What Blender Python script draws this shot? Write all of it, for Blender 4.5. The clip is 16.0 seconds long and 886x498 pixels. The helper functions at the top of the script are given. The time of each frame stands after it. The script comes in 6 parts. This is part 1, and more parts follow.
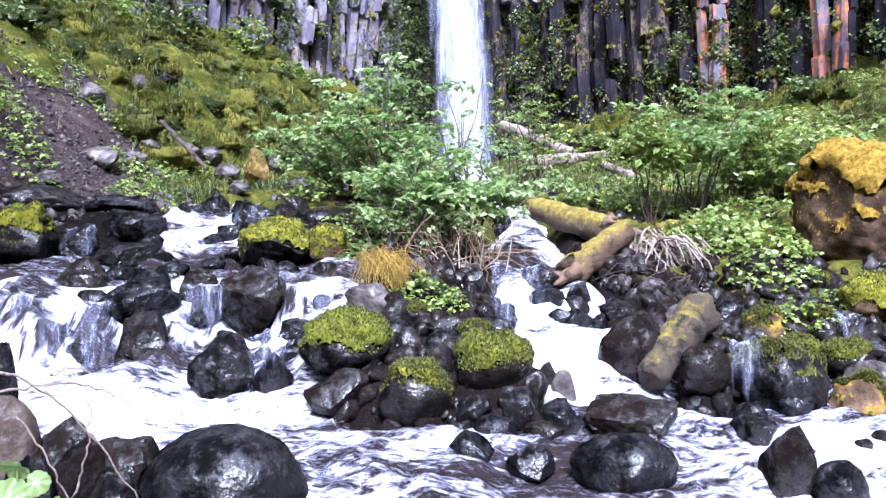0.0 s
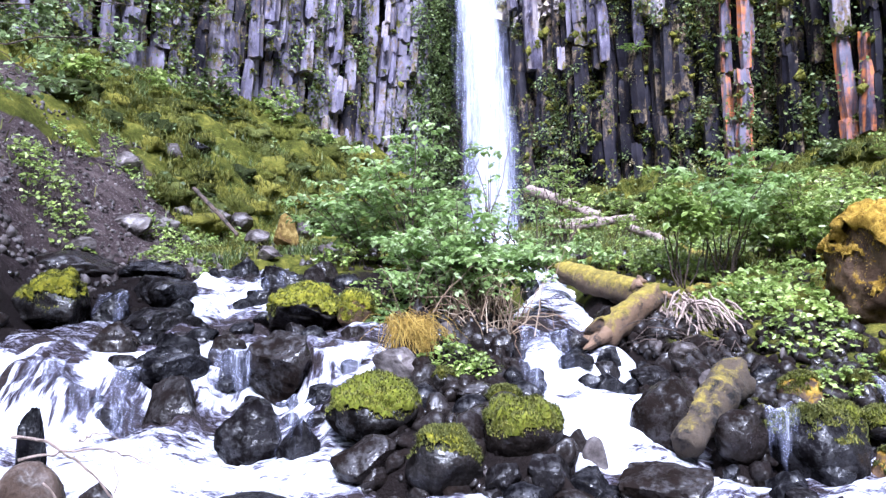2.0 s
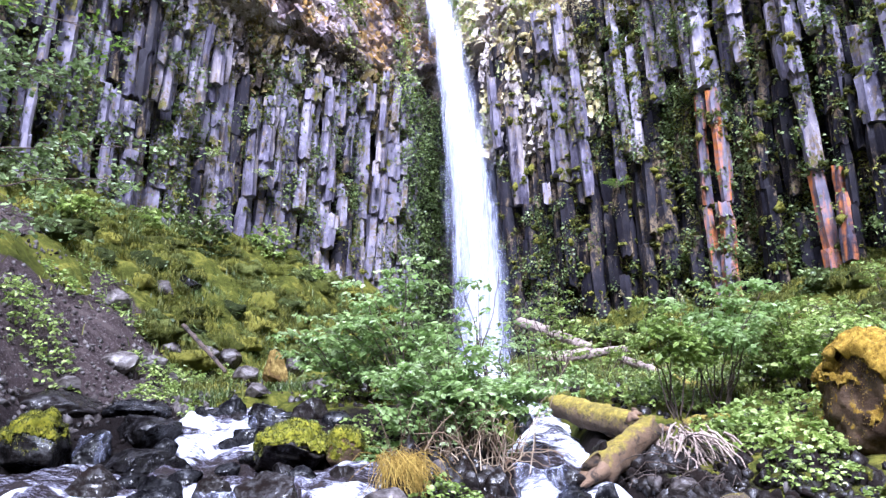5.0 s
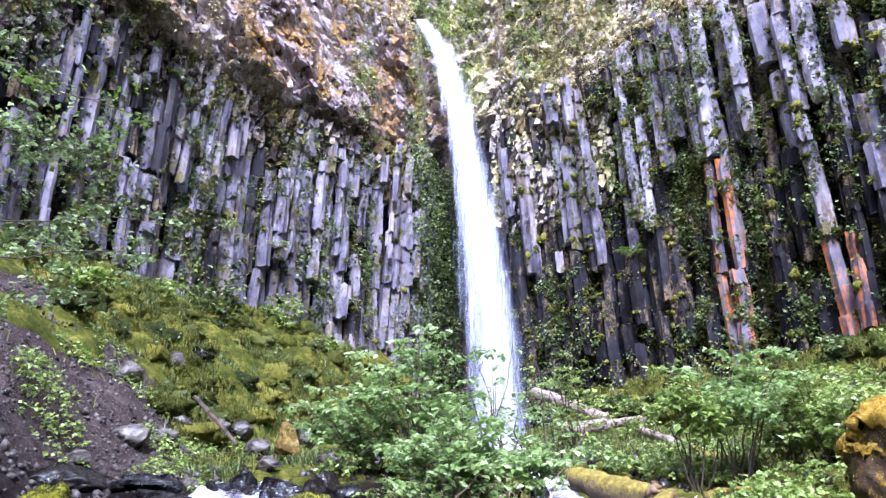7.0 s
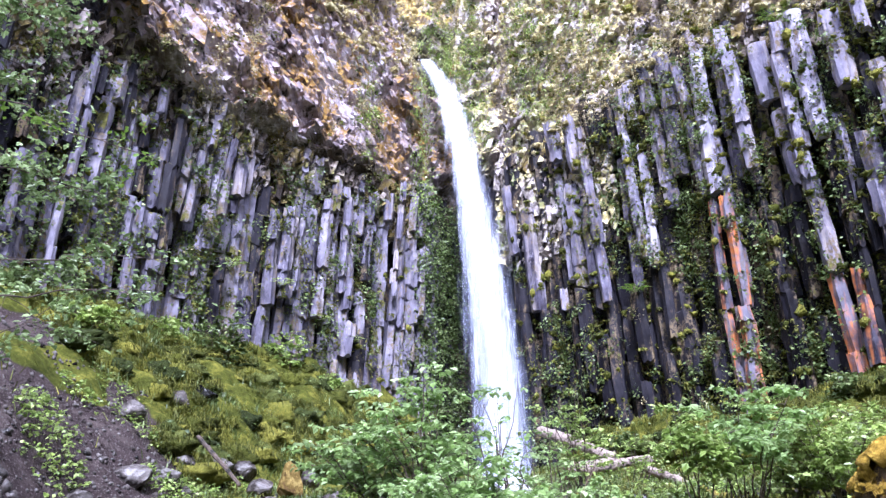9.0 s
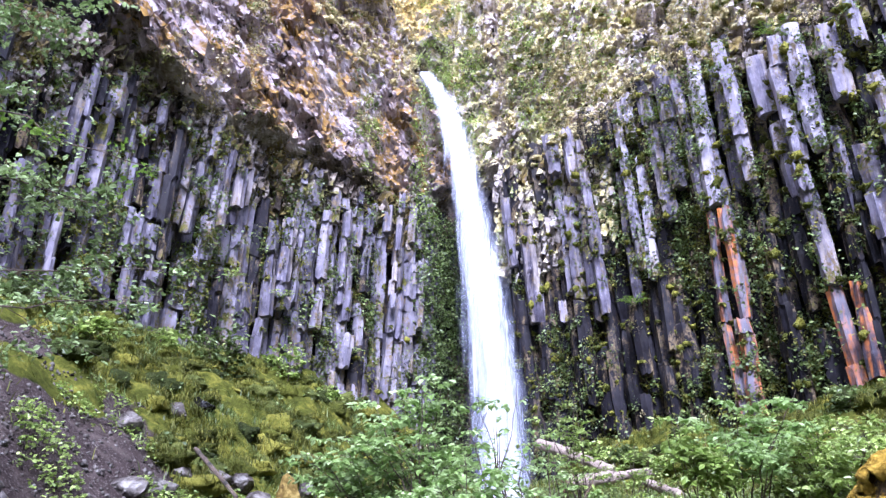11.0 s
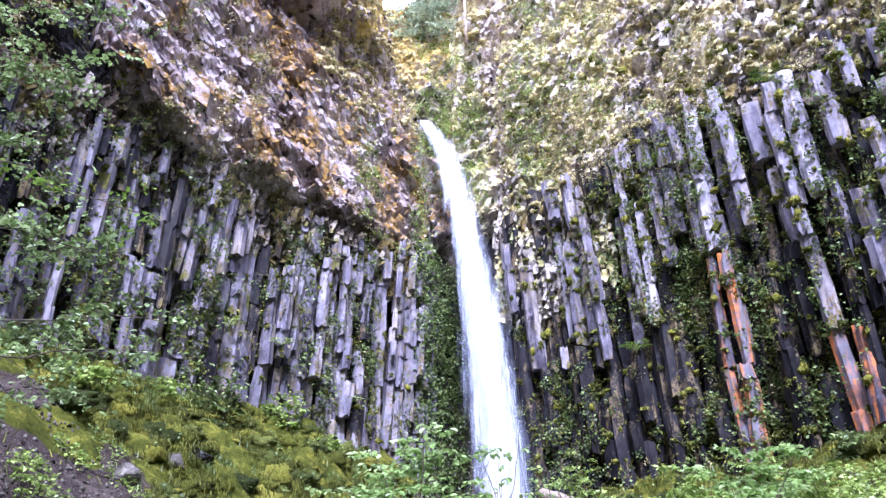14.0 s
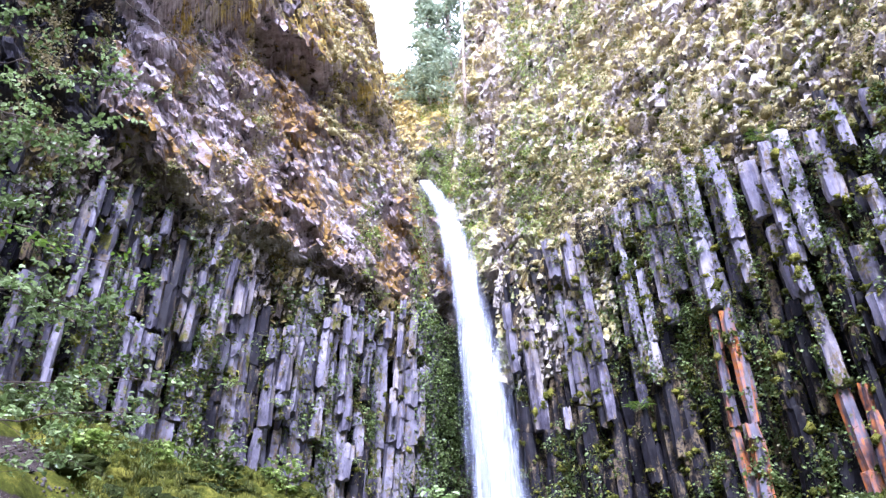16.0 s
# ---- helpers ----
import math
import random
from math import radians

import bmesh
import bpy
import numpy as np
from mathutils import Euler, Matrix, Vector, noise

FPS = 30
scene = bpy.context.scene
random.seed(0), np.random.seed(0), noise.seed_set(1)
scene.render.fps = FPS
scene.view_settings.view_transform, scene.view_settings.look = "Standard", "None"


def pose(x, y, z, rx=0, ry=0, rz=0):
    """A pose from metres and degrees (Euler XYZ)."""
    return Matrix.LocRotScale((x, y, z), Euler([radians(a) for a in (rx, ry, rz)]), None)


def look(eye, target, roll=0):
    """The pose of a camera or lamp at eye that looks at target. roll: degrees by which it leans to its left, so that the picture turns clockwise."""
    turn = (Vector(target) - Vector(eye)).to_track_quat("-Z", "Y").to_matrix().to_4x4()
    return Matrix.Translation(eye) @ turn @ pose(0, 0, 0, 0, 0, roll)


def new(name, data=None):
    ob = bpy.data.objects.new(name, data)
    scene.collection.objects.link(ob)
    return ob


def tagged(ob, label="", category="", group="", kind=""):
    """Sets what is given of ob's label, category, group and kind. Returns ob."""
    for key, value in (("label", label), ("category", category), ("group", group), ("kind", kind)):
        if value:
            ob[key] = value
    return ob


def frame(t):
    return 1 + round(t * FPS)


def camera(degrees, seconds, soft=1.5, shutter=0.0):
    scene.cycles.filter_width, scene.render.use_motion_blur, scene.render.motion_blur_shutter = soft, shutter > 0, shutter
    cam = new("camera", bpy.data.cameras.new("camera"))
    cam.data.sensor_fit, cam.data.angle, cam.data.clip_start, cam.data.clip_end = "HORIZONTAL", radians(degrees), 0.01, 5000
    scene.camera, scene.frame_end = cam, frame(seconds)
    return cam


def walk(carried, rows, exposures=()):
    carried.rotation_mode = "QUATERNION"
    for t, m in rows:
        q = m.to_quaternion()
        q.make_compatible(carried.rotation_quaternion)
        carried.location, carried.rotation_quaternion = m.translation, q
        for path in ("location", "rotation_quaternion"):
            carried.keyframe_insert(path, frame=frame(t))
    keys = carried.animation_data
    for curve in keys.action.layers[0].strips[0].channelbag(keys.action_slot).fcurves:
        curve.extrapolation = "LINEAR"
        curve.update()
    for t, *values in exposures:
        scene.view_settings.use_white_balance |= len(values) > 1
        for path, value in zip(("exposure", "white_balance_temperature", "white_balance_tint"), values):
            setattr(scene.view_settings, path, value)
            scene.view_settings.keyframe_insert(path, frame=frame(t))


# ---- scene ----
EYE = 1.7
cam = camera(58.4, 16.0, soft=1.4)
# seconds, turn to the left, tilt up, lean
ROWS = [
    (0.0, -0.00, -4.00, -0.00),
    (0.5, 0.65, -3.00, 0.02),
    (1.0, 1.49, -1.68, 0.14),
    (1.5, 1.52, -0.71, 0.14),
    (2.0, 1.98, 0.64, 0.30),
    (2.5, 1.89, 2.30, 0.70),
    (3.0, 1.70, 5.04, 1.32),
    (3.5, 1.69, 6.33, 1.56),
    (4.0, 1.64, 7.76, 1.38),
    (4.5, 1.52, 9.10, 1.32),
    (5.0, 1.18, 10.25, 1.11),
    (7.5, 2.14, 16.06, 1.33),
    (8.0, 2.08, 16.56, 1.24),
    (8.5, 2.15, 17.28, 1.35),
    (9.0, 2.29, 17.99, 1.43),
    (11.5, 2.16, 18.97, 1.31),
    (12.0, 2.22, 19.25, 1.40),
    (12.5, 2.19, 19.60, 1.47),
    (13.0, 2.35, 19.91, 1.50),
    (13.5, 2.21, 21.04, 1.71),
    (14.0, 2.10, 22.21, 1.73),
    (14.5, 2.21, 23.07, 1.84),
    (15.0, 2.15, 24.07, 1.95),
    (15.5, 2.06, 25.16, 2.02),
    (16.0, 2.00, 26.48, 2.07),
]
walk(cam, [(t, pose(0, 0, EYE, 0, 0, turn) @ pose(0, 0, 0, 90 + tilt) @ pose(0, 0, 0, 0, 0, -lean)) for t, turn, tilt, lean in ROWS],
     exposures=[(0.0, 1.5, 5050, 22), (16.0, 1.5, 5050, 22)])

# ---- daylight: open shade under a bright, thinly clouded sky ----
SUN_EL, SUN_AZ = 51, 176          # degrees; azimuth to the right of straight ahead
world = bpy.data.worlds.new("sky")
scene.world = world
world.use_nodes = True
wn, wl = world.node_tree.nodes, world.node_tree.links
wn.clear()
sky = wn.new("ShaderNodeTexSky")
sky.sky_type, sky.sun_disc = "NISHITA", False
sky.sun_elevation, sky.sun_rotation = radians(SUN_EL), radians(SUN_AZ)
sky.air_density, sky.dust_density, sky.ozone_density = 1.0, 6.0, 1.0
cloud = wn.new("ShaderNodeMix")
cloud.data_type = "RGBA"
cloud.inputs[0].default_value = 0.88
cloud.inputs[7].default_value = (13.6, 13.2, 13.6, 1)   # a thin white cloud sheet
back = wn.new("ShaderNodeBackground")
back.inputs["Strength"].default_value = 0.15
wout = wn.new("ShaderNodeOutputWorld")
wl.new(sky.outputs["Color"], cloud.inputs[6])
wl.new(cloud.outputs[2], back.inputs["Color"])
wl.new(back.outputs["Background"], wout.inputs["Surface"])
sun_data = bpy.data.lights.new("sun", "SUN")
sun_data.energy, sun_data.angle, sun_data.color = 4.6, radians(16), (1.0, 0.95, 0.86)
sun = new("sun", sun_data)
_a, _e = radians(SUN_AZ), radians(SUN_EL)
sun.matrix_world = look((0, 0, 60), Vector((0, 0, 60)) - Vector((math.sin(_a) * math.cos(_e), math.cos(_a) * math.cos(_e), math.sin(_e))))

# ---- small tools ----
def hash01(i, j, k, seed=0):
    h = (i.astype(np.int64) * 374761393 + j.astype(np.int64) * 668265263 + k.astype(np.int64) * 2147483647 + seed * 974711) & 0xFFFFFFFF
    h = ((h ^ (h >> 13)) * 1274126177) & 0xFFFFFFFF
    h = ((h ^ (h >> 16)) * 2246822519) & 0xFFFFFFFF
    return ((h ^ (h >> 15)) & 0xFFFFFF) / float(0x1000000)


def vnoise(p, seed=0):
    """Smooth value noise in 0..1 at the rows of p."""
    i = np.floor(p).astype(np.int64)
    f = p - i
    f = f * f * (3 - 2 * f)
    out = 0
    for dx in (0, 1):
        for dy in (0, 1):
            for dz in (0, 1):
                w = (f[:, 0] if dx else 1 - f[:, 0]) * (f[:, 1] if dy else 1 - f[:, 1]) * (f[:, 2] if dz else 1 - f[:, 2])
                out = out + w * hash01(i[:, 0] + dx, i[:, 1] + dy, i[:, 2] + dz, seed)
    return out


def fbm(p, octaves=4, seed=0):
    """Layered noise, about -1..1."""
    total, amp, norm = 0, 1.0, 0
    for o in range(octaves):
        total = total + amp * (vnoise(p * 2 ** o + 17.3 * o, seed + o) * 2 - 1)
        norm += amp
        amp *= 0.5
    return total / norm * 1.5


def cells(p, seed=0, flat=False):
    """Cell noise: nearest distance, gap to the second nearest, and a random value for each cell."""
    i = np.floor(p).astype(np.int64)
    f1, f2, rid = np.full(len(p), 9.0), np.full(len(p), 9.0), np.zeros(len(p))
    for dx in (-1, 0, 1):
        for dy in (-1, 0, 1):
            for dz in ((0,) if flat else (-1, 0, 1)):
                c = i + (dx, dy, dz)
                q = [p[:, 2] if flat and a == 2 else c[:, a] + hash01(c[:, 0], c[:, 1], c[:, 2], seed + 11 * (a + 1)) for a in range(3)]
                d = np.sqrt((q[0] - p[:, 0]) ** 2 + (q[1] - p[:, 1]) ** 2 + (q[2] - p[:, 2]) ** 2)
                near = d < f1
                f2 = np.where(near, f1, np.minimum(f2, d))
                rid = np.where(near, hash01(c[:, 0], c[:, 1], c[:, 2], seed + 5), rid)
                f1 = np.where(near, d, f1)
    return f1, f2 - f1, rid


def sstep(a, b, x):
    t = np.clip((x - a) / (b - a), 0, 1)
    return t * t * (3 - 2 * t)


def mesh_of(name, verts, faces, material=None, smooth=True, mats=None, attrs=None):
    """A mesh from arrays; faces: one array of equal-sided faces, or a list of such arrays."""
    groups = faces if isinstance(faces, list) else [faces]
    groups = [np.asarray(g, dtype=np.int32) for g in groups if len(g)]
    me = bpy.data.meshes.new(name)
    me.vertices.add(len(verts))
    me.vertices.foreach_set("co", np.asarray(verts, dtype=np.float32).ravel())
    loops = np.concatenate([g.ravel() for g in groups])
    sizes = np.concatenate([np.full(len(g), g.shape[1], dtype=np.int32) for g in groups])
    me.loops.add(len(loops))
    me.loops.foreach_set("vertex_index", loops)
    me.polygons.add(len(sizes))
    me.polygons.foreach_set("loop_start", np.concatenate([[0], np.cumsum(sizes)[:-1]]).astype(np.int32))
    me.polygons.foreach_set("loop_total", sizes)
    me.polygons.foreach_set("use_smooth", np.full(len(sizes), smooth))
    for key, values in (attrs or {}).items():
        at = me.attributes.new(key, "FLOAT", "POINT")
        at.data.foreach_set("value", np.asarray(values, dtype=np.float32))
    for m in (mats or ([material] if material else [])):
        me.materials.append(m)
    me.update(calc_edges=True)
    me.validate()
    return me


def grid_faces(nu, nv, wrap=False):
    """Faces of a grid whose vertex (u, v) has the number v * nu + u."""
    u, v = np.meshgrid(np.arange(nu if wrap else nu - 1), np.arange(nv - 1))
    u, v = u.ravel(), v.ravel()
    w = (u + 1) % nu
    return np.stack([v * nu + u, v * nu + w, (v + 1) * nu + w, (v + 1) * nu + u], 1)


def part(name, me, parent, label=""):
    ob = new(name, me)
    ob.parent = parent
    if label:
        tagged(ob, label)
    return ob


def thing(name, label, category, group="", kind="", me=None, at=(0, 0, 0), turn=0):
    ob = new(name, me)
    ob.matrix_world = pose(*at, 0, 0, turn)
    return tagged(ob, label, category, group, kind)


_ico = {}


def ico(level):
    if level not in _ico:
        bm = bmesh.new()
        bmesh.ops.create_icosphere(bm, subdivisions=level, radius=1)
        _ico[level] = (np.array([v.co[:] for v in bm.verts]), np.array([[v.index for v in f.verts] for f in bm.faces]))
        bm.free()
    return _ico[level]


def tube(path, radii, sides=8, seed=0, rough=0.0, caps=True):
    """A tapered, uneven tube along the rows of path."""
    path, radii = np.asarray(path, float), np.asarray(radii, float)
    n = len(path)
    tan = np.gradient(path, axis=0)
    tan /= np.linalg.norm(tan, axis=1)[:, None] + 1e-9
    ref = np.array([0.31, 0.2, 0.93]) if abs(tan[0][2]) < 0.8 else np.array([0.9, 0.3, 0.1])
    a = np.cross(tan, ref)
    a /= np.linalg.norm(a, axis=1)[:, None] + 1e-9
    b = np.cross(tan, a)
    ang = np.linspace(0, 2 * math.pi, sides, endpoint=False)
    ring = np.cos(ang)[None, :, None] * a[:, None, :] + np.sin(ang)[None, :, None] * b[:, None, :]
    verts = (path[:, None, :] + ring * radii[:, None, None]).reshape(-1, 3)
    if rough:
        k = fbm(verts * 3 / (radii.max() * 4), 3, seed)
        verts += ring.reshape(-1, 3) * (k * rough * np.repeat(radii, sides))[:, None]
    faces = [grid_faces(sides, n, True)]
    if caps:
        faces.append(np.array([np.arange(sides)[::-1], np.arange(sides) + (n - 1) * sides]))
    return verts, faces


def join(pieces):
    """Several (verts, [faces]) as one."""
    verts, faces, base = [], [], 0
    for v, fs in pieces:
        verts.append(v)
        faces += [np.asarray(f) + base for f in fs]
        base += len(v)
    return np.concatenate(verts), faces


def leaf_mesh(at, size, rng, up=0.5, long=1.5, droop=0.3, facing=None, simple=False):
    """Many small folded leaves, one at each row of at."""
    n = len(at)
    size = np.broadcast_to(np.asarray(size, float), (n,))
    ang = rng.uniform(0, 2 * math.pi, n)
    d = np.stack([np.cos(ang), np.sin(ang), rng.normal(-droop, 0.35, n)], 1)
    if facing is not None:
        d = d * 0.8 + facing
    d /= np.linalg.norm(d, axis=1)[:, None]
    nrm = np.stack([rng.normal(0, 0.5, n), rng.normal(0, 0.5, n), np.full(n, up) + rng.normal(0, 0.2, n)], 1)
    side = np.cross(d, nrm)
    side /= np.linalg.norm(side, axis=1)[:, None] + 1e-9
    nrm = np.cross(side, d)
    L, W = (size * long)[:, None], (size * 0.5)[:, None]
    if simple:
        v = np.stack([at, at + d * L * 0.5 + side * W, at + d * L - nrm * L * 0.1, at + d * L * 0.5 - side * W], 1).reshape(-1, 3)
        return v, [np.arange(n)[:, None] * 4 + [0, 1, 2, 3]]
    f = rng.uniform(0.05, 0.3, n)[:, None]
    v = np.stack([at, at + d * L * 0.38 + side * W + nrm * W * f, at + d * L * 0.78 + side * W * 0.6 + nrm * W * f, at + d * L - nrm * L * 0.12,
                  at + d * L * 0.78 - side * W * 0.6 + nrm * W * f, at + d * L * 0.38 - side * W + nrm * W * f], 1).reshape(-1, 3)
    o = np.arange(n)[:, None] * 6
    return v, [np.concatenate([o + [0, 1, 2, 3], o + [0, 3, 4, 5]])]


def blades(at, height, width, rng, spread=0.5):
    """Thin bent blades of grass or moss, one at each row of at."""
    n = len(at)
    height = np.broadcast_to(np.asarray(height, float), (n,)) * rng.uniform(0.5, 1.3, n)
    ang = rng.uniform(0, 2 * math.pi, n)
    out = np.stack([np.cos(ang), np.sin(ang), np.zeros(n)], 1)
    side = np.stack([-np.sin(ang), np.cos(ang), np.zeros(n)], 1) * width
    lean = rng.uniform(0.1, 1.0, n)[:, None] * spread
    up = np.array([0, 0, 1.0])
    h = height[:, None]
    mid = at + up * h * 0.6 + out * lean * h * 0.4
    tip = at + up * h * (1 - 0.35 * lean) + out * lean * h
    v = np.stack([at - side, at + side, mid + side * 0.7, mid - side * 0.7, tip], 1).reshape(-1, 3)
    o = np.arange(n)[:, None] * 5
    return v, [o + [0, 1, 2, 3], o + [3, 2, 4]]

# ---- materials ----
class Mat:
    """A node material, with short calls for the usual nodes."""

    def __init__(self, name):
        self.m = bpy.data.materials.new(name)
        self.m.use_nodes = True
        self.t = self.m.node_tree
        self.t.nodes.clear()
        self.out = self.t.nodes.new("ShaderNodeOutputMaterial")
        self.co = self.node("ShaderNodeTexCoord").outputs["Object"]

    def node(self, kind, **ins):
        n = self.t.nodes.new(kind)
        for k, v in ins.items():
            self.put(n.inputs[k.replace("_", " ")], v)
        return n

    def put(self, socket, v):
        if hasattr(v, "is_output"):
            self.t.links.new(v, socket)
        elif isinstance(v, tuple) and len(v) == 3 and socket.type == "RGBA":
            socket.default_value = (*v, 1)
        else:
            socket.default_value = v

    def noise(self, scale, detail=4, rough=0.55, at=None, stretch=None, distort=0.0):
        src = at or self.co
        if stretch:
            mp = self.node("ShaderNodeMapping", Vector=src)
            mp.inputs["Scale"].default_value = stretch
            src = mp.outputs[0]
        return self.node("ShaderNodeTexNoise", Vector=src, Scale=scale, Detail=detail, Roughness=rough, Distortion=distort).outputs["Fac"]

    def cell(self, scale, stretch=None, out="Distance", feature="F1"):
        src = self.co
        if stretch:
            mp = self.node("ShaderNodeMapping", Vector=src)
            mp.inputs["Scale"].default_value = stretch
            src = mp.outputs[0]
        n = self.node("ShaderNodeTexVoronoi", Vector=src, Scale=scale)
        n.feature = feature
        return n.outputs[out]

    def step(self, v, a, b):
        n = self.node("ShaderNodeMapRange")
        n.interpolation_type = "SMOOTHSTEP"
        self.put(n.inputs[0], v)
        n.inputs[1].default_value, n.inputs[2].default_value = a, b
        return n.outputs[0]

    def calc(self, op, a, b=0.0):
        n = self.node("ShaderNodeMath")
        n.operation = op
        self.put(n.inputs[0], a)
        self.put(n.inputs[1], b)
        return n.outputs[0]

    def mix(self, fac, a, b):
        n = self.node("ShaderNodeMix")
        n.data_type = "RGBA"
        self.put(n.inputs[0], fac)
        self.put(n.inputs[6], a)
        self.put(n.inputs[7], b)
        return n.outputs[2]

    def ramp(self, fac, *stops):
        n = self.node("ShaderNodeValToRGB")
        while len(n.color_ramp.elements) < len(stops):
            n.color_ramp.elements.new(0.5)
        for e, (p, c) in zip(n.color_ramp.elements, stops):
            e.position, e.color = p, (*c, 1)
        self.put(n.inputs[0], fac)
        return n.outputs[0]

    def attr(self, key):
        n = self.node("ShaderNodeAttribute")
        n.attribute_name = key
        return n.outputs["Fac"]

    def up(self):
        g = self.node("ShaderNodeNewGeometry")
        s = self.node("ShaderNodeSeparateXYZ", Vector=g.outputs["Normal"])
        return s.outputs["Z"]

    def rand(self):
        return self.node("ShaderNodeObjectInfo").outputs["Random"]

    def island(self):
        return self.node("ShaderNodeNewGeometry").outputs["Random Per Island"]

    def bump(self, height, strength=0.5, dist=0.02):
        return self.node("ShaderNodeBump", Height=height, Strength=strength, Distance=dist).outputs[0]

    def done(self, color, rough=0.7, normal=None, spec=0.5, sss=0.0, trans=0.0):
        p = self.node("ShaderNodeBsdfPrincipled")
        self.put(p.inputs["Base Color"], color)
        self.put(p.inputs["Roughness"], rough)
        self.put(p.inputs["Specular IOR Level"], spec)
        if normal:
            self.put(p.inputs["Normal"], normal)
        sh = p.outputs[0]
        if trans:
            tr = self.node("ShaderNodeBsdfTranslucent")
            self.put(tr.inputs["Color"], color)
            mx = self.node("ShaderNodeMixShader", Fac=trans)
            self.t.links.new(sh, mx.inputs[1])
            self.t.links.new(tr.outputs[0], mx.inputs[2])
            sh = mx.outputs[0]
        self.t.links.new(sh, self.out.inputs["Surface"])
        return self.m


MOSS = ((0.065, 0.07, 0.006), (0.16, 0.155, 0.012), (0.29, 0.26, 0.025))


def mossy_tint(k, scale=6):
    return k.ramp(k.noise(scale, 6, 0.7), (0.3, MOSS[0]), (0.52, MOSS[1]), (0.72, MOSS[2]))


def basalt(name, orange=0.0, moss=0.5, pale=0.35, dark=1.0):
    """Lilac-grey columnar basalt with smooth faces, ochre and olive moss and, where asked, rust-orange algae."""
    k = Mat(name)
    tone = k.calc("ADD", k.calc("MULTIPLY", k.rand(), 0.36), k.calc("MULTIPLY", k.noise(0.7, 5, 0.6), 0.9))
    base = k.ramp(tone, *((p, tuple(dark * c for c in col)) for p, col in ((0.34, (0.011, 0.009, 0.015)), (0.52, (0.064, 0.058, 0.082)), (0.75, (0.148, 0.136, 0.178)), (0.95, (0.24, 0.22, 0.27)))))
    base = k.mix(k.calc("MULTIPLY", k.step(k.noise(2.2, 6, 0.7, stretch=(1, 1, 0.4)), 0.46, 0.34), 0.6), base, (0.017, 0.014, 0.014))
    fine = k.noise(11, 5, 0.65, stretch=(1, 1, 0.35))
    base = k.mix(k.calc("MULTIPLY", k.step(fine, 0.52, 0.8), 0.6), base, tuple(dark * c for c in (0.26, 0.24, 0.29)))
    streak = k.noise(1.5, 4, 0.55, stretch=(2.2, 2.2, 0.22))
    base = k.mix(k.calc("MULTIPLY", k.step(streak, 0.6 - pale * 0.16, 0.74), 0.6 * min(1.0, pale * 2)), base, (0.41, 0.355, 0.335))
    ochre = k.calc("MULTIPLY", k.step(k.noise(1.1, 6, 0.7, stretch=(1.6, 1.6, 0.5)), 0.49, 0.6), k.step(k.noise(8, 5, 0.7), 0.4, 0.56))
    base = k.mix(ochre, base, k.mix(k.noise(6), (0.05, 0.034, 0.022), (0.23, 0.175, 0.11)))
    if orange:
        og = k.calc("MULTIPLY", k.step(k.noise(0.9, 4, 0.55, stretch=(4, 4, 0.35)), 0.58 - orange * 0.17, 0.62), k.step(k.noise(5, 5), 0.25, 0.6))
        base = k.mix(og, base, k.mix(k.noise(3), (0.24, 0.09, 0.045), (0.62, 0.2, 0.04)))
    mo = k.calc("ADD", k.noise(1.3, 7, 0.72, stretch=(1, 1, 0.7)), k.calc("MULTIPLY", k.up(), 0.18))
    mask = k.step(mo, 0.67 - moss * 0.16, 0.73 - moss * 0.16)
    col = k.mix(mask, base, k.ramp(k.noise(5, 6, 0.7), (0.3, (0.018, 0.02, 0.006)), (0.5, (0.08, 0.078, 0.022)), (0.7, (0.19, 0.165, 0.055))))
    n1 = k.bump(k.noise(8, 5, 0.6, stretch=(1, 1, 0.5)), 0.6, 0.04)
    gloss = k.mix(mask, k.mix(k.noise(3), (0.3, 0.3, 0.3), (0.7, 0.7, 0.7)), (0.95, 0.95, 0.95))
    return k.done(col, gloss, n1, spec=0.06)


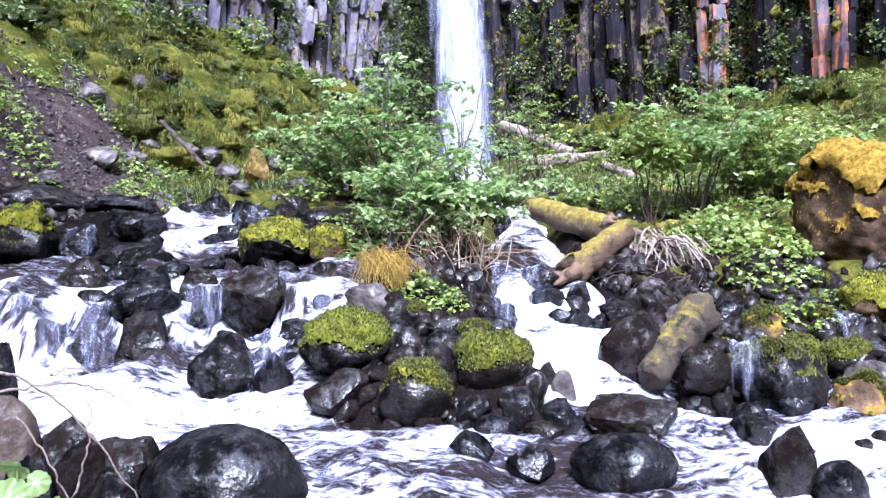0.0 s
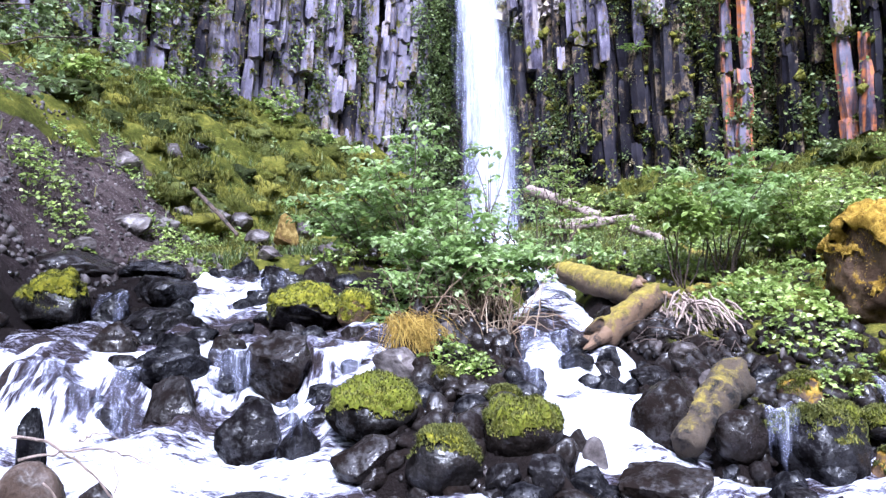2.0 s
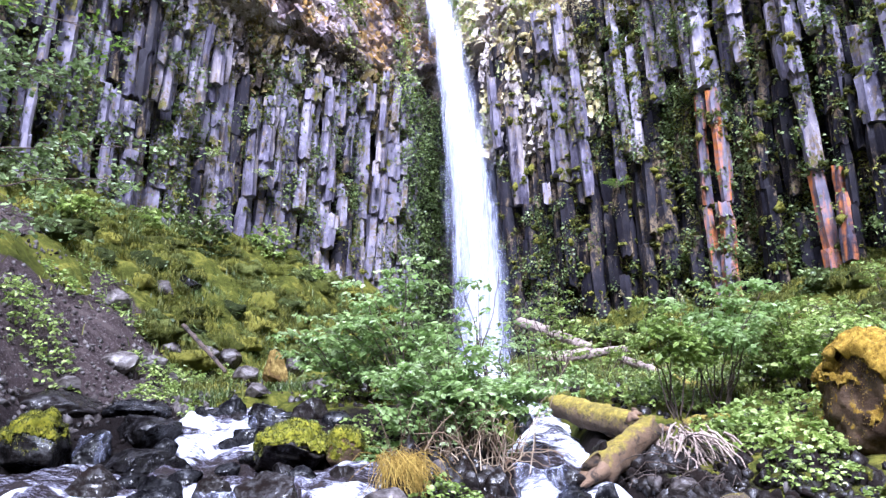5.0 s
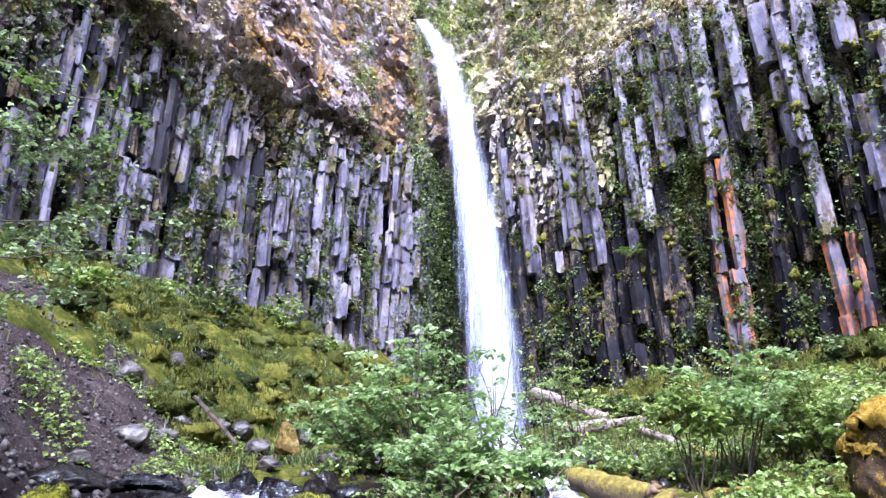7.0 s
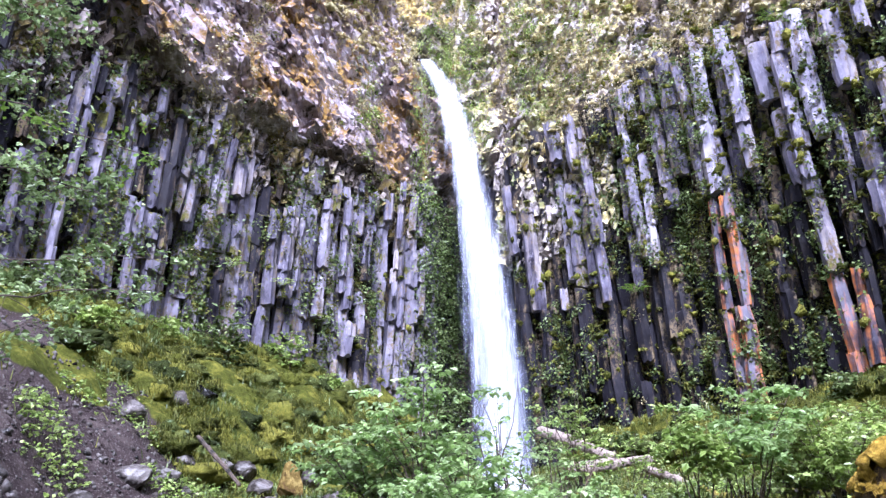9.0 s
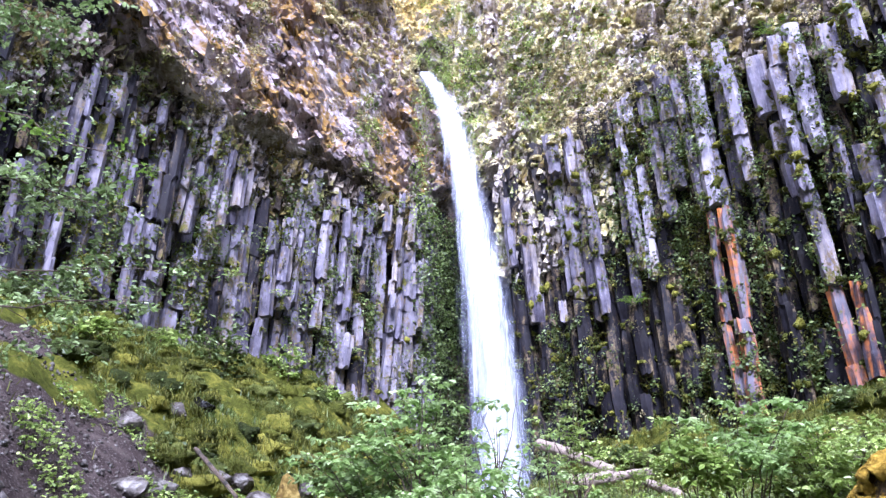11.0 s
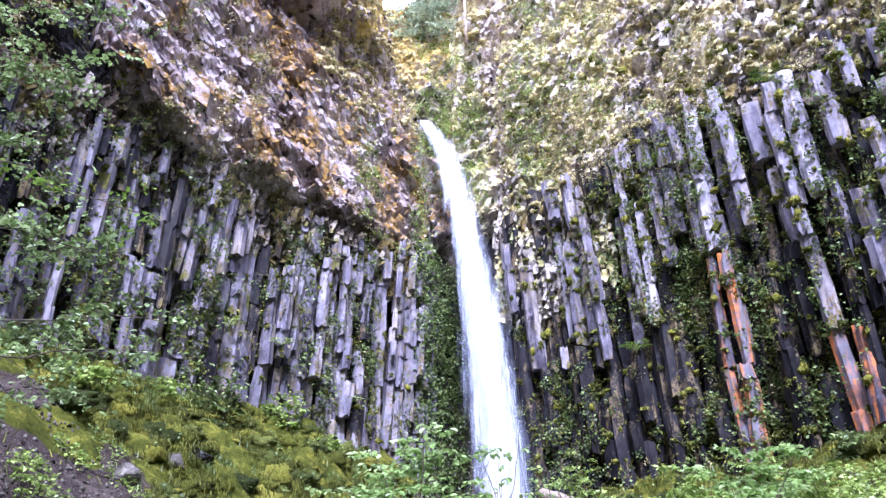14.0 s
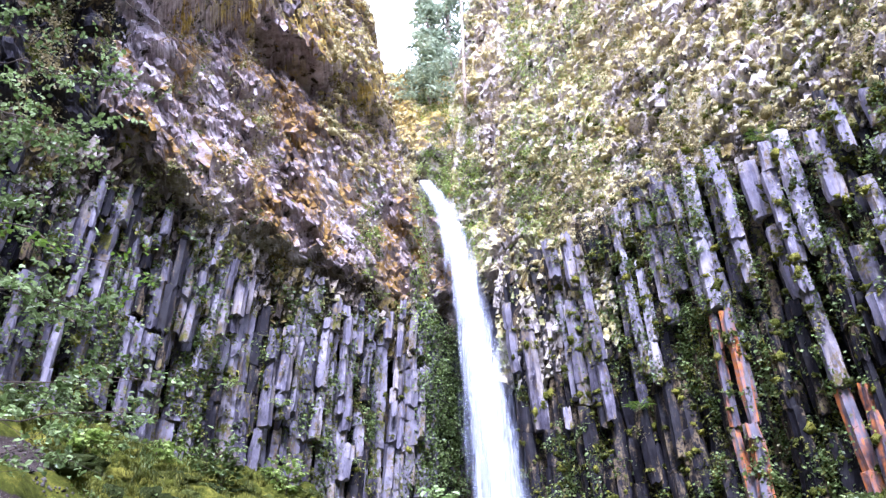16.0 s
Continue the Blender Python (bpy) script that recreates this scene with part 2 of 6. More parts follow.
def cliff_rock(name, a, b, c, moss_cols, moss_at, pale=0.5, green=0.0, blocks=0.0):
    """Broken, blocky basalt of the upper cliff: bare lilac reaches, brown ones and clinging moss."""
    k = Mat(name)
    reach = k.noise(0.22, 5, 0.6)
    tone = k.calc("ADD", k.calc("MULTIPLY", reach, 0.55), k.calc("MULTIPLY", k.noise(1.6, 7, 0.7), 0.5))
    if blocks:
        tone = k.calc("ADD", tone, k.calc("MULTIPLY", k.calc("SUBTRACT", k.island(), 0.5), blocks))
    base = k.ramp(tone, (0.36, a), (0.52, b), (0.68, c))
    edge = k.noise(4, 7, 0.7)
    # pale flecks: sky glints on damp facets, put into the base colour
    base = k.mix(k.calc("MULTIPLY", k.step(edge, 0.5, 0.64), k.calc("MULTIPLY", k.step(reach, 0.36, 0.56), pale)), base, (0.70, 0.65, 0.70))
    base = k.mix(k.step(k.noise(2.2, 7, 0.7), 0.46, 0.37), base, (0.016, 0.012, 0.011))
    mo = k.calc("ADD", k.noise(0.45, 7, 0.68), k.calc("MULTIPLY", k.up(), 0.14))
    mask = k.calc("MULTIPLY", k.step(mo, moss_at - 0.03, moss_at + 0.06), k.step(k.noise(6, 5), 0.3, 0.5))
    tint = k.ramp(k.noise(2.6, 7, 0.72), (0.3, moss_cols[0]), (0.5, moss_cols[1]), (0.7, moss_cols[2]))
    if green:
        tint = k.mix(k.calc("MULTIPLY", k.step(k.noise(0.3, 5, 0.6), 0.5, 0.58), green), tint, k.ramp(k.noise(3, 6, 0.7), (0.3, (0.03, 0.045, 0.015)), (0.55, (0.2, 0.23, 0.09)), (0.75, (0.42, 0.44, 0.22))))
    col = k.mix(mask, base, tint)
    return k.done(col, k.mix(mask, k.mix(k.noise(4), (0.25,) * 3, (0.7,) * 3), (0.95,) * 3), k.bump(k.noise(6, 6, 0.65), 1.0, 0.08), spec=0.1)


def wet_rock(name, dark, light, moss=0.0, gloss=0.3, tint=None, shine=0.5):
    """Stream rock: dark, pitted, with duller and wetter reaches; moss on what faces up."""
    k = Mat(name)
    base = k.ramp(k.noise(3.5, 8, 0.72), (0.35, dark), (0.55, light), (0.72, tuple(2.2 * c for c in light)))
    base = k.mix(k.calc("MULTIPLY", k.step(k.rand(), 0.4, 1.0), 0.6), base, k.mix(k.noise(4), (0.004, 0.003, 0.002), (0.026, 0.018, 0.014)))
    base = k.mix(k.calc("MULTIPLY", k.step(k.noise(26, 6, 0.75), 0.56, 0.72), 0.4), base, (0.07, 0.065, 0.06))
    wet = k.step(k.noise(3, 7, 0.75), 0.43, 0.58)
    rough = k.mix(wet, (0.8,) * 3, (gloss,) * 3)
    if moss:
        mk = k.step(k.calc("ADD", k.noise(6, 6, 0.7), k.calc("MULTIPLY", k.up(), 0.35)), 0.98 - moss * 0.3, 1.06 - moss * 0.3)
        base = k.mix(mk, base, k.ramp(k.noise(9, 6, 0.7), *zip((0.3, 0.5, 0.7), tint)) if tint else mossy_tint(k, 14))
        rough = k.mix(mk, rough, (0.95,) * 3)
        wet = k.calc("MULTIPLY", wet, k.calc("SUBTRACT", 1.0, mk))
    h = k.calc("ADD", k.calc("MULTIPLY", k.noise(6, 4, 0.55), 2.0), k.calc("MULTIPLY", k.noise(34, 4, 0.6), 0.4))
    return k.done(base, rough, k.bump(h, 1.0, 0.016), spec=k.calc("MULTIPLY", wet, shine))


def leaf(name, a, b, c, rough=0.5, trans=0.35):
    k = Mat(name)
    col = k.ramp(k.island(), (0.0, a), (0.5, b), (1.0, c))
    col = k.mix(k.step(k.noise(0.9, 4, 0.6), 0.42, 0.62), k.mix(0.65, col, a), col)
    return k.done(col, rough, spec=0.45, trans=trans)


def wood(name, a, b, stretch=(1, 1, 1), moss=0.0):
    k = Mat(name)
    col = k.mix(k.noise(9, 7, 0.7, stretch=stretch), a, b)
    col = k.mix(k.step(k.noise(5, 6, 0.7), 0.48, 0.36), col, tuple(c * 0.25 for c in a))
    if moss:
        col = k.mix(k.step(k.calc("ADD", k.noise(11, 8, 0.8), k.calc("MULTIPLY", k.up(), 0.3)), 0.93 - moss * 0.35, 1.13 - moss * 0.35), col, k.ramp(k.noise(13, 7, 0.75), (0.3, (0.055, 0.042, 0.006)), (0.52, (0.22, 0.17, 0.016)), (0.72, (0.42, 0.32, 0.05))))
    return k.done(col, 0.85, k.bump(k.noise(11, 8, 0.75, stretch=stretch), 1.0, 0.06))


# third tone near black: shade of low and rear columns is in it
M_COL = [basalt("basalt_grey", moss=0.75, pale=0.4, dark=1.3), basalt("basalt_pale", moss=0.55, pale=0.9, dark=1.9), basalt("basalt_wet_shaded", moss=0.35, pale=0.0, dark=0.16), basalt("basalt_lilac_pale", moss=0.6, pale=0.8, dark=2.0)]
M_ORANGE = basalt("basalt_orange_algae", orange=1.0, moss=0.4, dark=0.9)
# wall behind the columns: shade of the gaps put into its colour
M_BACK_SHADE = basalt("basalt_back_shaded", moss=0.5, pale=0.0, dark=0.3)
M_LEFT_TOP = cliff_rock("rock_lilac_brown", (0.05, 0.034, 0.034), (0.34, 0.275, 0.31), (0.74, 0.68, 0.8), ((0.06, 0.035, 0.014), (0.2, 0.12, 0.04), (0.38, 0.25, 0.08)), 0.5, 0.55)
M_LEFT_BROW = cliff_rock("rock_golden_moss", (0.07, 0.05, 0.04), (0.38, 0.32, 0.3), (0.7, 0.64, 0.66), ((0.12, 0.085, 0.025), (0.52, 0.38, 0.11), (0.85, 0.7, 0.33)), 0.4, 0.5, 0.4)
M_RIGHT_TOP = cliff_rock("rock_mossy_olive", (0.05, 0.038, 0.032), (0.4, 0.345, 0.36), (0.8, 0.74, 0.82), ((0.1, 0.095, 0.035), (0.5, 0.42, 0.2), (0.88, 0.8, 0.56)), 0.5, 0.9, 0.7)
M_LEFT_BLOCK = cliff_rock("block_lilac", (0.06, 0.04, 0.04), (0.34, 0.28, 0.315), (0.74, 0.68, 0.8), ((0.05, 0.03, 0.012), (0.2, 0.115, 0.03), (0.4, 0.26, 0.07)), 0.5, 0.5, 0.0, 0.07)
M_RIGHT_BLOCK = cliff_rock("block_olive", (0.06, 0.048, 0.04), (0.44, 0.385, 0.39), (0.85, 0.79, 0.84), ((0.1, 0.095, 0.035), (0.48, 0.41, 0.19), (0.85, 0.77, 0.52)), 0.49, 0.7, 0.9, 0.08)
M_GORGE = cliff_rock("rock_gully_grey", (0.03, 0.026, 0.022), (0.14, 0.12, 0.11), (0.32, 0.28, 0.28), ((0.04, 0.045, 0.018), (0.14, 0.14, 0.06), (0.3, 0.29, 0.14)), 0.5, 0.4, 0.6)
M_RUBBLE = cliff_rock("rubble_brown", (0.015, 0.01, 0.008), (0.11, 0.083, 0.068), (0.4, 0.345, 0.335), ((0.03, 0.022, 0.008), (0.13, 0.095, 0.03), (0.3, 0.24, 0.1)), 0.52, 0.6, 0.4, 0.3)
M_WET = wet_rock("wet_basalt", (0.001, 0.001, 0.0012), (0.007, 0.0066, 0.0078), gloss=0.27)
M_WETM = wet_rock("wet_basalt_mossy", (0.0015, 0.0015, 0.0015), (0.009, 0.0075, 0.007), moss=0.6, gloss=0.27)
M_DRY = wet_rock("dry_rock", (0.02, 0.017, 0.016), (0.10, 0.086, 0.082), moss=0.15, gloss=0.42)
M_LICHEN = wet_rock("lichened_rock", (0.025, 0.016, 0.01), (0.14, 0.09, 0.055), moss=1.3, shine=0.2, gloss=0.5, tint=((0.07, 0.042, 0.01), (0.22, 0.135, 0.022), (0.4, 0.28, 0.055)))
M_BROWN = wet_rock("brown_stone", (0.012, 0.008, 0.006), (0.07, 0.05, 0.038), moss=0.2, gloss=0.42)
M_GOLD = wet_rock("golden_moss_coat", (0.05, 0.03, 0.012), (0.12, 0.075, 0.03), moss=1.9, gloss=0.6, tint=((0.04, 0.025, 0.008), (0.13, 0.09, 0.028), (0.3, 0.225, 0.08)), shine=0.1)


def _moss():
    k = Mat("moss")
    col = k.mix(k.calc("MULTIPLY", k.step(k.rand(), 0.35, 0.9), 0.7), mossy_tint(k, 9), k.ramp(k.noise(8, 6, 0.7), (0.3, (0.018, 0.028, 0.005)), (0.6, (0.085, 0.105, 0.012))))
    return k.done(col, 0.95, k.bump(k.noise(40, 5, 0.65), 0.6, 0.014), spec=0.1)


M_MOSS = _moss()


def _gold_moss():
    k = Mat("gold_moss")
    return k.done(k.ramp(k.noise(16, 7, 0.75), (0.3, (0.05, 0.03, 0.005)), (0.5, (0.24, 0.15, 0.018)), (0.7, (0.45, 0.32, 0.055))), 0.95, k.bump(k.noise(60, 5, 0.7), 1.0, 0.02), spec=0.12)


M_GOLDMOSS = _gold_moss()
L_GOLDBLADE = leaf("gold_moss_blade", (0.14, 0.085, 0.012), (0.34, 0.22, 0.03), (0.55, 0.4, 0.09), 0.85, 0.25)


def _ground():
    k = Mat("stream_ground")
    soil = k.mix(k.noise(3, 8, 0.7), (0.01, 0.007, 0.0065), (0.065, 0.048, 0.048))
    soil = k.mix(k.step(k.noise(24, 5, 0.7), 0.56, 0.64), soil, (0.14, 0.12, 0.115))
    soil = k.mix(k.calc("MULTIPLY", k.step(k.noise(1.4, 7, 0.72), 0.5, 0.62), 0.4), soil, (0.12, 0.095, 0.088))
    green = k.ramp(k.noise(2.2, 8, 0.75), (0.3, (0.012, 0.016, 0.004)), (0.5, (0.06, 0.066, 0.011)), (0.68, (0.2, 0.185, 0.032)))
    mask = k.step(k.calc("ADD", k.attr("green"), k.calc("MULTIPLY", k.calc("SUBTRACT", k.noise(1.3, 7, 0.7), 0.5), 0.9)), 0.4, 0.6)
    bump = k.bump(k.calc("ADD", k.noise(8, 8, 0.75), k.noise(40, 4)), 0.9, 0.05)
    soil = k.mix(k.calc("MULTIPLY", k.attr("wet"), 0.9), soil, k.mix(k.noise(5, 6, 0.7), (0.002, 0.0017, 0.0015), (0.012, 0.009, 0.008)))
    return k.done(k.mix(mask, soil, green), 0.9, bump, spec=0.04)


M_GROUND = _ground()


def _water():
    k = Mat("stream_water")
    # still reaches streak along the current, falls streak downwards
    run = k.noise(1.7, 7, 0.68, stretch=(0.75, 2.0, 1.0), distort=1.3)
    lace = k.noise(13, 7, 0.75, stretch=(0.7, 1.7, 1.0), distort=0.9)
    fallen = k.noise(7, 6, 0.68, stretch=(1.7, 0.3, 0.16), distort=0.2)
    pool = k.calc("ADD", k.calc("MULTIPLY", k.calc("SUBTRACT", run, 0.5), 2.1), k.calc("MULTIPLY", k.calc("SUBTRACT", lace, 0.5), 2.1))
    drop = k.calc("MULTIPLY", k.calc("SUBTRACT", fallen, 0.5), 4.0)
    side = k.attr("steep")
    f = k.calc("ADD", k.attr("foam"), k.calc("ADD", k.calc("MULTIPLY", pool, k.calc("SUBTRACT", 1.0, side)), k.calc("MULTIPLY", drop, side)))
    mask = k.step(f, 0.2, 1.15)
    thin = k.mix(k.noise(4, 7, 0.7, stretch=(0.7, 1.6, 1)), (0.004, 0.003, 0.003), (0.045, 0.034, 0.034))
    col = k.mix(k.step(mask, 0.04, 0.45), thin, k.mix(k.step(mask, 0.25, 0.85), (0.1, 0.095, 0.14), (0.62, 0.63, 0.68)))
    bump = k.bump(k.calc("ADD", k.noise(6, 6, 0.65, stretch=(0.7, 1.5, 1), distort=0.6), k.calc("MULTIPLY", lace, 0.5)), 1.0, 0.07)
    return k.done(col, k.mix(mask, (0.22,) * 3, (0.6,) * 3), bump, spec=0.12)


M_WATER = _water()


def _falls(name, dens, fine_scale=1.0):
    k = Mat(name)
    st = k.noise(1.5 * fine_scale, 6, 0.6, stretch=(3.2, 1.5, 0.14))
    fine = k.noise(6 * fine_scale, 5, 0.65, stretch=(3.5, 2, 0.12))
    f = k.calc("ADD", k.calc("MULTIPLY", k.attr("body"), dens), k.calc("ADD", k.calc("MULTIPLY", k.calc("SUBTRACT", st, 0.5), 1.5), k.calc("MULTIPLY", k.calc("SUBTRACT", fine, 0.5), 0.9)))
    alpha = k.step(f, 0.08, 1.25)
    p = k.node("ShaderNodeBsdfPrincipled")
    k.put(p.inputs["Base Color"], k.mix(k.step(f, 0.3, 1.2), (0.3, 0.32, 0.47), (0.82, 0.84, 0.88)))
    p.inputs["Roughness"].default_value = 0.6
    k.put(p.inputs["Alpha"], alpha)
    tr = k.node("ShaderNodeBsdfTranslucent", Color=(0.5, 0.53, 0.65))
    tp = k.node("ShaderNodeBsdfTransparent")
    m1 = k.node("ShaderNodeMixShader", Fac=alpha)
    k.t.links.new(tp.outputs[0], m1.inputs[1])
    k.t.links.new(tr.outputs[0], m1.inputs[2])
    m2 = k.node("ShaderNodeMixShader", Fac=0.3)
    k.t.links.new(p.outputs[0], m2.inputs[1])
    k.t.links.new(m1.outputs[0], m2.inputs[2])
    k.t.links.new(m2.outputs[0], k.out.inputs["Surface"])
    return k.m


M_FALLS = _falls("falling_water", 1.1)
M_SPRAY = _falls("fine_spray", 0.75)
M_TRICKLE = _falls("trickling_water", 0.3, 4.0)
L_BUSH = leaf("bush_leaf", (0.14, 0.22, 0.05), (0.38, 0.51, 0.19), (0.6, 0.7, 0.4), 0.32, 0.5)
L_HERB = leaf("herb_leaf", (0.11, 0.165, 0.028), (0.37, 0.48, 0.11), (0.6, 0.68, 0.27), 0.33, 0.42)
L_CROWN = leaf("bough_leaf", (0.08, 0.12, 0.03), (0.24, 0.33, 0.11), (0.5, 0.6, 0.32), 0.33, 0.4)
L_IVY = leaf("cliff_leaf", (0.045, 0.07, 0.016), (0.15, 0.205, 0.055), (0.35, 0.42, 0.18), 0.4)
L_BRIGHT = leaf("bright_leaf", (0.10, 0.17, 0.02), (0.17, 0.27, 0.03), (0.24, 0.34, 0.06), 0.45)
L_MOSSBLADE = leaf("moss_blade", (0.045, 0.054, 0.008), (0.14, 0.145, 0.018), (0.28, 0.26, 0.045), 0.8, 0.3)
L_TANBLADE = leaf("tan_moss_blade", (0.2, 0.16, 0.07), (0.5, 0.43, 0.23), (0.85, 0.78, 0.56), 0.85, 0.3)
L_DEAD = leaf("dead_straw", (0.16, 0.10, 0.06), (0.3, 0.22, 0.14), (0.45, 0.36, 0.26), 0.8, 0.15)
L_NEEDLE = leaf("conifer_needle", (0.22, 0.27, 0.19), (0.4, 0.47, 0.34), (0.6, 0.66, 0.5), 0.6, 0.3)
M_BARK = wood("mossy_bark", (0.03, 0.018, 0.009), (0.17, 0.11, 0.06), moss=1.25)
M_OLDLOG = wood("mossy_brown_log", (0.014, 0.01, 0.006), (0.11, 0.078, 0.048), moss=0.75)
M_TORN = wood("torn_wood", (0.03, 0.017, 0.01), (0.22, 0.135, 0.07), stretch=(1, 1, 1), moss=0.95)
M_SPLIT = wood("split_wood", (0.08, 0.045, 0.025), (0.3, 0.19, 0.11))
M_GREYLOG = wood("weathered_log", (0.14, 0.10, 0.08), (0.4, 0.32, 0.28), moss=0.25)
M_TWIG = wood("twig", (0.03, 0.02, 0.015), (0.13, 0.09, 0.07))
M_PALETWIG = wood("pale_twig", (0.25, 0.18, 0.14), (0.5, 0.4, 0.34))


# dark cover for the added slope that blocks light from behind
def _block_slope():
    k = Mat("light_block_dark")
    return k.done(k.ramp(k.noise(0.5, 8, 0.75), (0.3, (0.012, 0.018, 0.008)), (0.55, (0.035, 0.05, 0.018)), (0.75, (0.08, 0.1, 0.035))), 0.95, k.bump(k.noise(1.2, 6), 1.0, 0.5), spec=0.1)


M_BLOCK_SLOPE = _block_slope()


def cushion(name, a, b, c):
    """Soft moss in rounded cushions, each of a slightly different tint."""
    k = Mat(name)
    col = k.ramp(k.calc("ADD", k.calc("MULTIPLY", k.island(), 0.5), k.calc("MULTIPLY", k.noise(9, 6, 0.7), 0.6)), (0.25, a), (0.55, b), (0.85, c))
    return k.done(col, 0.95, k.bump(k.noise(13, 8, 0.8), 1.0, 0.14), spec=0.12)


M_CUSHION_TAN = cushion("tan_cushion_moss", (0.14, 0.11, 0.04), (0.5, 0.42, 0.19), (0.82, 0.74, 0.46))
M_CUSHION_GREEN = cushion("green_cushion_moss", (0.025, 0.03, 0.006), (0.11, 0.12, 0.018), (0.28, 0.26, 0.045))
M_CUSHION_DARK = cushion("dark_green_cushion", (0.02, 0.026, 0.008), (0.06, 0.075, 0.018), (0.15, 0.165, 0.04))

# ---- the lie of the land: stream, banks and slopes, in metres ----
def face_radius(az):
    return np.interp(az, [-60, -45, -36, -30, -20, -12, -6, -3.8, -3.0, 0, 2.5, 3.4, 6, 10, 16, 22, 30, 36, 45, 60],
                     [15, 17, 19.5, 21.5, 25.5, 29, 32, 33.4, 35.2, 36, 35.2, 33.6, 32.3, 30.3, 28, 26, 23.5, 21.5, 18.5, 16])


def column_top(az):
    """Height at which the columns end and the broken rock begins."""
    tan = np.interp(az, [-60, -36, -27.6, -22.4, -16.8, -12, -6.7, -3.6, 1.7, 5.3, 10, 15, 19.7, 26, 32.6, 60], [0.62, 0.6, 0.58, 0.52, 0.474, 0.438, 0.4, 0.405, 0.443, 0.455, 0.497, 0.563, 0.6, 0.6, 0.63, 0.68])
    return EYE + tan * face_radius(az)


def cliff_foot(az):
    tan = np.interp(az, [-60, -32.6, -25, -18, -13, -8, -5, -3, 3, 9.5, 15, 22, 25, 28, 60], [0.3, 0.26, 0.225, 0.196, 0.176, 0.141, 0.119, 0.04, 0.04, 0.089, 0.099, 0.099, 0.115, 0.123, 0.2])
    return EYE + tan * face_radius(az)


def water_level(x, y):
    """Height of the stream's surface: a lower pool, a stepped cascade on one side of the island and a chute on the other."""
    p = np.stack([x * 0.9, y * 0.25, 0 * x], 1)
    yw = y + 0.45 * fbm(p, 3, 3) + 0.3 * fbm(np.stack([x * 2.6, y * 1.1, 0 * x], 1), 2, 4)
    left = np.interp(yw, [3, 6, 7.0, 7.3, 7.9, 8.4, 9.4, 9.8, 10.6, 11.1, 11.6, 14, 20, 34], [-0.1, 0.0, 0.14, 0.24, 0.64, 0.8, 0.87, 0.98, 1.22, 1.38, 1.44, 1.62, 1.95, 2.9])
    right = np.interp(yw, [3, 5.4, 6.2, 6.9, 8.6, 9.2, 10.2, 10.9, 12, 14, 20, 34], [-0.14, -0.06, 0.04, 0.2, 0.44, 0.68, 0.86, 1.02, 1.2, 1.55, 1.95, 2.9])
    return left + (right - left) * sstep(-0.9, 0.4, x)


def lane(x, y):
    """1 where the stream runs, 0 on the banks and islands."""
    e = 0.25
    far_edge = np.interp(x, [-5, -1.0, -0.8, 0.7, 0.9, 1.8, 2.1, 2.6, 2.8, 3.3, 3.6], [7.4, 7.4, 5.9, 5.6, 6.8, 6.6, 6.2, 6.3, 6.9, 6.9, 6.2])
    near_edge = np.interp(x, [-4, -2, -0.6, 0.3], [4.6, 4.6, 3.9, 3.0])
    low = sstep(-e, e, far_edge - y) * sstep(-e, e, y - near_edge)
    shelf = sstep(-e, e, -0.75 - x) * sstep(-e, e, y - 7.1) * sstep(-e, e, 9.4 - y)
    cx = np.interp(y, [9, 10.5, 12, 13.5, 16, 20, 34], [-3.2, -3.2, -3.5, -2.6, -0.6, 0.6, 1.0])
    upper = sstep(-e, e, np.interp(y, [9, 10, 12, 14, 30], [1.0, 0.75, 0.6, 0.5, 0.9]) - np.abs(x - cx)) * sstep(9, 9.4, y)
    rx = np.interp(y, [6, 8, 10.4, 12.5, 15, 20], [1.45, 1.3, 1.05, 1.2, 0.9, 0.7])
    chute = sstep(-e, e, np.interp(y, [6, 8, 10, 12], [0.85, 0.72, 0.6, 0.4]) - np.abs(x - rx)) * sstep(6.2, 6.6, y)
    return np.maximum.reduce([low, shelf, upper, chute])


def slopes(x, y):
    """Talus that climbs to the cliff on one side and the bank on the other."""
    dl = np.maximum(0, -5.4 + (y - 13) * 0.17 - x) * sstep(9.5, 13.5, y)
    dr = np.maximum(0, x - 7.0 - np.maximum(0, 14 - y) * 0.6 + (y - 14) * 0.06) * sstep(8, 14, y)
    return np.minimum(0.8 * np.sqrt(dl * dl + 0.09) - 0.24 + 0 * dl, 11) + np.minimum(0.58 * dr, 9)


def ground_height(x, y):
    p = np.stack([x, y, 0 * x], 1)
    far = sstep(13, 18, y)
    z = water_level(x, y) + 0.16 - 0.42 * lane(x, y) + slopes(x, y)
    z = z + fbm(p * 0.9, 4, 8) * (0.10 + 0.22 * sstep(0.3, 2, slopes(x, y))) * (0.6 + 0.4 * far)
    r, az = np.hypot(x, y), np.degrees(np.arctan2(x, y))
    ramp = cliff_foot(az) - 0.55 * np.maximum(0, face_radius(az) - r) + 0.25 * fbm(p * 0.8, 3, 18)
    z = np.where((y > 8) & (r < 60), np.maximum(z, ramp * sstep(2.5, 6, np.abs(az)) + z * sstep(6, 2.5, np.abs(az))), z)
    z = z + np.where(y < 4.2, 0.25 * sstep(4.2, 2.5, y), 0) * sstep(0.5, -1.5, x)
    return z

def axis(stops):
    """Uneven spacing: pairs of (limit, step) walked through from the first limit."""
    out = [stops[0][0]]
    for limit, step in stops[1:]:
        n = max(1, int(round((limit - out[-1]) / step)))
        out += list(np.linspace(out[-1], limit, n + 1)[1:])
    return np.array(out)


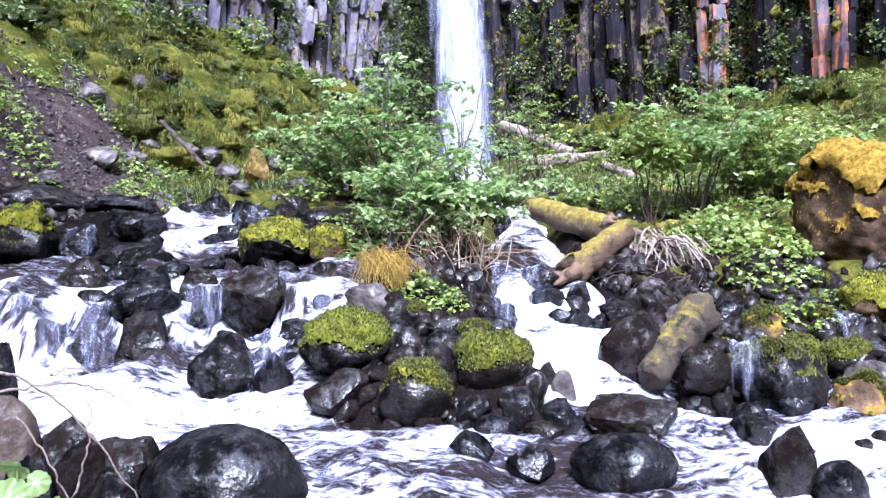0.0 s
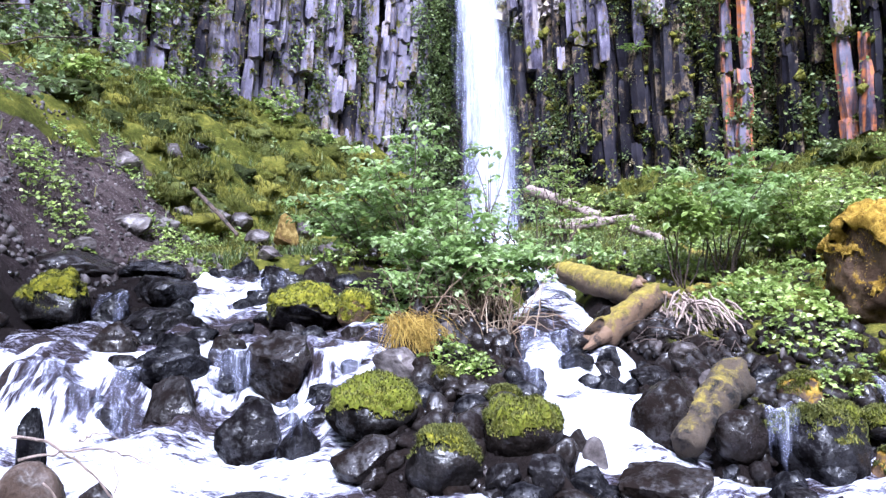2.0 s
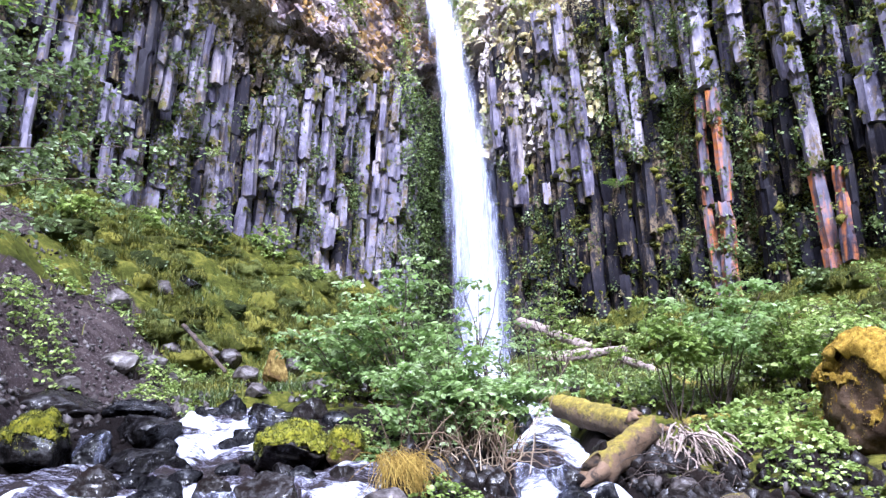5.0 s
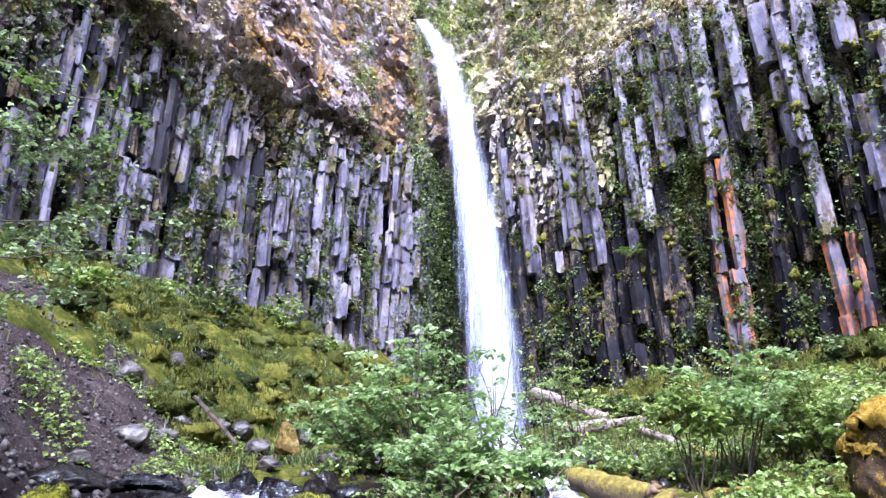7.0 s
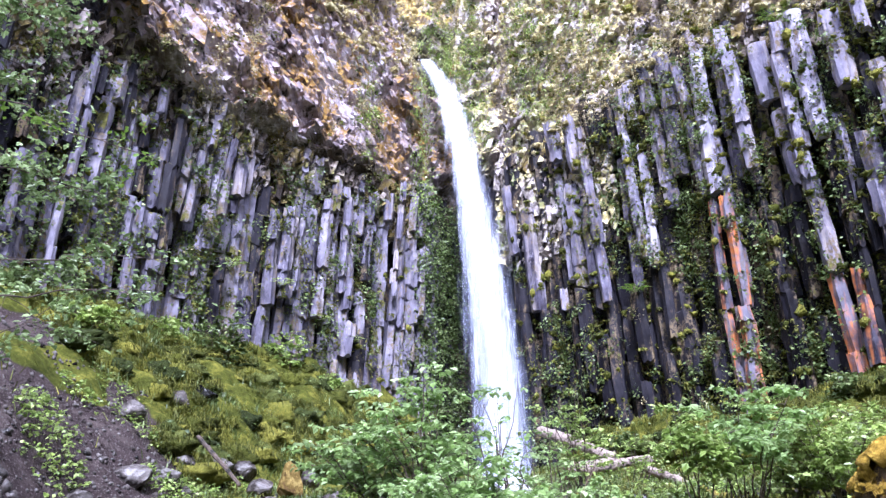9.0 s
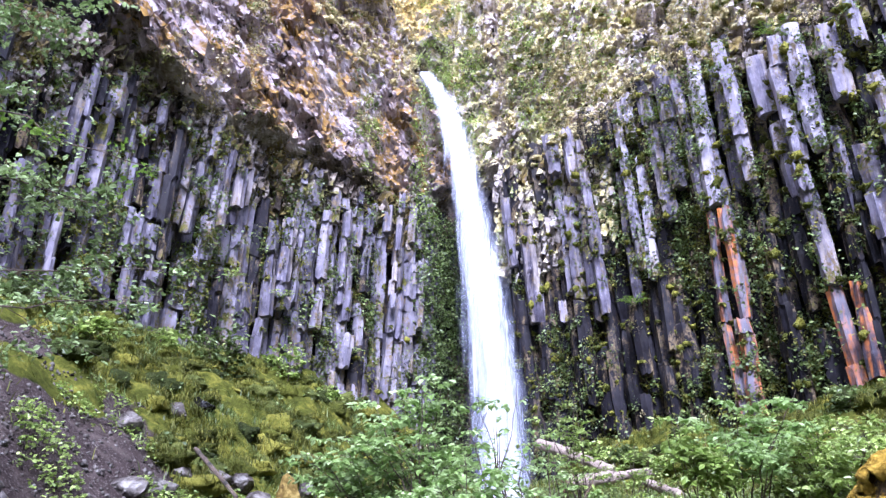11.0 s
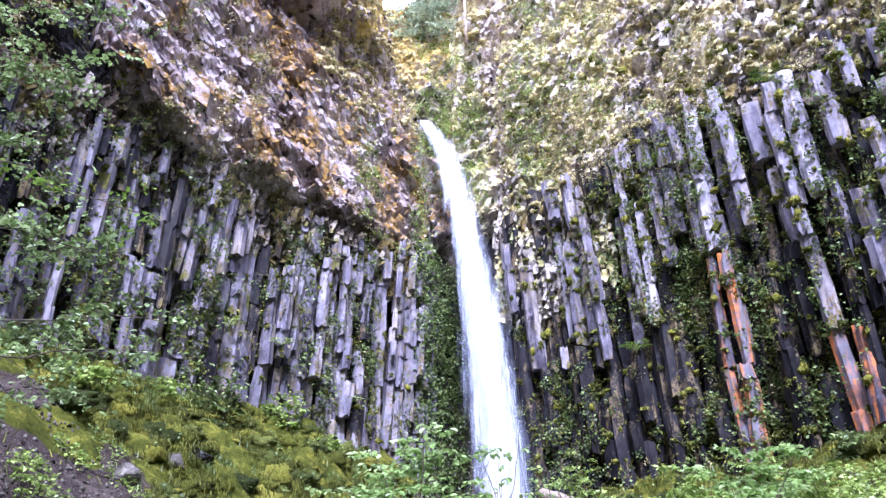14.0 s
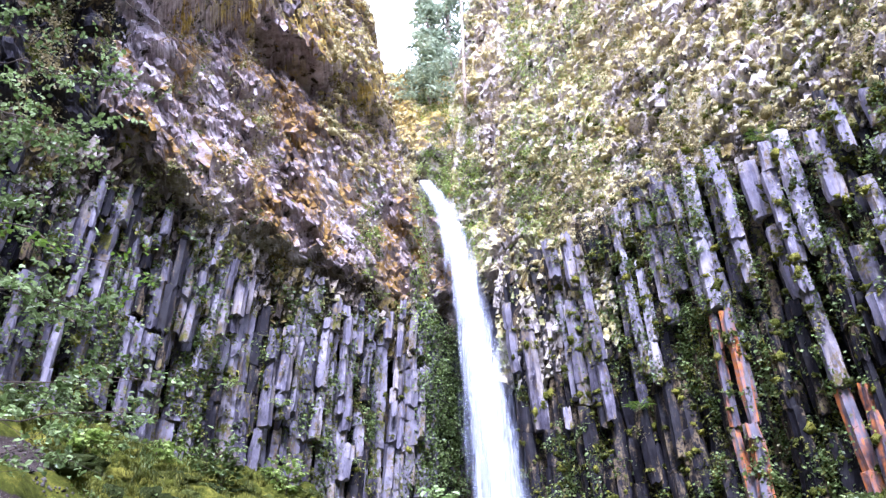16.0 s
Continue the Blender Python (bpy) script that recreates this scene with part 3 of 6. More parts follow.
def trail_mask(az, r, p):
    """1 on the bare dirt of the footpath."""
    edge = np.interp(az, [-60, -40, -28.8, -23.4, -20.7, -19], [21, 21, 17.9, 18.5, 17.3, 11])
    return sstep(0.5, -0.5, r - edge + 3.0 * fbm(p * 0.7, 5, 31)) * sstep(-18.5, -20.5, az) * sstep(10.5, 11.5, r)


def build_ground():
    xs = axis([(-3000, 1), (-300, 900), (-60, 60), (-25, 5), (-12, 0.35), (-6, 0.12), (6, 0.06), (12, 0.12), (25, 0.4), (60, 5), (300, 60), (3000, 900)])
    ys = axis([(-3000, 1), (-300, 900), (-40, 60), (-6, 4), (2.5, 0.5), (14, 0.06), (24, 0.12), (36, 0.2), (60, 3), (300, 60), (3000, 900)])
    X, Y = [a.ravel() for a in np.meshgrid(xs, ys)]
    z = ground_height(np.clip(X, -40, 40), np.clip(Y, -10, 40))
    p = np.stack([X, Y, z], 1)
    r, az = np.hypot(X, Y), np.degrees(np.arctan2(X, Y))
    s = slopes(np.clip(X, -40, 40), np.clip(Y, -10, 40))
    f1, gap, rid = cells(np.stack([X * 0.8 + 0.25 * fbm(p * 1.2, 2, 22), Y * 0.8, 0 * X], 1), 21, True)
    tuft = (1.2 + 1.6 * rid) * np.sqrt(np.maximum(0, 1 - (f1 / 0.72) ** 2)) * sstep(0.5, 1.4, z - water_level(np.clip(X, -40, 40), np.clip(Y, -10, 40))) * (Y > 9) * (r < 60)
    trail = trail_mask(az, r, p)
    z = z + (0.11 * tuft + 0.2 * sstep(0, 0.6, tuft) * fbm(np.stack([X * 1.6, Y * 2.4, 0 * X], 1), 4, 29)) * (1 - trail) + 0.03 * fbm(p * 5, 3, 9) * (r < 60)
    green = np.clip(0.18 + 0.9 * sstep(9.2, 14, Y) * sstep(-7, -5, X) + 0.8 * sstep(0.2, 1.0, s) + 0.35 * sstep(1.8, 2.4, X) * sstep(6, 7, Y), 0, 1.1) * (1 - 0.95 * trail) + 0.6 * (r > 60)
    wet = sstep(12.5, 11, Y) * sstep(-6.5, -5.2, X) * sstep(2.0, 3.2, Y)
    me = mesh_of("ground", np.stack([X, Y, z], 1), grid_faces(len(xs), len(ys)), M_GROUND, attrs={"green": green, "wet": wet})
    return thing("ground", "dark stony soil with moss and a worn dirt path on the slope", "ground", kind="structure", me=me)


ground = build_ground()


def build_water():
    xs, ys = np.arange(-6.5, 7.5, 0.045), np.concatenate([np.arange(2.6, 13.0, 0.045), np.arange(13.0, 35, 0.2)])
    X, Y = [a.ravel() for a in np.meshgrid(xs, ys)]
    p = np.stack([X, Y, 0 * X], 1)
    w = water_level(X, Y)
    steep = np.abs(water_level(X, Y + 0.06) - water_level(X, Y - 0.06)) / 0.12
    ln = lane(X, Y)
    rock = fbm(p * (1.9, 1.1, 1), 4, 12)
    z = w + 0.12 * fbm(p * (1.5, 2.4, 1), 4, 5) + 0.13 * np.maximum(0, rock) * sstep(0.1, 0.5, steep) + 0.02 * fbm(p * 9, 2, 6)
    z = z - 0.25 * (1 - ln)
    pool = 0.5 * sstep(1.2, -0.6, X) * sstep(7.5, 6.9, Y) * sstep(3.9, 4.4, Y)
    foam = 0.05 + 0.75 * pool + 0.62 * sstep(0.12, 0.5, steep) * (1 - 0.75 * sstep(0.1, 0.5, rock)) + 0.75 * sstep(0.35, 0.7, X) * sstep(2.2, 1.6, X) * sstep(6.4, 6.8, Y) * sstep(9.6, 8.6, Y)
    foam += 0.35 * sstep(0.0, 0.7, fbm(p * (0.8, 1.5, 1) + 5, 2, 15)) * (Y < 6.5)
    foam += 0.36 * sstep(7.2, 7.6, Y) * sstep(9.5, 9.0, Y) * sstep(-0.6, -1.0, X) + 0.42 * sstep(0.0, 1.4, X) * sstep(6.6, 6.0, Y)
    foam += 0.22 * sstep(7.2, 6.8, Y) * sstep(1.2, 0.2, X) 
    foam += 0.22 * sstep(1.1, 1.7, X) * sstep(6.2, 5.7, Y) - 0.1 * sstep(-0.4, 0.2, X) * sstep(1.3, 0.8, X) * sstep(5.9, 5.5, Y)
    foam += 0.55 * sstep(0.6, 0.9, X) * sstep(2.1, 1.7, X) * sstep(5.8, 6.2, Y) * sstep(7.6, 7.0, Y)
    foam += 0.5 * sstep(9.6, 10.2, Y) * (X < -1.5) + 0.65 * sstep(9.6, 10.4, Y) * (X > 0)
    f = grid_faces(len(xs), len(ys))
    keep = ln[f].max(1) > 0.02
    used, inv = np.unique(f[keep], return_inverse=True)
    me = mesh_of("water", np.stack([X, Y, z], 1)[used], inv.reshape(-1, 4), M_WATER, attrs={"foam": foam[used], "steep": (sstep(0.25, 0.7, steep) * sstep(10.4, 9.8, Y))[used]})
    return thing("water", "foaming white stream tumbling over dark rocks in cascades", "stream", kind="structure", me=me)


water = build_water()

# ---- the amphitheatre of columnar basalt ----
LIP = 22.3


def gorge(az, z):
    """1 inside the notch that the stream comes out of."""
    left = np.interp(z, [21.5, LIP, 25.4, 29.8, 34.6, 45], [-3.6, -4.1, -5.3, -7.3, -10.3, -15])
    right = np.interp(z, [21.5, LIP, 24.4, 27.3, 34.3, 45], [-2.9, -2.4, -1.3, -0.7, -0.1, 3])
    return sstep(-0.35, 0.35, az - left) * sstep(-0.35, 0.35, right - az) * sstep(LIP - 0.4, LIP + 0.2, z)


def brow(az):
    """Height of the mossy brow that overhangs the left face."""
    return EYE + np.interp(az, [-40, -28.7, -18.6, -12.8, -6.7], [0.9, 0.885, 0.885, 0.80, 0.735]) * face_radius(az)


def cliff_radius(az, z, rough=True):
    r0, foot, top = face_radius(az), cliff_foot(az), column_top(az)
    r = r0 + 0.085 * np.maximum(0, z - foot)
    up = sstep(-0.2, 1.3, z - top)
    side_l = sstep(-4.5, -9, az)
    under = sstep(-36, -28, az)
    jut = sstep(-0.1, 0.8, z - top)
    r = r - jut * side_l * (0.95 + 0.7 * under) + (1 - up) * 1.1
    ridge = brow(az)
    r = r - side_l * (1.7 * sstep(-0.1, 0.5, z - ridge) - 0.6 * sstep(-2.2, -0.4, z - ridge) * sstep(0.1, -0.3, z - ridge) - 0.05 * np.maximum(0, z - ridge)) + side_l * 0.05 * np.maximum(0, z - top)
    side_r = sstep(2, 5, az)
    r = r - side_r * up * 0.5 + side_r * 0.16 * np.maximum(0, z - top)
    g = gorge(az, z)
    return r + g * np.maximum(1.0, 36.3 + np.maximum(0, z - LIP) * 0.33 + 3 * np.maximum(0, z - 34.5) - r), g


def blocks_mesh(at, az, left, lean=None, mat=None):
    """Broken, angular blocks that stick out of the face along its dip."""
    rng = np.random.default_rng(62)
    n = len(at)
    rad = np.radians(az)
    right = np.stack([np.cos(rad), -np.sin(rad), 0 * rad], 1)
    back = np.stack([np.sin(rad), np.cos(rad), 0 * rad], 1)
    dip = np.radians((lean or (-48 if left else 62)) + rng.normal(0, 15, n))[:, None]
    a = right * np.cos(dip) + (0, 0, 1) * np.sin(dip) + back * rng.normal(0, 0.3, n)[:, None]
    a /= np.linalg.norm(a, axis=1)[:, None]
    b = np.cross(a, back + rng.normal(0, 0.2, (n, 3)))
    b /= np.linalg.norm(b, axis=1)[:, None]
    c = np.cross(a, b)
    size = np.exp(rng.normal(-2.3 if left else -2.1, 0.42, n))[:, None]
    ha, hb, hc = size * rng.uniform(0.9, 2.1, (n, 1)), size * rng.uniform(0.45, 0.9, (n, 1)), size * rng.uniform(0.5, 1.0, (n, 1))
    at = at + back * (size * rng.uniform(0.1, 0.9, (n, 1)))
    corner = np.array([(x, y, z) for x in (-1, 1) for y in (-1, 1) for z in (-1, 1)], float)
    k = corner[None] * rng.uniform(0.55, 1.1, (n, 8, 3))
    v = at[:, None] + a[:, None] * k[:, :, :1] * ha[:, None] + b[:, None] * k[:, :, 1:2] * hb[:, None] + c[:, None] * k[:, :, 2:] * hc[:, None]
    q = np.array([(0, 1, 3, 2), (4, 6, 7, 5), (0, 4, 5, 1), (2, 3, 7, 6), (0, 2, 6, 4), (1, 5, 7, 3)])
    f = (np.arange(n)[:, None, None] * 8 + q[None]).reshape(-1, 4)
    return mesh_of("loose_blocks", v.reshape(-1, 3), f, mat or (M_LEFT_BLOCK if left else M_RIGHT_BLOCK), smooth=False)


def build_cliff(name, label, a0, a1, mats):
    """One flank of the cliff: a backing wall behind the columns and blocky, mossy rock above, running back to the plateau."""
    az = np.arange(a0, a1 + 0.01, 0.185)
    zs = axis([(-22, 1), (-10, 0.3), (-0.6, 0.2), (1.6, 0.07), (26, 0.14), (30, 0.3)])
    A, S = [a.ravel() for a in np.meshgrid(az, zs)]
    Z = np.clip(column_top(A) + S, -1 + S * 0.002, 42 + S * 0.002)
    R, g = cliff_radius(A, Z)
    top = column_top(A)
    up = sstep(-0.3, 0.6, Z - top)
    rad = np.radians(A)
    p = np.stack([R * np.sin(rad), R * np.cos(rad), Z], 1)
    left = a0 < -50
    tilt = np.stack([p[:, 0] * (1.0 if left else 1.1) + 0.35 * p[:, 2] * left, p[:, 1], p[:, 2] * (1.35 if left else 1.0) - 0.4 * p[:, 0] * left], 1)
    if not left:
        # the growth runs in slanting ledges
        tilt = np.stack([(p[:, 0] + p[:, 2]) * 0.6, p[:, 1], (p[:, 2] - 0.8 * p[:, 0]) * 0.95], 1)
    warp = fbm(p * 0.7, 3, 41)[:, None] * 0.5
    f1, gap, rid = cells(tilt * (0.75 if left else 1.25) + warp, 44)
    g1, gap2, rid2 = cells(tilt * (2.2 if left else 2.8) + warp, 45)
    h1, gap3, rid3 = cells(tilt * 5.0 + warp, 49)
    amp = 0.5 if left else 0.42
    soft, soft2 = sstep(0.0, 0.4, gap), sstep(0.0, 0.4, gap2)
    block = amp * (rid - 0.5) * 1.7 * soft - 0.30 * sstep(0.16, 0.0, gap) + (0.3 if left else 0.3) * (rid2 - 0.5) * soft2 - 0.08 * sstep(0.2, 0, gap2) + 0.05 * (rid3 - 0.5)
    if left:
        block = block + 0.5 * fbm(np.stack([(p[:, 2] + 0.62 * p[:, 0]) * 1.1, p[:, 0] * 0.2, p[:, 1] * 0.2], 1), 4, 52)
    if not left:
        block = block + 0.16 * sstep(0.8, 0.1, f1) + 0.06 * sstep(0.7, 0.1, g1)
    off = up * (block + 0.55 * fbm(p * 0.28, 3, 46)) + (1 - up) * (0.25 * fbm(p * (1.2, 1.2, 0.3), 3, 47)) + 0.06 * fbm(p * 4.5, 3, 48)
    R = R - off * (0.25 + 0.75 * sstep(0.0, 1.5, np.abs(A + 0.95)))
    p = np.stack([R * np.sin(rad), R * np.cos(rad), Z], 1)
    nz = len(zs)
    # the plateau behind the rim
    extra = []
    for k, back in enumerate((2, 5, 10, 25, 60)):
        Rb = R[-len(az):] + back
        extra.append(np.stack([Rb * np.sin(np.radians(az)), Rb * np.cos(np.radians(az)), 42 + back * 0.25 + 0.5 * fbm(np.stack([Rb, az, az], 1) * 0.3, 2, 50 + k)], 1))
    verts = np.concatenate([p] + extra)
    faces = grid_faces(len(az), nz + len(extra))[:, ::-1]
    me = mesh_of(name, verts, faces, mats=mats, smooth=False)
    zc, tc = verts[faces[:, 0], 2], np.interp(np.tile(az, nz + len(extra))[faces[:, 0]], az, column_top(az))
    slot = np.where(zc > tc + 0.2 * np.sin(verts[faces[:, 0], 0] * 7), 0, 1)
    if left:
        ac = np.tile(az, nz + len(extra))[faces[:, 0]]
        slot[(slot == 0) & (zc < tc + 0.9 + 0.7 * fbm(verts[faces[:, 0]] * 0.9, 3, 57))] = 3
        # far left end: its deep shade painted with the near-black rock
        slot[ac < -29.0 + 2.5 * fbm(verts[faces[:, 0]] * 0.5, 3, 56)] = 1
        slot[zc > brow(ac) + 0.3 + 1.2 * fbm(verts[faces[:, 0]] * 0.8, 3, 58)] = 2
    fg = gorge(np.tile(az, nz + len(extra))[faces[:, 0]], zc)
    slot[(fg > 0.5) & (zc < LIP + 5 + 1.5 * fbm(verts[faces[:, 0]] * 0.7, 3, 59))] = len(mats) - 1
    me.polygons.foreach_set("material_index", slot.astype(np.int32))
    me.update()
    wall = thing(name, label, "cliff", kind="structure", me=me)
    pick = np.where((up > 0.5) & (Z > top + 1.0 * left) & (A > -29.5) & (np.abs(A) < 37) & (Z < 40.5) & (g < 0.3))[0]
    pick = np.random.default_rng(61).choice(pick, 2400 if left else 2600, replace=False)
    part("loose_blocks", blocks_mesh(p[pick], A[pick], left), wall, "broken angular blocks of basalt")["kind"] = "stuff"
    # rubble where the columns pass into the broken rock
    rng = np.random.default_rng(63)
    for lo, hi, down, count in ((-38, -4.2, 2.3, 3600),) if left else ((2.6, 38, 1.5, 1500), (2.0, 11.0, 5.5, 2600)):
        ra = rng.uniform(lo, hi, count)
        rz = column_top(ra) + 0.5 - down * rng.random(count) ** 1.3
        rr = face_radius(ra) + 0.085 * (rz - cliff_foot(ra)) - rng.uniform(-0.25, 0.5, count) - (0.5 * sstep(-1.2, 0.4, rz - column_top(ra)) if left else 0)
        part("rubble", blocks_mesh(np.stack([rr * np.sin(np.radians(ra)), rr * np.cos(np.radians(ra)), rz], 1), ra, left, 78, M_RUBBLE if left else M_RIGHT_BLOCK if hi < 20 else M_RUBBLE), wall, "crumbled brown rock between columns and overhang")["kind"] = "stuff"
    return wall


cliff_left = build_cliff("cliff_left", "overhanging lilac-brown basalt cliff with orange moss, lichen and painted-in glints", -60, -0.85, [M_LEFT_TOP, M_BACK_SHADE, M_LEFT_BROW, M_RUBBLE, M_GORGE])
cliff_right = build_cliff("cliff_right", "lumpy basalt cliff overgrown with tan and olive moss", -1.02, 60, [M_RIGHT_TOP, M_BACK_SHADE, M_GORGE])


def column_mesh(az, z0, z1, width, out, seed, material):
    """One length of a basalt column: an uneven six-sided prism cracked into drums that have slipped against each other, with broken ends."""
    rng = np.random.default_rng(seed)
    r0, foot, a = float(face_radius(az)), float(cliff_foot(az)), radians(az)
    right, ahead = np.array([math.cos(a), -math.sin(a)]), np.array([math.sin(a), math.cos(a)])
    cuts = z0 + np.cumsum(rng.uniform(0.35, 1.7, 60) if az < 0 else rng.uniform(0.7, 3.2, 60))
    cuts = np.concatenate([[z0], cuts[cuts < z1 - 0.2], [z1]])
    zs, drum = [], []
    for d in range(len(cuts) - 1):
        m = max(2, int((cuts[d + 1] - cuts[d]) / 0.4) + 1)
        zs += list(np.linspace(cuts[d] + 0.012, cuts[d + 1] - 0.012, m))
        drum += [d] * m
    zs, drum = np.array(zs), np.array(drum)
    n, sides = len(zs), 12
    slip = rng.normal(0, 0.05 if az < 0 else 0.035, (len(cuts), 2)) * (1.0, 1.6)
    swell = rng.uniform(0.84, 1.12, len(cuts))[drum]
    twist = rng.normal(0, 0.1, len(cuts))[drum]
    fan = -0.055 * np.sign(az) * sstep(1, 6, abs(az)) * rng.uniform(0.5, 1.5)
    bend = 0.004 * np.maximum(0, zs - foot) ** 2 * sstep(-8, -16, az)
    bow = 0.16 * np.sin((zs - z0) / 4.0 + rng.uniform(0, 6)) * rng.uniform(-1, 1)
    along = (zs - foot) * fan + bow + bend + slip[drum, 0]
    deep = r0 - out + 0.085 * (zs - foot) + slip[drum, 1]
    ang = np.arange(sides) / sides * 2 * math.pi
    hexa = np.where(np.arange(sides) % 2, 0.84, 1.0) * np.repeat(rng.uniform(0.86, 1.14, 6), 2) * 0.5 * width
    # corners knocked off at the cracks
    edge = np.minimum(np.abs(zs[:, None] - cuts[None, :]).min(1) / 0.2, 1)
    chip = 1 - (1 - edge)[:, None] * rng.uniform(0, 0.3, (len(cuts), sides))[drum] * (rng.random((len(cuts), sides))[drum] < 0.35)
    taper = 1 - 0.1 * np.maximum(sstep(z1 - 0.5, z1, zs), 0.8 * sstep(z0 + 0.4, z0, zs)) * rng.uniform(0.3, 1)
    rad = hexa[None, :] * (swell * taper)[:, None] * chip
    th = ang[None, :] + rng.uniform(0, 6) + twist[:, None]
    ctr = right[None, :] * along[:, None] + ahead[None, :] * deep[:, None]
    zz = zs[:, None] + (1 - edge)[:, None] * 0.05 * rng.normal(0, 1, (len(cuts), sides))[drum]
    v = np.stack([ctr[:, 0:1] + rad * np.cos(th), ctr[:, 1:2] + rad * np.sin(th), zz], 2).reshape(-1, 3)
    nrm = np.stack([np.cos(th), np.sin(th), 0 * th], 2).reshape(-1, 3)
    v = v + nrm * (0.05 * fbm(v * (2.4, 2.4, 1.3) + seed % 53, 2, seed % 97))[:, None] * (width / 0.6)
    fs = [grid_faces(sides, n, True), np.array([np.arange(sides) + (n - 1) * sides]), np.array([np.arange(sides)[::-1]])]
    o = v[0].copy()
    return mesh_of("column", v - o, fs, material, smooth=False), o


def lengths(lo, hi, rng, long, gap):
    """A column's standing lengths between its foot and its top, with fallen stretches between."""
    z, out = lo, []
    while z < hi - 0.8:
        end = min(hi, z + rng.uniform(*long))
        out.append((z, end))
        z = end + rng.uniform(*gap)
    return out


def build_columns():
    rng = np.random.default_rng(5)
    for flank, parent, a0, a1, width in ((-1, cliff_left, -37.0, -3.4, 0.44), (1, cliff_right, 3.2, 37.0, 0.52)):
        behind = []
        for row in range(2):
            az = a0
            while az < a1:
                w = width * rng.uniform(0.6, 1.3) * (1.25 if row == 0 else 1.0) * min(1.0, float(face_radius(az)) / 28)
                step = math.degrees(w * 0.5 / float(face_radius(az)))
                az += step
                foot, top = float(cliff_foot(az)) - 1.4, float(column_top(az)) + rng.uniform(-0.5, 0.9)
                # two broad columns are stained from halfway down
                stained = flank > 0 and row == 1 and (abs(az - 18.4) < 0.75 or abs(az - 25.3) < 0.5 or abs(az - 26.6) < 0.5)
                if row == 0:
                    spans, out = [(foot, top + 0.6)], rng.uniform(-0.55, -0.2)
                else:
                    out = rng.uniform(0.0, 0.55) if flank > 0 else rng.uniform(-0.05, 0.35)
                    spans = lengths(foot, top, rng, (2.2, 9.5), (0.2, 1.8)) if flank > 0 else lengths(foot, top, rng, (1.2, 5.5), (0.1, 0.9))
                    if stained:
                        spans, out = [(foot, foot + 4.6), (foot + 4.65, foot + 8.6), (foot + 8.8, top)], 0.45
                    spans = [q for q in spans if stained or rng.random() > (0.22 if flank > 0 else 0.28)]
                if row and flank > 0:
                    # below this height: wet rock, with the canyon's low shade painted in
                    wet_shade_line = foot + (top - foot) * rng.uniform(0.4, 0.6)
                    spans = [q for lo, hi in spans for q in ([(lo, wet_shade_line), (wet_shade_line + 0.03, hi)] if lo + 0.8 < wet_shade_line < hi - 0.8 and not stained else [(lo, hi)])]
                for lo, hi in spans:
                    mid = ((lo + hi) / 2 - foot) / (top - foot)
                    if flank < 0:
                        # paler lengths above, darker below: light from overhead put into the colour
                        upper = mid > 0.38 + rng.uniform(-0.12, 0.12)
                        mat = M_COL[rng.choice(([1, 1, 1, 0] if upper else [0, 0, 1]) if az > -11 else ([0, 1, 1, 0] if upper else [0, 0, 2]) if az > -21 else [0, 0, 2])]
                    else:
                        # near-black basalt low, pale basalt high: top light put into the materials
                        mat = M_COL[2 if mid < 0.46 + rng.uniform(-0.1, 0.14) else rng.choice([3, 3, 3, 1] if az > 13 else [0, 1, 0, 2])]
                    # rear row: the darkest basalt carries the shade between columns
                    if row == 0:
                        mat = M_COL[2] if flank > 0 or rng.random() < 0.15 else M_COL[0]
                    if stained and (lo < foot + 0.5 or az < 20 and lo < foot + 5):
                        mat = M_ORANGE
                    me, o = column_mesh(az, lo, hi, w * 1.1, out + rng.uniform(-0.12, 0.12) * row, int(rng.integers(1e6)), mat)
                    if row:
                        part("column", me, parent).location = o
                    else:
                        behind.append((me, o))
                az += step
        # the row behind, mostly hidden, as one mesh
        bits, slots, used = [], [], []
        for me, o in behind:
            co = np.empty(len(me.vertices) * 3, dtype=np.float32)
            me.vertices.foreach_get("co", co)
            nq = len(me.polygons) - 2
            idx = np.empty(len(me.loops), dtype=np.int32)
            me.loops.foreach_get("vertex_index", idx)
            bits.append((co.reshape(-1, 3) + o, [idx[:nq * 4].reshape(-1, 4)]))
            if me.materials[0] not in used:
                used.append(me.materials[0])
            slots.append(np.full(nq, used.index(me.materials[0]), dtype=np.int32))
            bpy.data.meshes.remove(me)
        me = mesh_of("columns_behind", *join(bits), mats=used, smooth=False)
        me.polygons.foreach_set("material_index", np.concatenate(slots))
        part("columns_behind", me, parent, "columns standing further back, gap shade in their colour")["kind"] = "stuff"


build_columns()


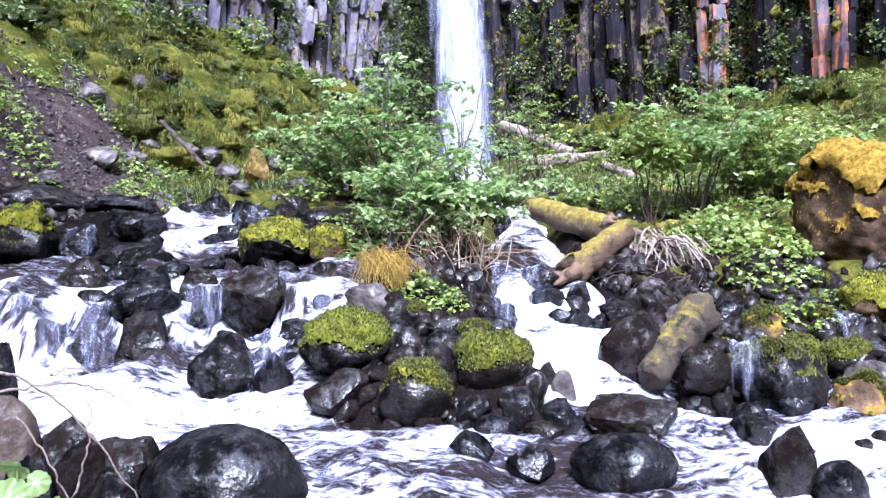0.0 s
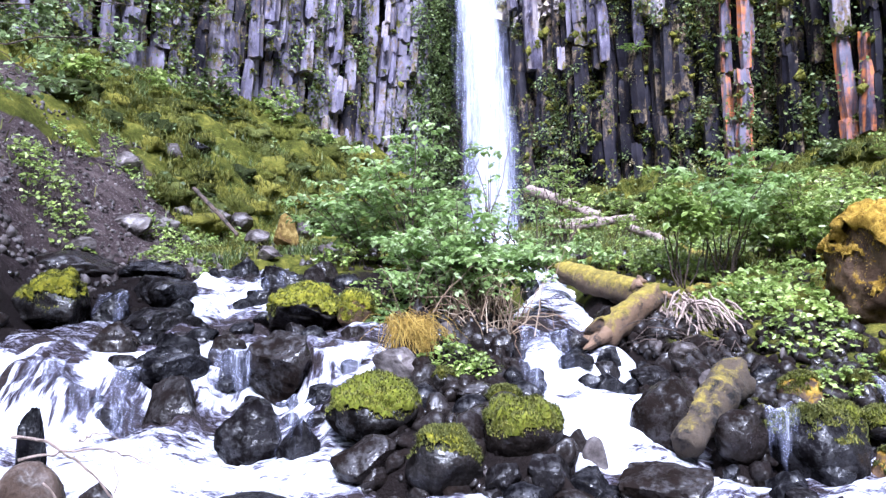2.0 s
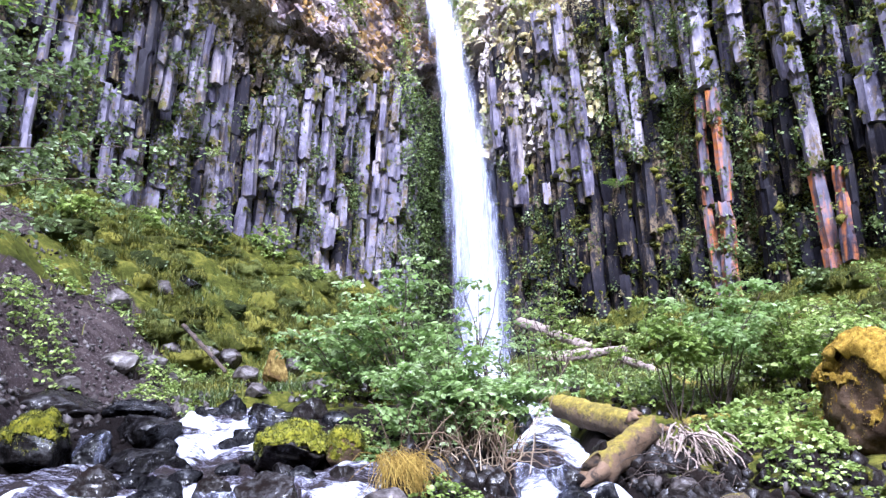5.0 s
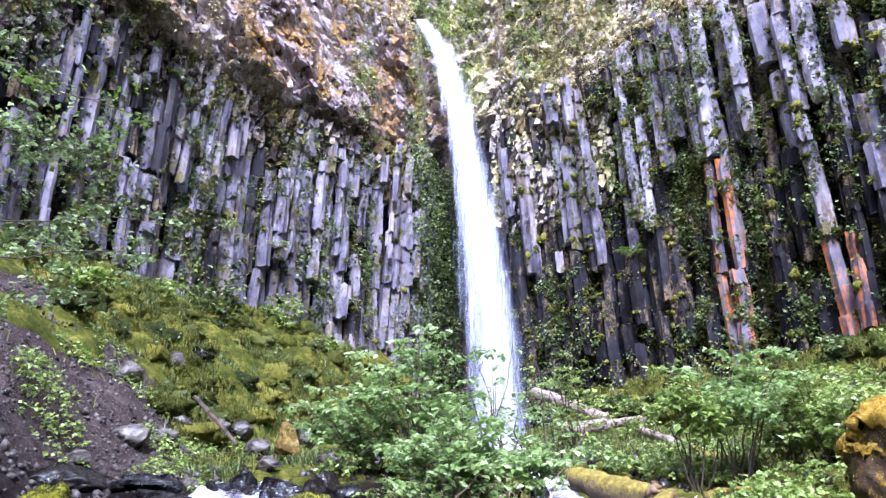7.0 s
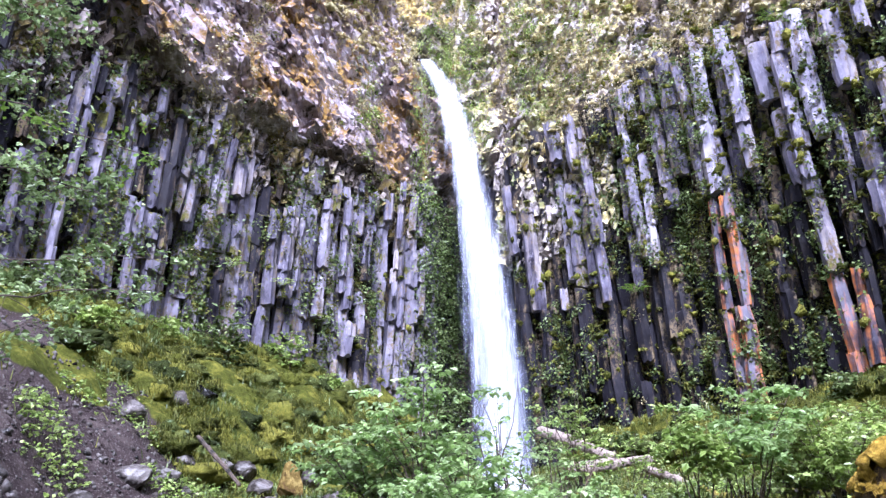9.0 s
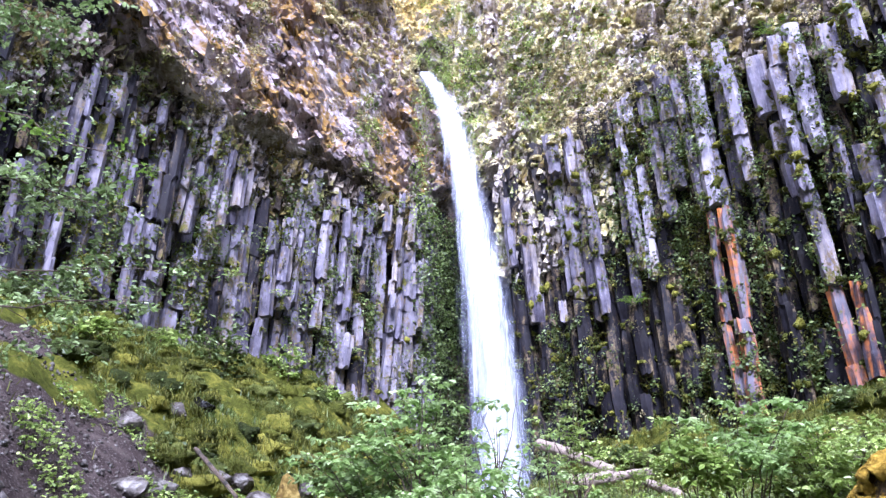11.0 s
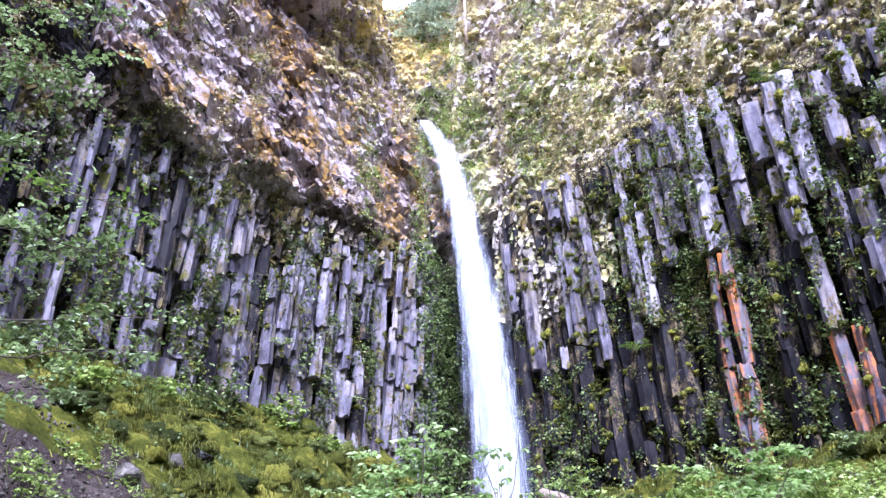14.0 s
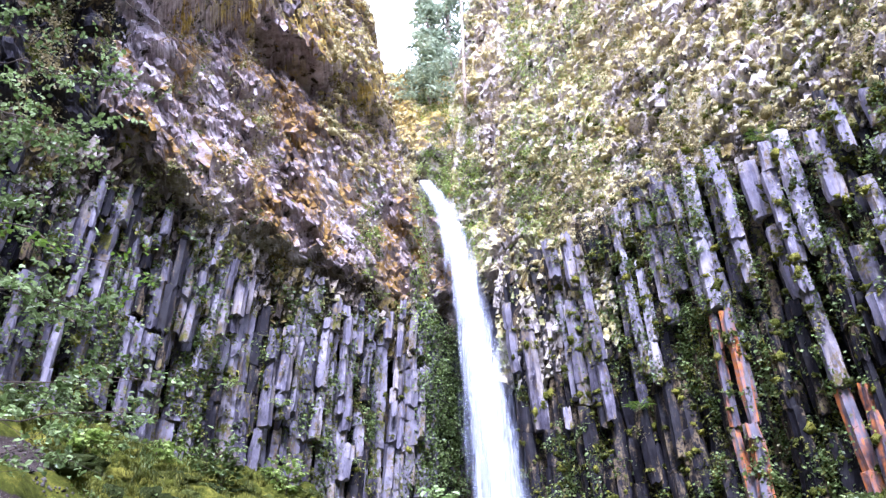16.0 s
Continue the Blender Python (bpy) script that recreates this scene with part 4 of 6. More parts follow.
def build_falls():
    """The plunge: several loose curtains of white water, one behind the other."""
    falls = thing("waterfall", "tall narrow white waterfall plunging from the notch", "waterfall", kind="structure", at=(0, 0, 0))
    tans = [0.612, 0.582, 0.555, 0.51, 0.466, 0.382, 0.302, 0.226, 0.153, 0.084, 0.0]
    lefts = [-4.0, -3.4, -2.82, -2.42, -2.16, -1.8, -1.75, -1.85, -1.9, -1.8, -1.6]
    rights = [-2.7, -1.4, -0.52, 0.17, 0.71, 1.7, 2.35, 2.9, 3.35, 3.5, 3.6]
    for layer, (grow, push, mat, nm) in enumerate(((1.08, 0.0, M_FALLS, "main_curtain"), (0.72, -0.5, M_FALLS, "inner_curtain"), (1.13, 0.5, M_SPRAY, "outer_spray"), (0.6, 0.8, M_SPRAY, "front_strands"))):
        nu, nv = 60, 160
        t = np.linspace(0.612, 0.0, nv)
        lo, hi = np.interp(t, tans[::-1], lefts[::-1]), np.interp(t, tans[::-1], rights[::-1])
        mid, half = (lo + hi) / 2, (hi - lo) / 2 * grow
        u = np.linspace(-1, 1, nu)
        U, T = np.meshgrid(u, t)
        fall = (0.612 - T) / 0.612
        az = np.radians(np.interp(T, t[::-1], mid[::-1]) + U * np.interp(T, t[::-1], half[::-1]))
        r = 35.6 - 3.2 * np.sqrt(fall) - push * fall - 0.5 * (1 - U * U) * fall
        p = np.stack([(r * np.sin(az)).ravel(), (r * np.cos(az)).ravel(), (EYE + T * r).ravel()], 1)
        wob = fbm(p * (1.5, 1.5, 0.25), 3, 60 + layer)
        p[:, 1] += 0.22 * wob * fall.ravel()
        core = np.abs(U - 0.22 * fall)
        body = (1.3 * (1 - core ** 1.6) - 0.2 - 0.5 * fall * sstep(0.35, -1.0, U)).ravel()
        part(nm, mesh_of(nm, p, grid_faces(nu, nv), mat, attrs={"body": body}), falls)
    return falls


falls = build_falls()

# ---- loose things: rocks, logs and plants ----
def rock_shape(w, d, h, seed, angular, level):
    rng = np.random.default_rng(seed)
    v, f = ico(level)
    v = v.copy()
    for _ in range(int(4 + 14 * angular) if angular > 0.1 else 0):
        n = rng.normal(0, 1, 3)
        n /= np.linalg.norm(n)
        cut = rng.uniform(0.55, 0.9) if angular > 0.3 else rng.uniform(0.75, 0.95)
        over = np.maximum(0, v @ n - cut)
        v -= n * (over * (0.97 if angular > 0.3 else 0.7))[:, None]
    s = rng.uniform(0, 50)
    v = v * (1 + (0.09 if angular > 0.3 else 0.12 if angular > 0.1 else 0.07) * fbm(v * 1.3 + s, 3, seed)[:, None]) * (1 + (0.035 if angular > 0.1 else 0.025) * fbm(v * 4.5 + s, 4, seed + 7)[:, None])
    if angular > 0.35:
        c1, gap, rid = cells(v * 1.9 + s, seed)
        v = v * (1 + 0.10 * (rid - 0.5) * sstep(0.0, 0.12, gap) - 0.035 * sstep(0.1, 0, gap))[:, None]
    lim = np.abs(v).max(0)
    return v / lim * (w / 2, d / 2, h / 2), f


def normals_of(v, f):
    n = np.zeros_like(v)
    fn = np.cross(v[f[:, 1]] - v[f[:, 0]], v[f[:, 2]] - v[f[:, 0]])
    for k in range(3):
        np.add.at(n, f[:, k], fn)
    return n / (np.linalg.norm(n, axis=1)[:, None] + 1e-9)


def boulder(x, y, z, w, d, h, seed, mat=None, angular=0.5, moss=0.0, lean=0, label="", group="", level=4, name="boulder"):
    """A stream boulder; moss: how much of its top a moss cushion covers."""
    v, f = rock_shape(w, d, h, seed, angular, 5 if w > 0.75 else level)
    mat = mat or M_WET
    ob = new(name, None if moss else mesh_of(name, v, f, mat, smooth=angular < 0.45))
    ob.matrix_world = pose(x, y, z, 0, lean, (seed * 37) % 24 - 12)
    tagged(ob, label or "dark wet basalt boulder standing in the stream", "rock", group or "rocks in the stream")
    if not moss:
        return ob
    stone = part("stone", mesh_of("stone", v, f, mat), ob)
    n = normals_of(v, f)
    rng = np.random.default_rng(seed + 3)
    big = max(w, h)
    score = n[:, 2] + 0.5 * fbm(v / big * 2.6 + seed, 3, seed + 1) + 0.22 * fbm(v / big * 11 + seed, 3, seed + 4) + 0.5 * v[:, 2] / h - 1.25 + moss
    thick = np.clip(score * 0.16, 0, 0.07) * max(w, 0.4) * (1 + 0.7 * fbm(v * 14, 3, seed + 2))
    mv = v + n * (0.003 + thick)[:, None]
    faces, fringe = f[(score > 0)[f].all(1)], f[(score > -0.35)[f].all(1)]
    if len(faces) < 12:
        return ob
    used, inv = np.unique(faces, return_inverse=True)
    m = int(900 + 1500 * min(1.3, w))
    pick = np.concatenate([faces[rng.integers(0, len(faces), m)], fringe[rng.integers(0, len(fringe), m)]])
    at = (mv[pick] * rng.dirichlet((1, 1, 1), len(pick))[:, :, None]).sum(1)
    bv, bf = blades(at, 0.026, 0.005, rng, 1.3)
    me = mesh_of("moss_cushion", *join([(mv[used], [inv.reshape(-1, 3)]), (bv, bf)]), mats=[M_GOLDMOSS, L_GOLDBLADE] if mat is M_LICHEN and w > 1 else [M_MOSS, L_MOSSBLADE])
    idx = np.ones(len(me.polygons), dtype=np.int32)
    idx[:len(faces)] = 0
    me.polygons.foreach_set("material_index", idx)
    part("moss_cushion", me, stone, "thick golden moss" if mat is M_LICHEN and w > 1 else "thick yellow-green moss")
    return ob


def curved(a, b, sag, n, rng, wander=0.0):
    t = np.linspace(0, 1, n)[:, None]
    p = np.asarray(a) * (1 - t) + np.asarray(b) * t
    p[:, 2] += (sag * 4 * t * (1 - t))[:, 0]
    if wander:
        p[1:-1] += np.cumsum(rng.normal(0, wander, (n - 2, 3)), axis=0) * np.minimum(1, np.linspace(2, 0, n - 2))[:, None]
    return p


def log(ax, ay, az, bx, by, bz, r0, r1, mat, label, seed, split=0.0, name="log"):
    """A fallen log; split: length of the broken, paler end."""
    rng = np.random.default_rng(seed)
    a, b = np.array((ax, ay, az)), np.array((bx, by, bz))
    ob = thing(name, label, "log", "fallen logs", at=tuple(a))
    path = curved((0, 0, 0), b - a, 0.02, 24, rng, 0.002)
    d = (b - a) / np.linalg.norm(b - a)
    v, f = tube(path, np.linspace(r0, r1, 24) * rng.uniform(0.93, 1.07, 24), 20, seed, 0.27)
    # ends broken off unevenly
    ring = v.reshape(24, 20, 3)
    turn = np.linspace(0, 2 * math.pi, 20, endpoint=False)
    for row, sign, r, ph in ((0, -1, r0, 0.0), (23, 1, r1, 40.0)):
        jag = fbm(np.stack([np.cos(turn) * 2 + ph, np.sin(turn) * 2, 0 * turn + seed], 1), 3, seed)
        for k, share in enumerate((1.0, 0.6, 0.25)):
            ring[row - sign * k] += d * sign * (jag * r * (1.0 if split else 0.6) * share)[:, None]
            if k == 0:
                ring[row] += (path[row] - ring[row]) * 0.2
    part("trunk", mesh_of("trunk", v, f, mat), ob)
    if split:
        for _ in range(9):
            o = rng.normal(0, r0 * 0.5, 3)
            pieces = [tube(curved(o + d * 0.1, o * 1.15 - d * split * rng.uniform(0.4, 1.0), 0, 6, rng), np.linspace(r0 * 0.42, r0 * 0.06, 6), 7, seed, 0.4)]
            part("splinter", mesh_of("splinter", *pieces[0], M_SPLIT), ob, "pale splintered wood")
    for k in range(3 if mat is M_GREYLOG else 0):
        t = rng.uniform(0.25, 0.9)
        o = (b - a) * t
        side = rng.normal(0, 1, 3)
        side[2] = abs(side[2])
        side /= np.linalg.norm(side)
        part("branch_stub", mesh_of("branch_stub", *tube(curved(o, o + side * r0 * rng.uniform(1.6, 3), 0, 5, rng), np.linspace(r0 * 0.25, r0 * 0.1, 5), 7, seed + k, 0.3), mat), ob)
    return ob


def shrub(x, y, z, height, spread, seed, mat, stems=9, twigs=9, leaf_size=0.06, leaves=14, lean=(0, 0), label="", bare=0.25, name="shrub", flat=0.25):
    """A bush of many arching stems, each with side twigs that carry flat sprays of leaves."""
    rng = np.random.default_rng(seed)
    ob = thing(name, label or "leafy green streamside shrub with thin arching stems", "shrub", "shrubs by the stream", at=(x, y, z))
    spots = []
    for s in range(stems):
        wood_bits = []
        a = rng.uniform(0, 2 * math.pi)
        rad = spread * math.sqrt(rng.random())
        tip = np.array((math.cos(a) * rad + lean[0], math.sin(a) * rad * 0.8 + lean[1], height * rng.uniform(0.62, 1.0) * (1 - 0.35 * (rad / spread) ** 2)))
        foot = np.array((math.cos(a), math.sin(a), 0)) * spread * 0.18 * rng.random() - (0, 0, 0.1)
        path = curved(foot, tip, 0.12 * rad, 12, rng, 0.012 * height)
        r = 0.006 + 0.006 * height * rng.uniform(0.5, 1)
        wood_bits.append(tube(path, np.linspace(r, 0.003, 12), 5))
        for k in range(twigs):
            t = bare + (1 - bare) * (k + rng.random()) / twigs
            o = path[min(11, int(t * 11))]
            b = rng.uniform(0, 2 * math.pi)
            ln = spread * rng.uniform(0.18, 0.5) * (1.15 - 0.6 * t) + 0.08
            end = o + np.array((math.cos(b), math.sin(b), rng.uniform(-0.1, 0.5))) * ln
            tw = curved(o, end, 0.04 * ln, 5, rng)
            wood_bits.append(tube(tw, np.linspace(0.004, 0.0015, 5), 3, caps=False))
            u = rng.uniform(0.5, 1.08, leaves)[:, None]
            if rng.random() < 0.72:
                spots.append(o * (1 - u) + end * u + rng.normal(0, 1, (leaves, 3)) * (leaf_size * 1.25, leaf_size * 1.25, leaf_size * flat))
        part("stem", mesh_of("stem", *join(wood_bits), M_TWIG), ob, "thin brown stem with side twigs")
    at = np.concatenate(spots)
    part("foliage", mesh_of("foliage", *leaf_mesh(at, leaf_size * rng.uniform(0.6, 1.5, len(at)), rng, up=1.3, long=1.4), mat, smooth=False), ob)
    return ob


def herb(x, y, spread, height, seed, mat, n=160, size=0.07, label="", squash=0.7, name="herb_patch", z=None):
    """A low patch of broad leaves on short stalks that follows the ground."""
    rng = np.random.default_rng(seed)
    a, r = rng.uniform(0, 2 * math.pi, n), spread * np.sqrt(rng.random(n))
    px, py = r * np.cos(a), r * np.sin(a) * squash
    if z is None:
        g = ground_height(x + px, y + py)
        z = float(ground_height(np.array([x]), np.array([y]))[0])
    else:
        g = np.full(n, z)
    hh = height * (1 - 0.6 * (r / spread) ** 2) * rng.uniform(0.4, 1.1, n)
    ob = thing(name, label or "low patch of broad green leaves on the bank", "plants", "low plants", at=(x, y, z))
    foot, tip = np.stack([px, py, g - z - 0.03], 1), np.stack([px * 1.1, py * 1.1, g - z + hh], 1)
    part("undergrowth", mesh_of("undergrowth", *join([tube(np.stack([foot[k], (foot[k] + tip[k]) / 2 + rng.normal(0, 0.01, 3), tip[k]]), (0.003, 0.002, 0.0015), 3, caps=False) for k in range(0, n, 2)]), M_TWIG), ob)["kind"] = "stuff"
    at = np.repeat(tip, 3, axis=0) + rng.normal(0, size * 0.35, (n * 3, 3)) * (1, 1, 0.4)
    part("foliage", mesh_of("foliage", *leaf_mesh(at, size * rng.uniform(0.6, 1.25, n * 3), rng, up=1.0, long=1.1), mat, smooth=False), ob)
    return ob


def fern(x, y, z, size, seed, mat, fronds=11, face=(0, 0, 0)):
    """A fern: arching fronds, each a rib with two rows of leaflets."""
    rng = np.random.default_rng(seed)
    ob = thing("fern", "bright green fern with arching fronds", "fern", "ferns", at=(x, y, z))
    ribs, spots = [], []
    for k in range(fronds):
        a = 2 * math.pi * (k + rng.random()) / fronds
        d = np.array((math.cos(a), math.sin(a), 0)) + np.asarray(face)
        t = np.linspace(0, 1, 12)[:, None]
        p = d * t * size * rng.uniform(0.7, 1) + np.array((0, 0, 1.0)) * (0.75 * t - 0.65 * t * t) * size
        ribs.append(tube(p, np.linspace(0.006, 0.002, 12) * size, 4, caps=False))
        side = np.cross(d, (0, 0, 1))
        side /= np.linalg.norm(side) + 1e-9
        for j in range(1, 12):
            ln = size * 0.17 * math.sin(math.pi * (j + 1) / 13)
            w = size * 0.022
            fw = d / np.linalg.norm(d)
            for sg in (-1, 1):
                spots.append(np.stack([p[j] - fw * w, p[j] + side * sg * ln * 0.5 - fw * w * 1.2 + (0, 0, 0.01), p[j] + side * sg * ln - (0, 0, ln * 0.2), p[j] + side * sg * ln * 0.5 + fw * w * 1.2]))
    part("ribs", mesh_of("ribs", *join(ribs), M_TWIG), ob)
    v = np.concatenate(spots)
    part("greenery", mesh_of("greenery", v, np.arange(len(v)).reshape(-1, 4), mat, smooth=False), ob)["kind"] = "stuff"
    return ob


def straw(x, y, z, spread, length, seed, mat, n=120, toward=(0, -0.6, -0.5), label="", name="dead_grass_tuft", thick=1.0):
    """A tuft of dead stalks that hangs over an edge."""
    rng = np.random.default_rng(seed)
    bits = []
    for _ in range(n):
        o = rng.normal(0, 1, 3) * (spread * 0.45, spread * 0.3, spread * 0.15)
        d = np.asarray(toward) + rng.normal(0, 0.45, 3)
        d /= np.linalg.norm(d)
        L = length * rng.uniform(0.5, 1.2)
        t = np.linspace(0, 1, 6)[:, None]
        p = o + d * t * L + np.array((0, 0, 1.0)) * (0.35 * t - 0.5 * t * t) * L + rng.normal(0, 0.045 * L, (6, 3)) * t
        bits.append(tube(p, np.linspace(0.007, 0.003, 6) * rng.uniform(0.6, 1.5) * thick, 4, caps=False))
    return thing(name, label or "bundle of bleached dead stalks hanging over the bank", "dead grass", "dead grass", "stuff", me=mesh_of(name, *join(bits), mat), at=(x, y, z))


def bent_twig(parent, a, b, c, d, r):
    """One twig through four points."""
    t = np.linspace(0, 1, 20)[:, None]
    a, b, c, d = (np.asarray(q, float) for q in (a, b, c, d))
    p = a * (1 - t) ** 3 + 3 * b * t * (1 - t) ** 2 + 3 * c * t * t * (1 - t) + d * t ** 3
    p += np.random.default_rng(int(r * 1e4)).normal(0, 0.004, p.shape)
    part("twig", mesh_of("twig", *tube(p, np.linspace(r, r * 0.4, 20), 6, 5, 0.2), M_PALETWIG), parent)


def broad_leaves(x, y, z):
    """A low plant with a few broad, toothed leaves."""
    rng = np.random.default_rng(77)
    ob = thing("broadleaf_plant", "pale green plant with broad toothed leaves", "plant", at=(x, y, z))
    for k, (dx, dy, dz, size, yaw) in enumerate(((0, 0, 0, 0.075, 20), (0.08, 0.05, -0.05, 0.06, -60), (-0.07, 0.03, 0.02, 0.07, 110), (0.11, -0.02, 0.07, 0.035, 10), (0.02, 0.05, 0.09, 0.04, 160))):
        a = np.linspace(0, 2 * math.pi, 48, endpoint=False)
        rad = size * (1 - 0.35 * np.exp(-((a - math.pi) / 0.5) ** 2)) * (1 + 0.09 * np.abs(np.sin(a * 7)) + 0.05 * np.sin(a * 24))
        ring = np.stack([rad * np.cos(a), rad * np.sin(a), -0.25 * rad + 0.1 * rad * np.cos(a * 7)], 1)
        v = np.concatenate([[(0, 0, 0)], ring * (0.5, 0.5, 0.3), ring])
        f3 = np.array([(0, 1 + j, 1 + (j + 1) % 48) for j in range(48)])
        f4 = np.array([(1 + j, 49 + j, 49 + (j + 1) % 48, 1 + (j + 1) % 48) for j in range(48)])
        rot = np.array((Euler((0.9, 0.2 * (k - 2), radians(yaw))).to_matrix()))
        part("leaf", mesh_of("leaf", v @ rot.T + (dx, dy, dz), [f3, f4], L_BUSH), ob)
        part("stalk", mesh_of("stalk", *tube(curved((dx, dy, dz - 0.004), (0.02, 0.06, -0.35), 0.02, 8, rng), np.linspace(0.003, 0.004, 8), 5), L_HERB), ob)


def small_fall(ax, ay, az, bx, by, bz, drop, run, seed):
    """A thin fall of water over a rock, from the line a-b, dropping and running out towards the viewer's bank."""
    rng = np.random.default_rng(seed)
    nu, nv = 26, 30
    u, t = np.meshgrid(np.linspace(0, 1, nu), np.linspace(0, 1, nv))
    u, t = u.ravel(), t.ravel()
    a, b = np.array((ax, ay, az)), np.array((bx, by, bz))
    p = a[None] * (1 - u)[:, None] + b[None] * u[:, None]
    w = np.linalg.norm(b - a)
    p[:, 1] -= run * t ** 0.6 + 0.04 * fbm(np.stack([u * 5, t * 1.5, 0 * u + seed], 1), 3, seed)
    p[:, 2] -= drop * t ** 1.6 + 0.05 * fbm(np.stack([u * 4, 0 * u, 0 * u + seed], 1), 3, seed + 3)
    p[:, 0] += (u - 0.5) * w * 0.25 * t + 0.03 * fbm(np.stack([u * 3, t * 3, 0 * u + seed], 1), 2, seed + 1)
    ends = 0.9 + 0.35 * fbm(np.stack([u * 6, 0 * u, 0 * u + seed], 1), 3, seed + 2)
    body = (1 - np.abs(2 * u - 1) ** 6) * 1.2 + 0.1 - 1.3 * sstep(ends - 0.25, ends + 0.1, t) + 0.8 * sstep(0.15, 0.0, t)
    part("small_fall", mesh_of("small_fall", p, grid_faces(nu, nv), M_TRICKLE, attrs={"body": body}), water, "thin curtain of white water over a rock")

boulder(-1.00, 3.56, 0.34, 0.78, 0.60, 0.60, 101, M_WET, 0.08, 0, 0, "large smooth rounded boulder, wet and dark")
boulder(-1.81, 3.19, 0.54, 0.33, 0.28, 0.70, 102, M_BROWN, 0.1, 0, 0, "smooth brown boulder on the near bank")
boulder(-1.61, 3.30, 0.47, 0.32, 0.28, 0.59, 103, M_WET, 0.5, 0, 0, "dark wet basalt boulder in the stream")
boulder(-1.45, 3.59, 0.39, 0.36, 0.31, 0.57, 104, M_WET, 0.7, 0, 0, "dark wet basalt boulder in the stream")
boulder(-1.32, 3.09, 0.40, 0.29, 0.25, 0.41, 105, M_WET, 0.6, 0, 0, "dark wet basalt boulder in the stream")
boulder(-1.56, 2.96, 0.48, 0.22, 0.19, 0.50, 106, M_WET, 0.6, 0, 0, "dark wet basalt boulder in the stream")
boulder(-2.59, 4.56, 0.40, 0.20, 0.17, 0.99, 107, M_WET, 0.6, 0, 0, "dark wet basalt boulder in the stream")
boulder(-5.84, 11.44, 1.57, 1.59, 1.38, 0.54, 108, M_WET, 0.4, 0, 0, "dark wet basalt boulder in the stream")
boulder(-4.90, 9.35, 1.09, 1.09, 0.94, 0.85, 109, M_WETM, 0.4, 0.45, 0, "wet basalt boulder capped with green moss")
boulder(-3.98, 10.21, 1.24, 0.92, 0.79, 0.57, 110, M_WET, 0.9, 0, 0, "dark wet basalt boulder in the stream")
boulder(-3.68, 9.26, 0.87, 1.20, 1.04, 0.54, 111, M_WET, 0.5, 0, 0, "dark wet basalt boulder in the stream")
boulder(-4.45, 10.92, 1.52, 0.88, 0.76, 0.37, 112, M_WET, 0.7, 0, 0, "dark wet basalt boulder in the stream")
boulder(-1.90, 7.96, 0.64, 0.75, 0.65, 0.82, 113, M_WET, 0.95, 0, 0, "upright angular black boulder with a lichen patch on top")
boulder(-2.05, 9.43, 1.07, 0.97, 0.84, 0.55, 114, M_WETM, 0.4, 0.6, 0, "wet basalt boulder capped with green moss")
boulder(-1.39, 9.44, 1.07, 0.47, 0.41, 0.50, 115, M_LICHEN, 0.3, 1.1, 0, "brown boulder overgrown with yellow moss")
boulder(-3.05, 7.89, 0.62, 0.82, 0.71, 0.50, 116, M_WET, 0.8, 0, 0, "dark wet basalt boulder in the stream")
boulder(-2.75, 7.32, 0.24, 0.63, 0.54, 0.74, 117, M_WET, 0.6, 0, 0, "dark wet basalt boulder in the stream")
boulder(-1.89, 6.82, 0.14, 0.64, 0.55, 0.74, 118, M_WET, 0.7, 0, 0, "brown wet rock with a pale top")
boulder(-3.02, 8.03, 0.71, 0.55, 0.47, 0.61, 119, M_WET, 0.6, 0, 0, "dark wet basalt boulder in the stream")
boulder(-1.41, 7.58, 0.31, 0.42, 0.36, 0.56, 120, M_WET, 0.5, 0, 0, "dark wet basalt boulder in the stream")
boulder(-2.55, 8.21, 0.69, 0.52, 0.45, 0.56, 121, M_WET, 0.7, 0, 0, "dark wet basalt boulder in the stream")
boulder(-2.42, 8.01, 0.54, 0.40, 0.35, 0.55, 122, M_WET, 0.5, 0, 0, "dark wet basalt boulder in the stream")
boulder(-1.43, 6.51, 0.07, 0.39, 0.34, 0.69, 123, M_WET, 0.6, 0, 0, "dark wet basalt boulder in the stream")
boulder(-0.81, 6.69, 0.40, 0.84, 0.72, 0.53, 124, M_WETM, 0.15, 0.75, 0, "wet basalt boulder capped with green moss")
boulder(-0.72, 7.76, 0.64, 0.54, 0.46, 0.39, 125, M_DRY, 0.7, 0, 0, "brown block of stone on the island")
boulder(-0.22, 5.81, 0.19, 0.61, 0.53, 0.48, 126, M_WETM, 0.3, 0.55, 0, "wet basalt boulder capped with green moss")
boulder(-0.81, 6.09, 0.15, 0.55, 0.48, 0.38, 127, M_WET, 0.7, 0, 0, "dark wet basalt boulder in the stream")
boulder(0.38, 6.00, 0.38, 0.62, 0.54, 0.50, 128, M_WETM, 0.2, 0.7, 0, "wet basalt boulder capped with green moss")
boulder(0.29, 6.86, 0.47, 0.30, 0.26, 0.20, 129, M_WETM, 0.2, 0.8, 0, "wet basalt boulder capped with green moss")
boulder(-0.00, 6.67, 0.41, 0.33, 0.28, 0.30, 130, M_WET, 0.3, 0, 0, "dark wet basalt boulder in the stream")
boulder(0.04, 7.31, 0.50, 0.42, 0.37, 0.20, 131, M_WET, 0.5, 0, 0, "dark wet basalt boulder in the stream")
boulder(0.47, 7.07, 0.49, 0.48, 0.41, 0.22, 132, M_WET, 0.5, 0, 0, "dark wet basalt boulder in the stream")
